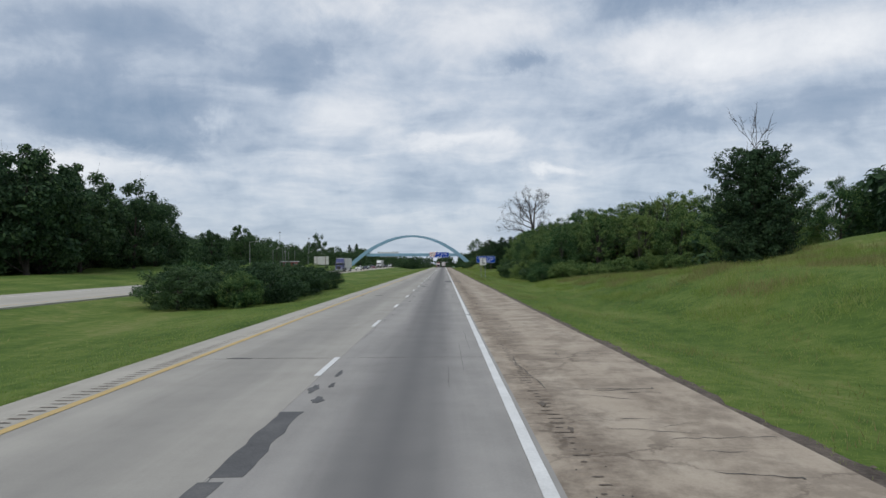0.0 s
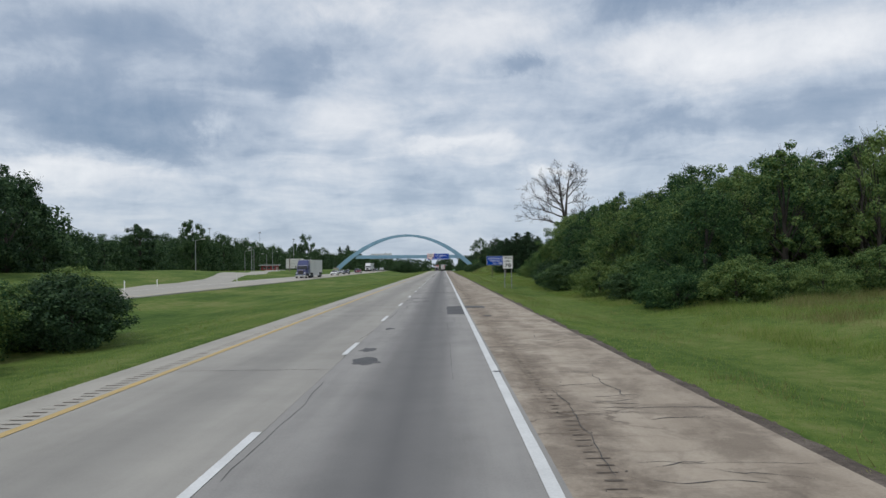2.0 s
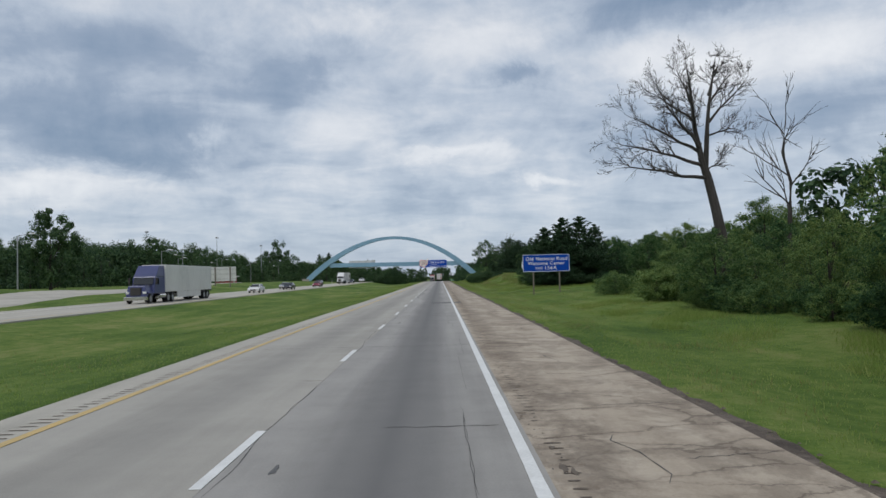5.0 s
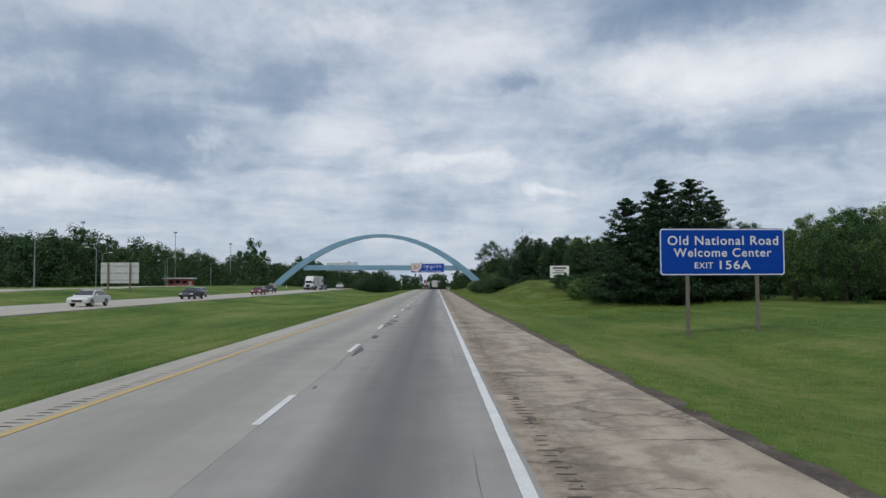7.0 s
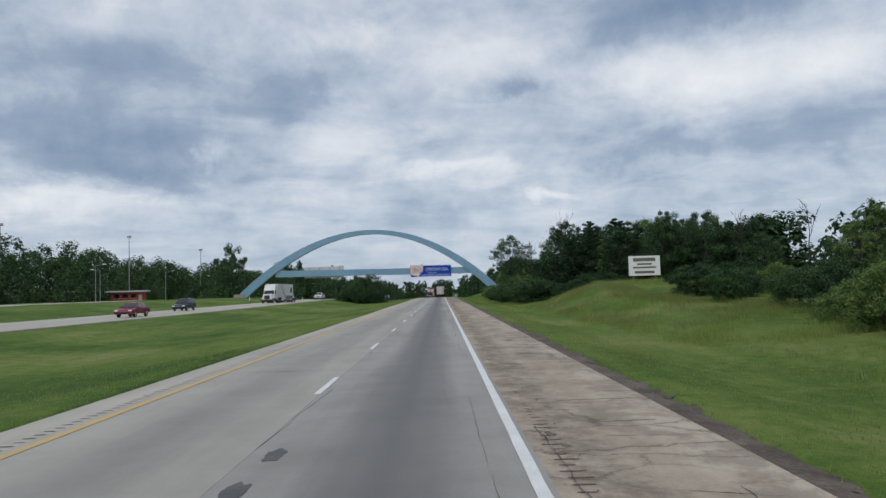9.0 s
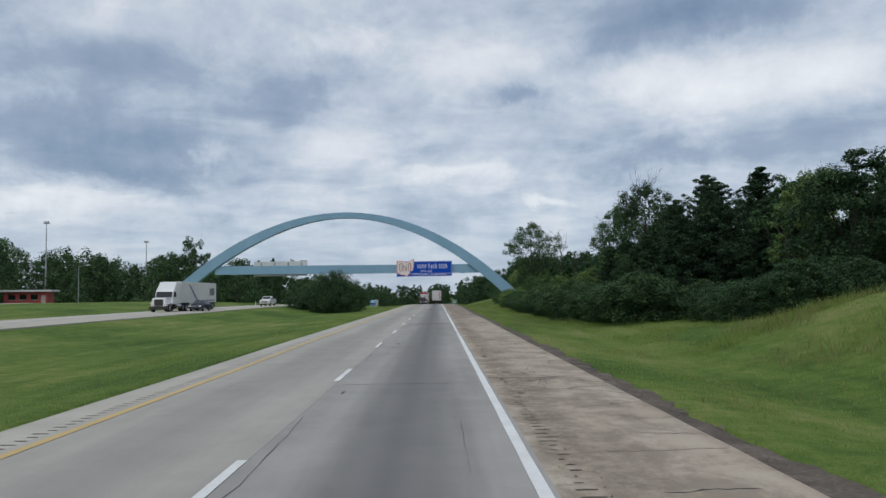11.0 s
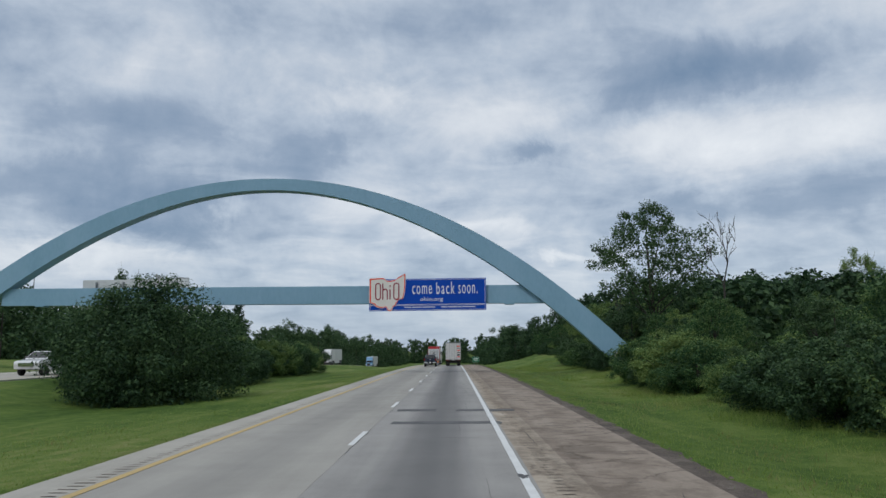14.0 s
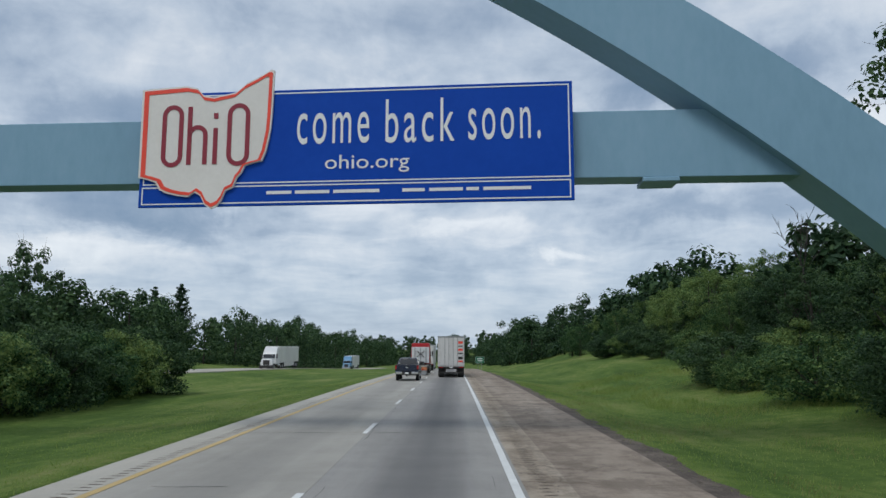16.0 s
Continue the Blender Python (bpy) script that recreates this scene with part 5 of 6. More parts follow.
woods("far_woods", 1050, 1200, -70.0, 70.0, 17.0, 24.0, 70, 26, "woods closing the distance", 0.5, 60)

for x, y, h in ((-86.0, 665.0, 25.0), (-80.0, 669.0, 26.5)):
    plant(PINES[0], x, y, h / 12.0, wide=0.75)
cedar = pine(120, 8.2, 6.8, -0.1, 22, "dense dark green cedar on the grassy bank", 2.2, 420, "cedar_tree", True)
plant(cedar, 21.3, 52.0, 0.94)
plant(great_dead_tree(131), 26.9, 211.5, 0.92, 0, z=0.0)
d2 = dead_tree(137, 16.0, 7, 2, 0.5, 0.45, 0.22, "broken bare dead snag")
plant(d2, 25.9, 197.5, 1.0, 40, z=0.0)
d3 = dead_tree(141, 13.0, 11, 2, 0.5, 0.30, 0.16, "bare dead tree with upright twigs", 1.2)
plant(d3, 23.3, 56.0, 0.85, 10)
tall = broadleaf(151, 18.5, 13.4, 5.6, 220, 84, 0.140, open_crown=0.27, label="tall green tree with an open branching crown", material=LEAF_SHADED)
plant(tall, 20.9, 480.5, 0.93, 0, wide=0.98)

# ---- vehicles ----
NAVY = mat("navy_car_paint", [(0.006, 0.012, 0.030), (0.010, 0.018, 0.042)], rough=0.18, spec=0.7, scale=0.5)
WHITE_CAR = mat("white_car_paint", [(0.62, 0.62, 0.62), (0.72, 0.72, 0.72)], rough=0.25, spec=0.6, scale=0.4)
RED_CAR = mat("dark_red_car_paint", [(0.16, 0.010, 0.035), (0.22, 0.016, 0.05)], rough=0.25, spec=0.6, scale=0.4)
RED_CAB = mat("red_truck_paint", [(0.36, 0.010, 0.015), (0.46, 0.018, 0.02)], rough=0.3, spec=0.6, scale=0.4)
GREY_CAR = mat("dark_grey_car_paint", [(0.035, 0.04, 0.055), (0.055, 0.06, 0.08)], rough=0.22, metal=0.3, scale=0.4)
SILVER_CAR = mat("silver_car_paint", [(0.33, 0.34, 0.35), (0.42, 0.43, 0.44)], rough=0.25, metal=0.4, scale=0.4)
BLUE_CAB = mat("blue_truck_paint", [(0.03, 0.04, 0.12), (0.05, 0.06, 0.17)], rough=0.3, spec=0.6, scale=0.4)
SKY_CAB = mat("light_blue_truck_paint", [(0.10, 0.25, 0.42), (0.14, 0.31, 0.50)], rough=0.3, spec=0.6, scale=0.4)
TRAILER_W = mat("white_trailer_skin", [(0.50, 0.49, 0.47), (0.62, 0.61, 0.59), (0.70, 0.69, 0.67)], rough=0.45, scale=0.5, fine=9, stretch=(1, 1, 0.3))
CHROME = mat("chrome", [(0.6, 0.6, 0.6), (0.72, 0.72, 0.72)], rough=0.12, metal=1.0, scale=1.0)
RUBBER = mat("tyre_rubber", [(0.012, 0.012, 0.012), (0.028, 0.027, 0.026)], rough=0.85, scale=3)
GLASS_D = mat("dark_window_glass", [(0.008, 0.010, 0.012), (0.014, 0.016, 0.018)], rough=0.06, spec=0.8)
FRAME_D = mat("dark_chassis_steel", [(0.018, 0.018, 0.018), (0.05, 0.045, 0.04)], rough=0.7, scale=2)
LAMP_R = mat("red_tail_lens", [(0.30, 0.008, 0.008), (0.42, 0.015, 0.012)], rough=0.15, spec=0.7)
LAMP_W = mat("clear_lamp_lens", [(0.65, 0.65, 0.62), (0.8, 0.8, 0.78)], rough=0.1, spec=0.8)
ORANGE = mat("orange_reflector", [(0.50, 0.16, 0.06), (0.6, 0.22, 0.09)], rough=0.4)
WOOD = mat("worn_deck_planks", [(0.14, 0.11, 0.08), (0.26, 0.22, 0.17)], rough=0.9, scale=1.0, fine=12, stretch=(4, 0.3, 1))


def arc_pts(cy, cz, r, a0, a1, n=8):
    return [(cy + r * math.cos(radians(a0 + (a1 - a0) * i / n)), cz + r * math.sin(radians(a0 + (a1 - a0) * i / n))) for i in range(n + 1)]


def wheel(parent, x, y, r, w, dual=False):
    bm = cyl_bm((-w / 2, 0, 0), (w / 2, 0, 0), r, seg=20)
    bmesh.ops.bevel(bm, geom=[e for e in bm.edges if len(e.link_faces) == 2 and abs(e.verts[0].co.x - e.verts[1].co.x) < 1e-5], offset=0.03, segments=2, affect="EDGES")
    ob = part("wheel", bm, RUBBER, parent)
    ob.location = (x, y, r)
    s = 1 if x > 0 else -1
    rim = join_bm(cyl_bm((s * w * 0.5, 0, 0), (s * (w * 0.5 + 0.012), 0, 0), r * 0.62, r * 0.56, seg=16), cyl_bm((s * (w * 0.5 + 0.012), 0, 0), (s * (w * 0.5 + 0.04), 0, 0), r * 0.2, seg=10))
    part("rim", rim, CHROME if not dual else GALV, ob)
    return ob


def frustum(x0, x1, y0, y1, z0, X0, X1, Y0_, Y1_, z1, bevel=0.04):
    """A box whose top rectangle differs from its bottom one."""
    bm = bmesh.new()
    lo = [bm.verts.new(p) for p in ((x0, y0, z0), (x1, y0, z0), (x1, y1, z0), (x0, y1, z0))]
    hi = [bm.verts.new(p) for p in ((X0, Y0_, z1), (X1, Y0_, z1), (X1, Y1_, z1), (X0, Y1_, z1))]
    bm.faces.new(lo[::-1])
    bm.faces.new(hi)
    for i in range(4):
        j = (i + 1) % 4
        bm.faces.new((lo[i], lo[j], hi[j], hi[i]))
    if bevel:
        bmesh.ops.bevel(bm, geom=bm.edges[:], offset=bevel, segments=2, affect="EDGES", profile=0.6)
    return bm


def pane(corners, lift=0.006):
    """A thin glass plate on four corners, raised along its normal."""
    c = [Vector(p) for p in corners]
    n = (c[1] - c[0]).cross(c[3] - c[0]).normalized()
    bm = bmesh.new()
    lo = [bm.verts.new(p - n * 0.01) for p in c]
    hi = [bm.verts.new(p + n * lift) for p in c]
    bm.faces.new(hi)
    for i in range(4):
        j = (i + 1) % 4
        bm.faces.new((lo[i], lo[j], hi[j], hi[i]))
    return bm


def pickup(at, paint, label, rz=0.0, tonneau=False):
    v = thing("pickup_truck", at, label, "pickup truck", rz=rz)
    W = 0.99
    side = [(0.02, 0.62)] + arc_pts(1.30, 0.55, 0.47, 188, -8, 10)[0:] + [(2.0, 0.46), (4.15, 0.46)] + arc_pts(4.90, 0.55, 0.47, 188, -8, 10) + [(5.80, 0.52), (5.86, 1.00), (5.70, 1.16), (4.35, 1.26), (4.30, 1.32), (0.0, 1.34)]
    part("body", prism_bm(side, "x", -W, W, 0.035), paint, v)
    part("cab", frustum(-0.95, 0.95, 1.88, 4.52, 1.28, -0.74, 0.74, 2.22, 3.55, 1.93, 0.07), paint, v)
    part("rear_window", pane([(-0.80, 1.93, 1.40), (0.80, 1.93, 1.40), (0.66, 2.15, 1.82), (-0.66, 2.15, 1.82)], 0.012), GLASS_D, v)
    part("windshield", pane([(0.82, 4.36, 1.38), (-0.82, 4.36, 1.38), (-0.66, 3.68, 1.84), (0.66, 3.68, 1.84)], 0.03), GLASS_D, v)
    for s in (-1, 1):
        for a, b, c, d in ((2.10, 3.02, 2.98, 2.36), (3.10, 4.22, 3.56, 3.06)):
            q = [(s * 0.925, a, 1.38), (s * 0.925, b, 1.38), (s * 0.785, c, 1.83), (s * 0.785, d, 1.83)]
            part("side_window", pane(q if s > 0 else q[::-1], 0.012), GLASS_D, v)
        part("tail_light", box_bm(s * W - 0.13 if s > 0 else -W - 0.012, s * W + 0.012 if s > 0 else -W + 0.13, -0.02, 0.16, 0.98, 1.30, 0.02), LAMP_R, v, "red tail light")
        part("headlight", box_bm(s * 0.80 - 0.16, s * 0.80 + 0.16, 5.74, 5.88, 0.80, 1.02, 0.03), LAMP_W, v)
        m = part("mirror", box_bm(s * 1.06 - 0.11, s * 1.06 + 0.11, 4.02, 4.14, 1.30, 1.52, 0.03), FRAME_D, v)
        part("bumper_end", box_bm(s * 0.68 - 0.30, s * 0.68 + 0.30, -0.17, 0.02, 0.58, 0.78, 0.03), CHROME, v, "chrome bumper end")
        part("running_board", box_bm(s * 0.98 - 0.08, s * 0.98 + 0.08, 2.0, 4.1, 0.38, 0.44, 0.02), CHROME, v)
        for y in (1.30, 4.90):
            wheel(v, s * 0.86, y, 0.41, 0.27)
    tg = part("tailgate", box_bm(-0.83, 0.83, -0.03, 0.02, 0.82, 1.35, 0.02), paint, v)
    part("badge", box_bm(-0.11, 0.11, -0.045, -0.031, 1.10, 1.19, 0.004), GALV, tg)
    part("handle", box_bm(-0.13, 0.13, -0.05, -0.031, 1.24, 1.30, 0.01), FRAME_D, tg)
    if tonneau:
        part("bed_cover", box_bm(-0.90, 0.90, 0.03, 1.85, 1.335, 1.375, 0.015), RUBBER, v, "black bed cover")
    step = part("rear_bumper", box_bm(-0.42, 0.42, -0.15, 0.02, 0.55, 0.72, 0.02), FRAME_D, v)
    part("number_plate", box_bm(-0.155, 0.155, -0.165, -0.155, 0.60, 0.74), SIGN_WHITE, step)
    part("hitch", box_bm(-0.05, 0.05, -0.26, 0.05, 0.40, 0.50, 0.01), FRAME_D, v)
    part("grille", box_bm(-0.62, 0.62, 5.80, 5.89, 0.70, 1.02, 0.02), CHROME, v)
    return v


def car(at, paint, label, rz=0.0, suv=False):
    v = thing("car", at, label, "car", "oncoming cars", rz=rz)
    h = 1.72 if suv else 1.46
    W = 0.91
    belt = 1.02 if suv else 0.92
    side = [(0.03, 0.50)] + arc_pts(0.95, 0.34, 0.37, 180, 0, 8) + arc_pts(3.70, 0.34, 0.37, 180, 0, 8) + [(4.60, 0.32), (4.66, 0.62), (4.45, 0.80), (3.40, belt), (0.35, belt + 0.02), (0.02, belt - 0.12)]
    part("body", prism_bm(side, "x", -W, W, 0.05), paint, v)
    ry = 0.45 if suv else 0.95
    part("cabin", frustum(-0.84, 0.84, 0.30 if suv else 0.55, 3.55, belt - 0.02, -0.62, 0.62, ry + 0.15, 2.55, h, 0.07), paint, v)
    part("windshield", pane([(0.76, 3.40, belt + 0.08), (-0.76, 3.40, belt + 0.08), (-0.58, 2.66, h - 0.08), (0.58, 2.66, h - 0.08)], 0.03), GLASS_D, v)
    part("rear_window", pane([(-0.74, (0.34 if suv else 0.64), belt + 0.08), (0.74, (0.34 if suv else 0.64), belt + 0.08), (0.58, ry + 0.05, h - 0.08), (-0.58, ry + 0.05, h - 0.08)], 0.03), GLASS_D, v)
    for s in (-1, 1):
        for a, b, c, d in ((0.75, 1.85, 1.85, ry + 0.35), (1.95, 3.15, 2.50, 1.95)):
            q = [(s * 0.825, a, belt + 0.06), (s * 0.825, b, belt + 0.06), (s * 0.665, c, h - 0.09), (s * 0.665, d, h - 0.09)]
            part("side_window", pane(q if s > 0 else q[::-1], 0.014), GLASS_D, v)
        part("headlight", box_bm(s * 0.68 - 0.18, s * 0.68 + 0.18, 4.50, 4.64, 0.60, 0.74, 0.03), LAMP_W, v)
        part("tail_light", box_bm(s * 0.72 - 0.15, s * 0.72 + 0.15, 0.0, 0.1, 0.72, 0.86, 0.02), LAMP_R, v)
        part("mirror", box_bm(s * 0.98 - 0.08, s * 0.98 + 0.08, 2.95, 3.07, belt, belt + 0.13, 0.02), paint, v)
        for y in (0.95, 3.70):
            wheel(v, s * 0.80, y, 0.33, 0.21)
    part("grille", box_bm(-0.45, 0.45, 4.58, 4.675, 0.42, 0.60, 0.02), FRAME_D, v)
    return v


def tractor(v, y, paint, sleeper=True, roof=3.95):
    """A long-nosed tractor whose rear wheels stand at y; it points to +y."""
    part("chassis", box_bm(-0.42, 0.42, y - 0.9, y + 6.3, 0.72, 1.0, 0.02), FRAME_D, v)
    c0, c1 = y + 1.5, y + 4.6
    part("cab", frustum(-1.22, 1.22, c0, c1, 1.0, -1.18, 1.18, c0, c1 - 0.45, 2.75, 0.08), paint, v)
    part("sleeper_roof", frustum(-1.20, 1.20, c0, c1 - 0.5, 2.72, -1.12, 1.12, c0, c1 - 1.7, roof, 0.10), paint, v)
    part("hood", frustum(-1.05, 1.05, c1 - 0.2, y + 6.35, 0.75, -0.86, 0.86, c1 - 0.2, y + 6.15, 1.85, 0.10), paint, v)
    part("windshield", pane([(1.05, c1 - 0.16, 1.95), (-1.05, c1 - 0.16, 1.95), (-1.02, c1 - 0.40, 2.66), (1.02, c1 - 0.40, 2.66)], 0.05), GLASS_D, v)
    part("grille", box_bm(-0.55, 0.55, y + 6.22, y + 6.40, 0.85, 1.65, 0.03), FRAME_D, v, "dark grille")
    part("front_bumper", box_bm(-1.2, 1.2, y + 6.15, y + 6.5, 0.35, 0.72, 0.05), CHROME if paint != WHITE_CAR else FRAME_D, v)
    for s in (-1, 1):
        q = [(s * 1.215, c1 - 1.3, 1.95), (s * 1.215, c1 - 0.35, 1.95), (s * 1.19, c1 - 0.52, 2.62), (s * 1.19, c1 - 1.3, 2.62)]
        part("side_window", pane(q if s > 0 else q[::-1], 0.02), GLASS_D, v)
        part("headlight", box_bm(s * 0.86 - 0.16, s * 0.86 + 0.16, y + 6.12, y + 6.36, 1.0, 1.24, 0.04), LAMP_W, v)
        part("mirror", box_bm(s * 1.42 - 0.10, s * 1.42 + 0.10, c1 - 0.2, c1 - 0.06, 1.95, 2.65, 0.03), FRAME_D, v)
        part("fuel_tank", cyl_bm((s * 0.95, c0 - 0.2, 0.72), (s * 0.95, c0 + 1.5, 0.72), 0.30, seg=14), CHROME, v)
        part("fender", box_bm(s * 1.05 - 0.17, s * 1.05 + 0.17, y + 4.75, y + 6.1, 1.02, 1.2, 0.06), paint, v)
        wheel(v, s * 1.02, y + 5.4, 0.5, 0.30, True)
        for yy in (y - 0.65, y + 0.65):
            wheel(v, s * 0.96, yy, 0.5, 0.56, True)


def box_trailer(v, y0, length, skin, stripe=False, decals=True, rear_detail=True):
    """A box trailer from its rear at y0."""
    part("box", box_bm(-1.30, 1.30, y0 + 0.03, y0 + length, 1.12, 4.05, 0.03), skin, v)
    part("underframe", box_bm(-0.5, 0.5, y0 + 0.3, y0 + length - 0.4, 0.86, 1.12, 0.02), FRAME_D, v)
    for s in (-1, 1):
        for yy in (y0 + 1.6, y0 + 2.85):
            wheel(v, s * 0.97, yy, 0.5, 0.56, True)
        part("landing_leg", box_bm(s * 0.8 - 0.06, s * 0.8 + 0.06, y0 + length - 3.2, y0 + length - 3.05, 0.25, 1.12, 0.01), FRAME_D, v)
        part("side_skirt", box_bm(s * 1.24 - 0.02, s * 1.24 + 0.02, y0 + 4.2, y0 + length - 3.6, 0.42, 1.11, 0.005), skin, v)
        if stripe:
            part("stripe", box_bm(s * 1.302 - 0.006, s * 1.302 + 0.006, y0 + 0.8, y0 + length - 6.6, 1.35, 1.50), BLUE_CAB, v, "blue stripe")
            for k in range(6):
                part("lettering_bar", box_bm(s * 1.302 - 0.006, s * 1.302 + 0.006, y0 + 1.0 + 0.42 * k, y0 + 1.28 + 0.42 * k, 2.15, 3.25), GREY_CAR, v, "dark block of unreadable lettering")
            bm = prism_bm([(y0 + length - 3.6, 3.7), (y0 + length - 3.1, 3.7), (y0 + length - 6.6, 1.36), (y0 + length - 7.1, 1.51)], "x", s * 1.302 - 0.006, s * 1.302 + 0.006)
            part("stripe", bm, BLUE_CAB, v, "slanting blue stripe")
    if rear_detail:
        for s in (-1, 1):
            door = part("rear_door", box_bm(min(s * 0.02, s * 1.22), max(s * 0.02, s * 1.22), y0 - 0.01, y0 + 0.028, 1.25, 3.92, 0.01), skin, v)
            for x in (0.22, 0.62):
                part("lock_rod", cyl_bm((s * x, y0 - 0.035, 1.2), (s * x, y0 - 0.035, 3.95), 0.018, seg=8), GALV, door)
            for z in (1.5, 2.2, 2.9, 3.6):
                part("hinge", box_bm(s * 1.17 - 0.07, s * 1.17 + 0.07, y0 - 0.03, y0 - 0.011, z - 0.03, z + 0.03), GALV, door)
            if decals and s > 0:
                for z, h, mm in ((3.45, 0.22, SIGN_RED), (3.10, 0.10, FRAME_D), (2.75, 0.20, SIGN_RED), (2.38, 0.12, FRAME_D), (1.95, 0.26, FRAME_D), (1.62, 0.16, SIGN_RED)):
                    part("decal", box_bm(0.70, 1.14, y0 - 0.02, y0 - 0.011, z - h / 2, z + h / 2), mm, door, "small coloured sticker")
            part("tail_light", box_bm(s * 1.0 - 0.18, s * 1.0 + 0.18, y0 - 0.02, y0 + 0.05, 1.0, 1.10, 0.01), LAMP_R, v)
            part("mud_flap", box_bm(s * 0.97 - 0.30, s * 0.97 + 0.30, y0 + 0.85, y0 + 0.87, 0.22, 0.95), RUBBER, v)
            part("bumper_leg", box_bm(s * 0.55 - 0.05, s * 0.55 + 0.05, y0 + 0.05, y0 + 0.15, 0.55, 1.0), FRAME_D, v)
        part("rear_sill", box_bm(-1.30, 1.30, y0 - 0.015, y0 + 0.1, 0.98, 1.12, 0.01), FRAME_D, v)
        part("rear_guard", box_bm(-1.15, 1.15, y0 + 0.02, y0 + 0.12, 0.48, 0.60, 0.01), FRAME_D, v)
        part("header", box_bm(-1.31, 1.31, y0 - 0.012, y0 + 0.05, 3.93, 4.07, 0.01), GALV, v)
        part("number_plate", box_bm(-0.16, 0.16, y0 - 0.02, y0 - 0.016, 0.99, 1.10), SIGN_WHITE, v)


def semi(at, cab, label, rz=0.0, stripe=False, decals=False, length=16.0, skin=None):
    v = thing("semi_truck", at, label, "truck", rz=rz)
    box_trailer(v, 0.0, length, skin or TRAILER_W, stripe, decals)
    tractor(v, length - 1.6, cab)
    return v


def lowboy(at):
    v = thing("lowboy_truck", at, "red and white tractor pulling an empty low flatbed trailer", "truck")
    part("deck", box_bm(-1.28, 1.28, 0.05, 9.2, 0.70, 0.92, 0.02), FRAME_D, v)
    for i in range(10):
        part("plank", box_bm(-1.24 + 0.248 * i, -1.24 + 0.248 * i + 0.238, 0.1, 9.1, 0.92, 0.965), WOOD, v)
    part("gooseneck", prism_bm([(9.0, 0.72), (10.2, 1.05), (13.2, 1.05), (13.2, 1.35), (9.9, 1.35), (8.8, 0.95)], "x", -0.5, 0.5, 0.02), FRAME_D, v)
    for s in (-1, 1):
        part("end_board", box_bm(s * 0.86 - 0.42, s * 0.86 + 0.42, 0.0, 0.05, 0.62, 0.95, 0.01), ORANGE, v, "orange and white reflective end board")
        part("tail_light", box_bm(s * 0.9 - 0.14, s * 0.9 + 0.14, -0.02, 0.0, 0.66, 0.76, 0.01), LAMP_R, v)
        part("mud_flap", box_bm(s * 0.95 - 0.28, s * 0.95 + 0.28, 0.06, 0.08, 0.15, 0.62), SILVER_CAR, v)
        for yy in (0.9, 2.0, 3.1):
            wheel(v, s * 0.93, yy, 0.42, 0.52, True)
    part("number_plate", box_bm(-0.16, 0.16, 0.03, 0.045, 0.70, 0.84), SIGN_WHITE, v)
    tractor(v, 12.4, RED_CAB, True, 3.65)
    part("cab_guard", box_bm(-1.1, 1.1, 13.55, 13.78, 1.15, 3.15, 0.03), WHITE_CAR, v, "white panel behind the cab")
    for x in (-0.7, 0.0, 0.7):
        part("guard_post", box_bm(x - 0.05, x + 0.05, 13.47, 13.55, 1.15, 3.1, 0.01), GALV, v)
    part("chain", cyl_bm((-0.5, 13.45, 1.9), (0.5, 13.45, 2.7), 0.04, seg=6), FRAME_D, v)
    part("chain", cyl_bm((0.5, 13.45, 1.9), (-0.5, 13.45, 2.7), 0.04, seg=6), FRAME_D, v)


def far_z(y):
    return crest(y) + knots(y, FAR_RISE) + 0.002


def own_z(y):
    return crest(y) + 0.002


semi((-1.35, 529.0, own_z(535)), WHITE_CAR, "white box trailer truck with small coloured stickers on its doors", decals=True)
pickup((-5.05, 519.0, own_z(521)), NAVY, "dark navy pickup truck with chrome bumper and black bed cover", tonneau=True)
lowboy((-5.3, 537.0, own_z(543)))
semi((-5.5, 571.0, own_z(577)), WHITE_CAR, "white box trailer truck following the fast lane")
LANE1, LANE2 = -3.4, -7.0
semi((far_edge(216) + LANE1 - 1.0, 216.0 + 21, far_z(226)), BLUE_CAB, "dark blue tractor with a white box trailer", 180)
car((far_edge(262) + LANE1, 262.0 + 4.6, far_z(264)), WHITE_CAR, "white saloon car on the far carriageway", 180)
car((far_edge(291) + LANE1, 291.0 + 4.6, far_z(292)), GREY_CAR, "dark grey saloon car on the far carriageway", 180)
car((far_edge(305) + LANE2, 305.0 + 4.6, far_z(306)), SILVER_CAR, "silver saloon car on the far carriageway", 180)
car((far_edge(328) + LANE1, 328.0 + 4.6, far_z(330)), RED_CAR, "dark red saloon car on the far carriageway", 180)
car((far_edge(354) + LANE2, 354.0 + 4.6, far_z(356)), GREY_CAR, "dark grey sport utility car", 180, True)
semi((far_edge(409) + LANE2, 409.0 + 21, far_z(420)), WHITE_CAR, "white truck with blue stripes on its trailer", 180, stripe=True)
car((far_edge(413) + LANE1, 413.0 + 4.6, far_z(415)), GREY_CAR, "dark grey saloon car beside a white truck", 180)
pickup((far_edge(457) + LANE1, 457.0 + 5.9, far_z(459)), WHITE_CAR, "white pickup truck on the far carriageway", 180)
semi((far_edge(585) + LANE1, 585.0 + 21, far_z(595)), WHITE_CAR, "white box trailer truck coming over the rise", 180)
semi((far_edge(680) + LANE1, 680.0 + 21, far_z(690)), SKY_CAB, "light blue tractor with a white trailer", 180)


# ---- wear on the road ----


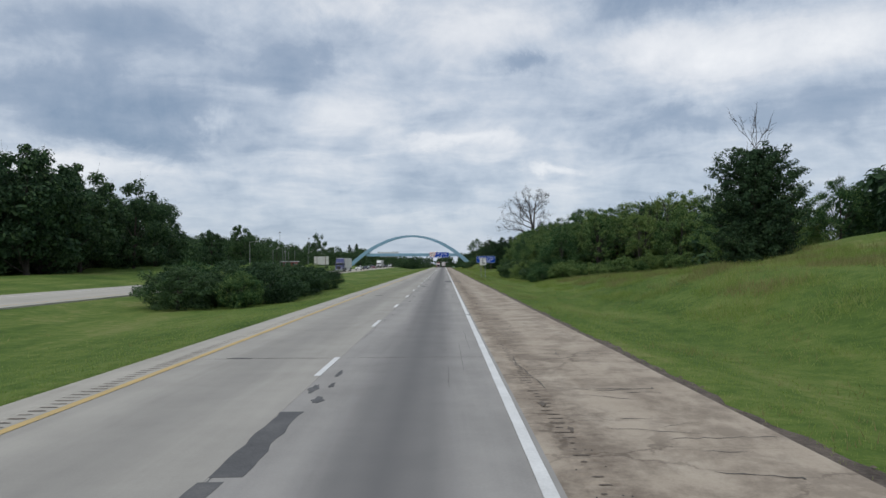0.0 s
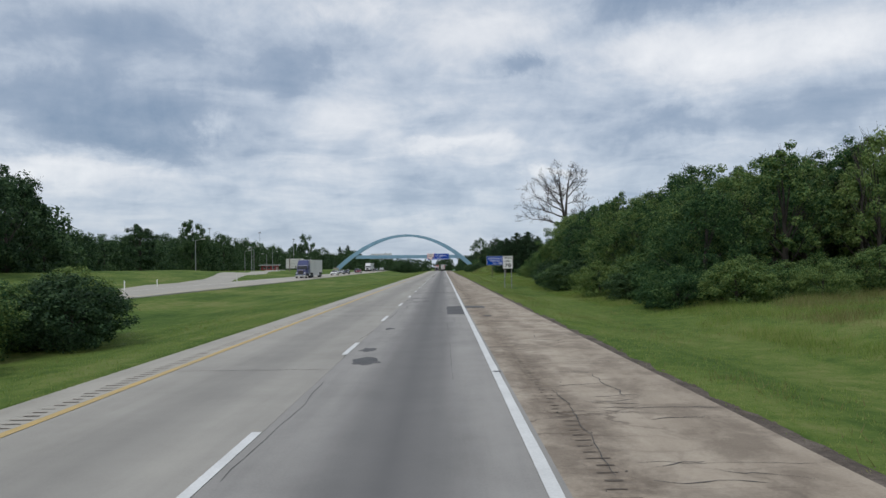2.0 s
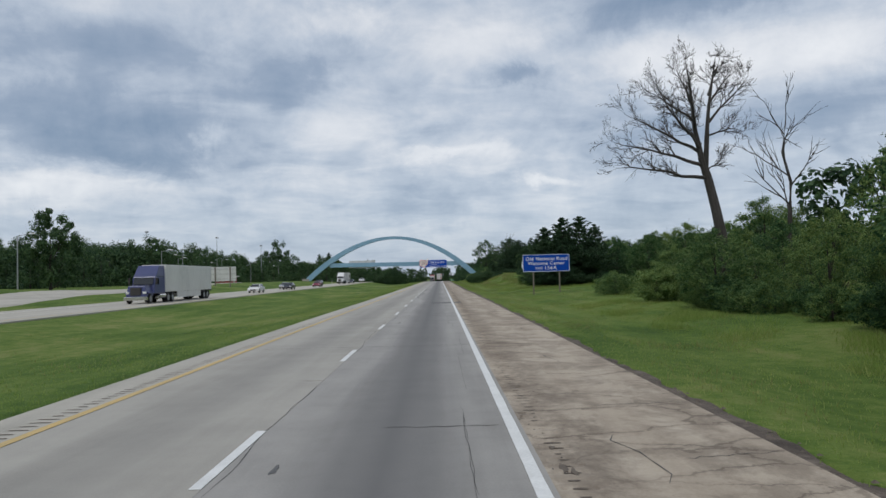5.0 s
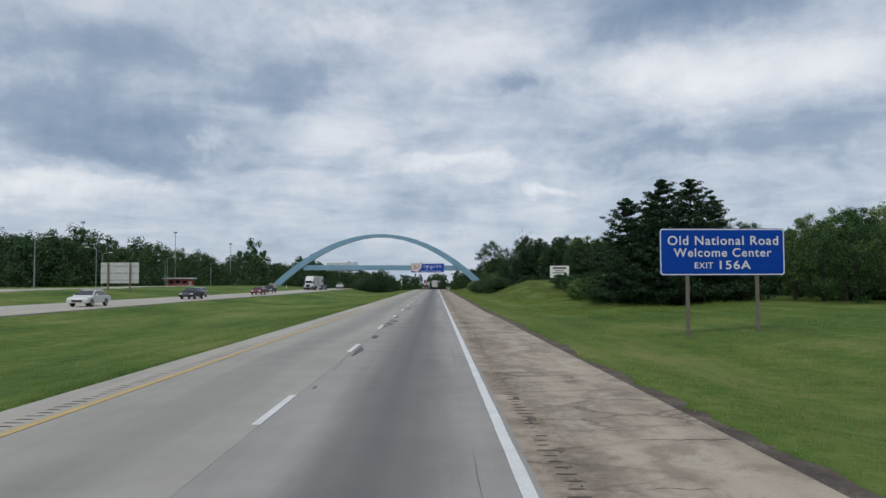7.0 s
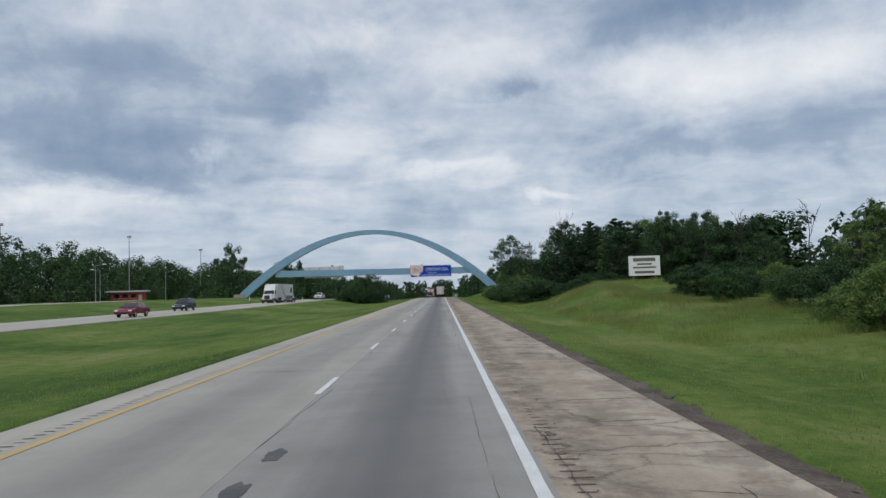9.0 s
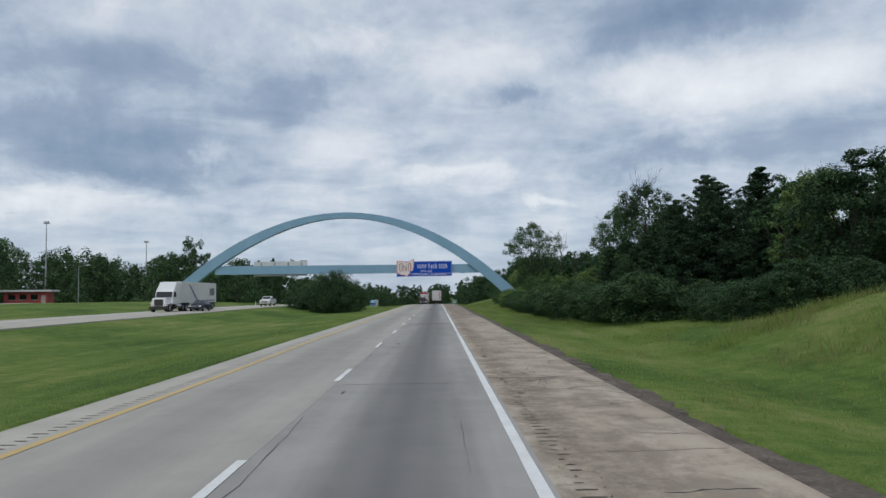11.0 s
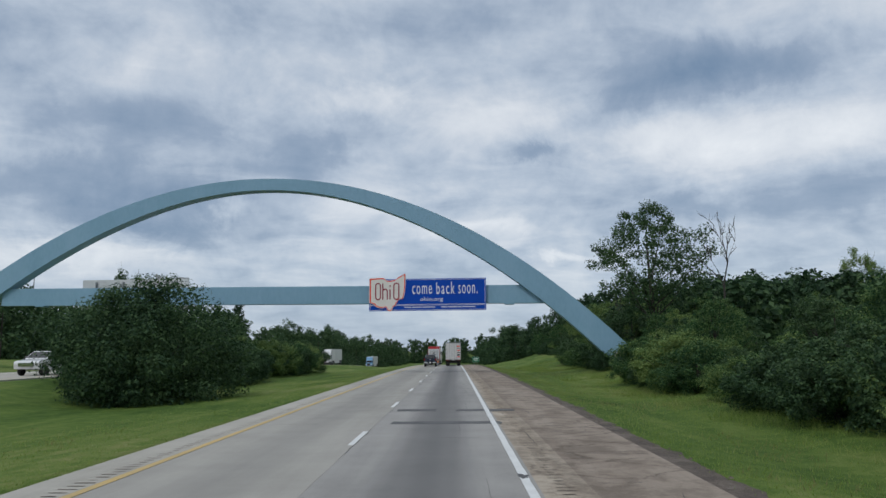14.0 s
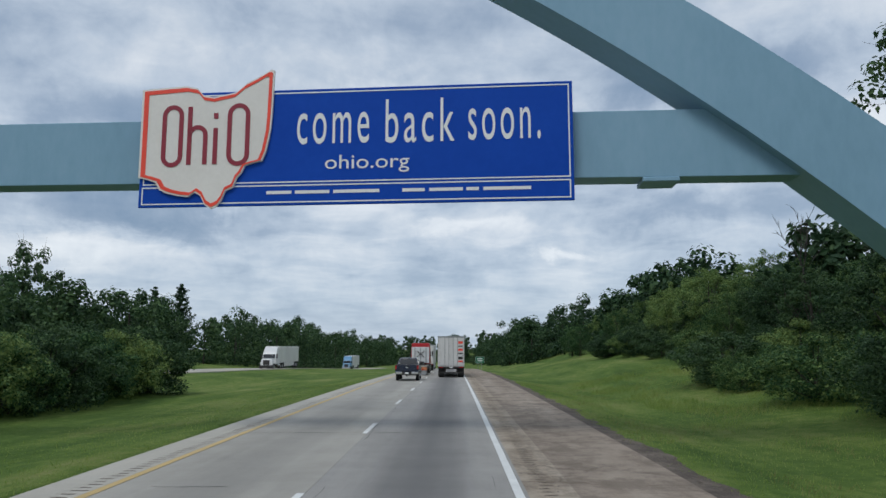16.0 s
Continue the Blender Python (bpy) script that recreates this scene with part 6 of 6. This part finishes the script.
def ragged(x0, x1, y0, y1, seed, jitter=0.06, step=0.35):
    """A rough-edged rectangle as a ring of points."""
    rng = random.Random(seed)
    pts = []

    def run(a, b):
        n = max(1, int(math.dist(a, b) / step))
        for i in range(n):
            t = i / n
            pts.append((a[0] + (b[0] - a[0]) * t + rng.uniform(-jitter, jitter), a[1] + (b[1] - a[1]) * t + rng.uniform(-jitter, jitter)))
    c = [(x0, y0), (x1, y0), (x1, y1), (x0, y1)]
    for i in range(4):
        run(c[i], c[(i + 1) % 4])
    return pts


def blot(cx, cy, rx, ry, seed):
    n = 40
    ring = []
    for i in range(n):
        a = 6.2832 * i / n
        k = 0.80 + 0.55 * noise.noise((1.6 * math.cos(a) + seed * 3.7, 1.6 * math.sin(a), 0.3)) + 0.13 * noise.noise((6 * math.cos(a), 6 * math.sin(a) + seed * 2.1, 5.0))
        ring.append((cx + rx * math.cos(a) * k, cy + ry * math.sin(a) * k))
    return ring


def patch(ring, material, parent, name, label, z=0.0045):
    cx, cy = sum(p[0] for p in ring) / len(ring), sum(p[1] for p in ring) / len(ring)
    k = len(ring)
    zz = lambda x, y: crest(y) + z - (0.010 if x > 1.1 else 0.0)
    verts = [(x, y, zz(x, y)) for x, y in ring] + [(x, y, zz(x, y) - 0.02) for x, y in ring] + [(cx, cy, zz(cx, cy))]
    faces = [(i, (i + 1) % k, 2 * k) for i in range(k)] + [(i, k + i, k + (i + 1) % k, (i + 1) % k) for i in range(k)]
    return part(name, data_mesh(name, verts, faces, material), material, parent, label)


TARRY = "dark asphalt repair patch"
for i, (x0, x1, y0, y1, jit) in enumerate([(-0.92, 0.06, 91.9, 99.0, 0.04), (0.06, 1.15, 97.3, 99.1, 0.12), (-1.8, 0.7, 203.2, 205.0, 0.05), (-3.25, 0.1, 368.8, 369.6, 0.05), (0.1, 0.95, 368.9, 369.5, 0.10),
                                           (-3.2, 0.25, 422.4, 423.2, 0.05), (-3.4, -1.9, 427.3, 428.3, 0.05), (-1.1, 1.0, 427.3, 428.2, 0.10), (-3.66, -3.30, 7.6, 11.2, 0.035), (-3.72, -3.46, 5.6, 7.4, 0.03), (-3.5, 0.15, 121.2, 121.6, 0.06)]):
    patch(ragged(x0, x1, y0, y1, 40 + i, jit), ASPHALT, road if x0 < 0.05 else shoulder, "repair_patch", TARRY)
rngp = random.Random(77)
SPOTS = [(-3.55, 236.6, 0.22, 0.55), (-3.38, 237.6, 0.10, 0.25), (-3.5, 238.7, 0.28, 0.65), (-3.6, 240.0, 0.10, 0.35), (-3.45, 241.6, 0.30, 0.85), (-3.62, 243.4, 0.08, 0.4), (-3.55, 246.5, 0.18, 0.95), (-3.5, 248.6, 0.08, 0.4), (-3.25, 12.2, 0.12, 0.3), (-3.5, 13.4, 0.10, 0.6), (-3.3, 15.2, 0.07, 0.5), (-3.0, 74.5, 0.5, 0.8), (-3.2, 77.0, 0.3, 0.5), (-3.1, 84.0, 0.22, 0.4), (-2.9, 105.0, 0.4, 0.5), (-2.3, 106.0, 0.3, 0.2), (-3.3, 109.4, 0.2, 0.3), (-2.7, 110.6, 0.75, 0.35), (-3.4, 108.0, 0.18, 0.25),
         (-3.45, 222.5, 0.12, 1.6), (-3.42, 229.0, 0.16, 1.0), (-3.36, 263.0, 0.2, 0.7), (-3.30, 265.0, 0.16, 0.4), (0.9, 90.5, 0.22, 0.4), (-5.9, 54.5, 0.3, 0.2), (-7.2, 55.0, 0.2, 0.5), (-6.2, 18.0, 0.4, 0.12)]
for i in range(16):
    SPOTS.append((-3.45 + rngp.uniform(-0.1, 0.55), rngp.uniform(-5, 470), rngp.uniform(0.03, 0.09), rngp.uniform(0.08, 0.35)))
for i, (x, y, rx, ry) in enumerate(SPOTS):
    patch(blot(x, y, rx, ry, i), ASPHALT, road if x < 0.3 else shoulder, "repair_patch", TARRY, 0.0066)


rngp = random.Random(78)
for y0, y1, k in ((2, 14, 5), (104, 122, 7), (133, 152, 11), (196, 214, 6), (248, 268, 9), (328, 346, 9), (380, 400, 5)):
    for i in range(k):
        y = rngp.uniform(y0, y1)
        x = knots(y, GROOVE_LINE) + rngp.uniform(-0.06, 0.16)
        patch(blot(x, y, rngp.uniform(0.03, 0.10), rngp.uniform(0.08, 0.26), int(y * 7)), GRIME, shoulder, "broken_spot", "crumbled dark hole in the concrete", -0.0055)


# worn gaps in the edge line
for i, (x, y, rx, ry) in enumerate([(0.05, 353.0, 0.10, 0.22), (0.0, 355.6, 0.12, 0.30), (0.06, 358.4, 0.08, 0.25), (0.03, 361.0, 0.12, 0.2), (0.02, 407.0, 0.12, 0.40), (0.06, 410.0, 0.10, 0.35), (0.0, 412.6, 0.11, 0.3), (0.04, 121.4, 0.12, 0.15), (0.05, 72.4, 0.11, 0.12), (0.02, 33.0, 0.12, 0.2)]):
    patch(blot(x, y, rx, ry, 300 + i), ASPHALT, road, "worn_gap", "bare worn gap in the painted line", 0.0125)


def ribbon(verts, faces, pts, wide, rng):
    base = len(verts)
    for i, (x, y) in enumerate(pts):
        a, b = pts[max(i - 1, 0)], pts[min(i + 1, len(pts) - 1)]
        d = Vector((b[0] - a[0], b[1] - a[1])).normalized()
        w = wide * rng.uniform(0.3, 1.2) * (0.25 if i in (0, len(pts) - 1) else 1.0)
        z = crest(y) + (0.004 if x < 1.1 else -0.0075)
        verts += [(x - d.y * w, y + d.x * w, z), (x + d.y * w, y - d.x * w, z)]
    for i in range(len(pts) - 1):
        faces.append((base + 2 * i, base + 2 * i + 1, base + 2 * i + 3, base + 2 * i + 2))


def cracks():
    rng = random.Random(5)
    verts, faces = [], []
    # the broken joint between the lanes
    y = -10.0
    while y < 520:
        n = rng.uniform(2.5, 9.0)
        pts, x = [], -3.60 + rng.uniform(-0.05, 0.10)
        k = int(n / 0.5) + 2
        for i in range(k):
            x += rng.uniform(-0.045, 0.045)
            pts.append((x, y + n * i / (k - 1)))
        ribbon(verts, faces, pts, 0.008, rng)
        y += n * rng.uniform(1.2, 2.6)
    # broken edges of the transverse joints
    for j in JOINTS:
        if -5 < j < 520:
            for a, b in ((-3.5, 0.2), (-7.3, -3.7)):
                if rng.random() < 0.40:
                    pts = [(a + (b - a) * i / 12, j + rng.uniform(-0.06, 0.06)) for i in range(13)]
                    ribbon(verts, faces, pts, 0.018, rng)
    for i in range(60):
        x, y0 = rng.choice([-0.55, -0.75, -1.0, -0.4]) + rng.uniform(-0.1, 0.1), rng.uniform(-5, 480)
        pts = [(x + 0.015 * rng.uniform(-1, 1), y0 + 0.5 * k) for k in range(rng.randint(4, 16))]
        ribbon(verts, faces, pts, 0.004, rng)
    for i in range(22):
        x0, y0 = rng.uniform(-7, -1.5), rng.uniform(0, 480)
        pts = [(x0 + 0.16 * k, y0 + rng.uniform(-0.05, 0.05)) for k in range(rng.randint(3, 12))]
        ribbon(verts, faces, pts, 0.02, rng)
    part("cracks", data_mesh("cracks", verts, faces, TAR), TAR, road, "dark cracks and broken joints")["kind"] = "stuff"
    verts, faces = [], []
    y = -6.0
    while y < 530:
        e = knots(y, SHOULDER_EDGE) - 0.05
        a, b = rng.choice([(1.1, e), (1.1, e), (1.3, 2.4), (1.9, e), (1.2, 2.0)])
        drift = rng.uniform(-0.25, 0.25)
        n = 12
        pts = [(a + (b - a) * i / n, y + drift * i / n + rng.uniform(-0.05, 0.05)) for i in range(n + 1)]
        ribbon(verts, faces, pts, rng.choice([0.006, 0.009, 0.015]), rng)
        y += rng.uniform(0.8, 4.2)
    for i in range(18):
        y0 = rng.uniform(-4, 500)
        x = knots(y0, GROOVE_LINE) + rng.uniform(-0.12, 0.22)
        pts = []
        for k in range(rng.randint(8, 24)):
            x = min(max(x + rng.uniform(-0.04, 0.04), 0.2), 0.99)
            pts.append((x, y0 + 0.25 * k))
        ribbon(verts, faces, pts, 0.008, rng)
    for i in range(46):
        x, y0 = rng.uniform(1.2, 2.6), rng.uniform(-4, 500)
        pts = []
        for k in range(rng.randint(5, 12)):
            x = min(max(x + rng.uniform(-0.12, 0.14), 1.1), 2.8)
            pts.append((x, y0 + 0.35 * k))
        ribbon(verts, faces, pts, 0.010, rng)
    for y0, y1, k in ((5, 15, 12), (62, 77, 18), (108, 122, 9), (252, 266, 8), (342, 352, 9)):
        for i in range(k):
            x, y = rng.uniform(1.05, 2.2), rng.uniform(y0, y1)
            pts, slope = [], rng.uniform(-0.35, 0.35)
            for j in range(rng.randint(5, 11)):
                pts.append((min(x, 2.8), y))
                x += rng.uniform(0.08, 0.20)
                y += slope * 0.15 + rng.uniform(-0.07, 0.07)
            ribbon(verts, faces, pts, rng.choice([0.008, 0.012, 0.018]), rng)
    part("cracks", data_mesh("cracks", verts, faces, TAR), TAR, shoulder, "dark cracks across the stained concrete")["kind"] = "stuff"
    # crumbled dirt along the grooves
    verts, faces = [], []
    for i in range(1500):
        y0 = rng.uniform(-5, 480)
        x = knots(y0, GROOVE_LINE) + 0.16 * rng.gauss(0.2, 1.0)
        if not 0.2 < x < 1.9 or noise.noise((y0 * 0.12, 4.0, 0)) < -0.12:
            continue
        r = rng.uniform(0.006, 0.022)
        z = crest(y0) - 0.012
        b = len(verts)
        verts += [(x - r, y0 - r, z), (x + r, y0 - r * 0.6, z), (x + r * 0.5, y0 + r, z), (x, y0, z + r * 0.7)]
        faces += [(b, b + 1, b + 3), (b + 1, b + 2, b + 3), (b + 2, b, b + 3)]
    part("crumbs", data_mesh("crumbs", verts, faces, TAR), TAR, shoulder, "loose dark crumbs of broken concrete")["kind"] = "stuff"


cracks()


def gravel_edges():
    """Ragged strips of brown soil and gravel between concrete and grass, with loose clods on them."""
    rng = random.Random(31)
    for sign in (1, -1):
        verts, faces, clods, clod_faces = [], [], [], []
        ys = [JOINTS[0] + 0.4 * i for i in range(int((560 - JOINTS[0]) / 0.4))]
        for y in ys:
            a = knots(y, SHOULDER_EDGE) - 0.03 if sign > 0 else -8.53 + inset(y)
            n = 0.5 + 0.5 * noise.noise((y * 0.22, 2.0 * sign, 0)) + 0.40 * noise.noise((y * 0.9, 8.0 * sign, 0)) + 0.30 * noise.noise((y * 2.6, 5.0 * sign, 0))
            wide = (0.20 + 0.44 * n) * (0.85 + 0.65 * smooth(190, 260, y)) if sign > 0 else 0.05 + 0.12 * n
            wide = max(wide, 0.05)
            for t in (0.0, 0.5, 1.0):
                x = a + sign * wide * t
                lift = (-0.03, -0.035, -0.05)[int(t * 2)] + 0.018 * noise.noise((x * 6, y * 6, 1))
                verts.append((x, y, max(crest(y) + lift, ground_z(x, y) + 0.012) if t < 1 else ground_z(x, y) + 0.01))
            if sign > 0 and rng.random() < 0.75:
                x, yy, r = a + wide * rng.uniform(0.1, 1.1), y + rng.uniform(-0.2, 0.2), rng.uniform(0.012, 0.05)
                z = max(crest(yy) - 0.035, ground_z(x, yy) + 0.01)
                b = len(clods)
                clods += [(x - r, yy - r * 0.7, z), (x + r * 1.1, yy - r * 0.6, z), (x + r * 0.7, yy + r, z), (x - r * 0.8, yy + r * 0.9, z), (x - r * 0.2, yy, z + r * 0.8), (x + r * 0.35, yy + r * 0.1, z + r * 0.6)]
                clod_faces += [(b, b + 1, b + 5, b + 4), (b + 1, b + 2, b + 5), (b + 2, b + 3, b + 4, b + 5), (b + 3, b, b + 4)]
        for j in range(len(ys) - 1):
            for c in range(2):
                q = (3 * j + c, 3 * j + c + 1, 3 * j + 4 + c, 3 * j + 3 + c)
                faces.append(q if sign > 0 else q[::-1])
        ob = new("gravel_edge", data_mesh("gravel_edge", verts, faces, GRAVEL, True))
        tagged(ob, "ragged strip of brown soil and gravel beside the concrete", "gravel", kind="stuff")
        if clods:
            ob = new("soil_clods", data_mesh("soil_clods", clods, clod_faces, GRIME))
            tagged(ob, "loose dark clods of soil beside the concrete", "soil", kind="stuff")


gravel_edges()

# ---- rest area beyond the far carriageway ----
RED_WALL = mat("red_panel_wall", [(0.22, 0.03, 0.03), (0.30, 0.045, 0.04)], rough=0.6, scale=0.5)
ROOF_W = mat("pale_metal_roof", [(0.42, 0.42, 0.42), (0.55, 0.55, 0.54)], rough=0.5, scale=0.4)


def kiosk(x, y):
    g = ground_z(x, y)
    k = thing("kiosk_building", (x, y, g), "low red building with a pale flat roof", "building", rz=12)
    part("wall", box_bm(-5.0, 5.0, -3.0, 3.0, -0.6, 3.0, 0.02), RED_WALL, k)
    part("roof", box_bm(-6.8, 6.2, -3.8, 3.8, 3.0, 3.5, 0.04), ROOF_W, k)
    for i in range(3):
        w = part("window", box_bm(-4.0 + 2.6 * i, -2.4 + 2.6 * i, -3.04, -2.98, 1.0, 2.3, 0.01), GLASS_D, k)
        part("sill", box_bm(-4.1 + 2.6 * i, -2.3 + 2.6 * i, -3.12, -3.0, 0.92, 1.0), ROOF_W, w)
    part("door", box_bm(3.6, 4.6, -3.05, -2.98, 0.0, 2.1, 0.01), CONC, k)


def lamp_post(x, y, h, turn, high=False):
    g = ground_z(x, y)
    p = thing("street_lamp" if not high else "high_mast", (x, y, g), "grey steel street lamp with a curved arm" if not high else "tall thin steel lighting mast", "street lamp", "lamps", rz=turn)
    part("pole", cyl_bm((0, 0, -0.3), (0, 0, h), 0.14 if not high else 0.3, 0.07 if not high else 0.1, 8), GALV, p)
    if high:
        part("lamp_ring", cyl_bm((0, 0, h - 0.2), (0, 0, h + 0.5), 0.9, 0.7, 12), GALV, p)
    else:
        part("arm", cyl_bm((0, 0, h - 0.1), (2.2, 0, h + 0.35), 0.05, 0.04, 6), GALV, p)
        part("lamp_head", box_bm(1.9, 2.8, -0.18, 0.18, h + 0.25, h + 0.43, 0.04), SIGN_WHITE, p, "pale lamp head")


kiosk(-106.0, 504.0)
for x, y, h, a in ((-72, 330, 9, 0), (-84, 380, 9.5, 180), (-96, 410, 9.5, 0), (-92, 450, 9.5, 0), (-100, 470, 9, 180), (-94, 505, 9.5, 0), (-88, 540, 9, 180), (-82, 560, 9, 0), (-70, 262, 9, 0)):
    lamp_post(x, y, h, a)
for x, y, h in ((-121, 540, 25), (-108, 585, 23), (-135, 480, 24)):
    lamp_post(x, y, h, 0, True)
semi((-124.0, 520.0, ground_z(-122, 512) + 0.05), WHITE_CAR, "white box truck parked in the rest area", 120)


def delineator(x, y):
    p = thing("marker_post", (x, y, ground_z(x, y)), "slim white roadside marker post", "marker post", "marker posts")
    part("blade", box_bm(-0.07, 0.07, -0.02, 0.02, -0.3, 1.25, 0.01), SIGN_WHITE, p)
    part("reflector", box_bm(-0.05, 0.05, -0.03, -0.021, 1.05, 1.18), SIGN_WHITE, p)


for x, y in ((-41.5, 150), (-42, 162), (-44, 210), (-49, 470), (-47, 500), (-52, 452)):
    delineator(x, y)


def exit_sign():
    x, y = 8.0, 715.0
    g = crest(y)
    e = thing("exit_sign", (x, y, g), "small green guide sign on a post", "road sign")
    posts(e, (-0.6, 0.6), -0.8, 2.2, GALV, 0.05)
    sign_face(e, -1.5, 1.5, 2.0, 4.2, SIGN_GREEN, 0.05, SIGN_WHITE, 0.12)
    for z in (3.5, 2.8):
        part("lettering_bar", box_bm(-0.9, 0.9, -0.025, -0.018, z - 0.14, z + 0.14), SIGN_WHITE, e)


exit_sign()

# ---- grass ----


def blades(name, label, spots, seed, h0, h1, n, material=None):
    """Tufts of narrow bent blades."""
    rng = np.random.default_rng(seed)
    x, y, keep = [], [], 0
    pts = np.array(spots)
    k = len(pts)
    p = np.repeat(pts, n, axis=0)
    m = len(p)
    p[:, :2] += rng.normal(size=(m, 2)) * 0.24
    an = rng.random(m) * 6.283
    h = h0 + (h1 - h0) * rng.random(m) ** 1.6
    w = 0.006 + 0.008 * rng.random(m)
    lean = rng.normal(size=(m, 2)) * (h * 0.45)[:, None]
    a = p + np.stack([np.cos(an) * w, np.sin(an) * w, np.full(m, -0.03)], 1)
    b = p - np.stack([np.cos(an) * w, np.sin(an) * w, np.full(m, 0.03)], 1)
    c = p + np.stack([lean[:, 0], lean[:, 1], h], 1)
    v = np.stack([a, b, c], 1).reshape(-1, 3)
    f = np.arange(3 * m).reshape(-1, 3)
    ob = new(name, data_mesh(name, v.tolist(), f.tolist(), material or BLADES))
    tagged(ob, label, "grass", kind="stuff")


def verge_spots(n, x0, x1, y0, y1, seed, clump=0.0, power=1.0):
    rng = random.Random(seed)
    out = []
    while len(out) < n:
        x = x0 + (x1 - x0) * rng.random() ** power
        y = rng.uniform(y0, y1)
        if clump and noise.noise((x * 0.35, y * 0.22, seed)) < clump - 0.5 + 0.4 * rng.random():
            continue
        out.append((x, y, ground_z(x, y)))
    return out


blades("grass", "short mown green grass on the verge", verge_spots(44000, 3.7, 10.5, -2, 520, 1, 0.0, 1.5), 1, 0.02, 0.085, 4)
blades("grass", "short mown green grass on the median", verge_spots(32000, -8.75, -15.0, 0, 520, 2, 0.0, 1.5), 2, 0.02, 0.085, 4)
blades("tall_grass", "rough tall grass and weeds on the bank", verge_spots(22000, 8.5, 26.0, 5, 520, 3, 0.42), 3, 0.05, 0.24, 5)
blades("dry_grass", "tall tan seeding grass on the bank", verge_spots(5000, 12.0, 24.0, 30, 97, 4, 0.45), 4, 0.15, 0.55, 5, DRY)
blades("dry_grass", "tall tan seeding grass on the mound", verge_spots(4500, 9.5, 22.0, 292, 350, 5, 0.42), 5, 0.12, 0.5, 5, DRY)
blades("dry_grass", "scattered tan stalks along the verge", verge_spots(9000, 4.0, 16.0, 0, 520, 6, 0.5), 6, 0.05, 0.20, 4, DRY)
blades("dry_grass", "scattered tan stalks in the median", verge_spots(2000, -11.0, -24.0, 20, 430, 7, 0.5), 7, 0.05, 0.2, 4, DRY)
blades("weeds", "knee-high rough green weeds on the bank", verge_spots(5200, 9.5, 24.0, 8, 98, 8, 0.50), 8, 0.12, 0.50, 9)
blades("weeds", "knee-high rough green weeds on the mound", verge_spots(5200, 9.0, 24.0, 255, 352, 9, 0.50), 9, 0.12, 0.50, 9)
blades("weeds", "rough green weeds under the roadside bushes", verge_spots(4200, 9.2, 13.5, 98, 200, 10, 0.45), 10, 0.08, 0.38, 9)
blades("weeds", "rough green weeds below the bushes near the arch", verge_spots(4200, 8.5, 16.0, 352, 520, 11, 0.45), 11, 0.08, 0.38, 9)
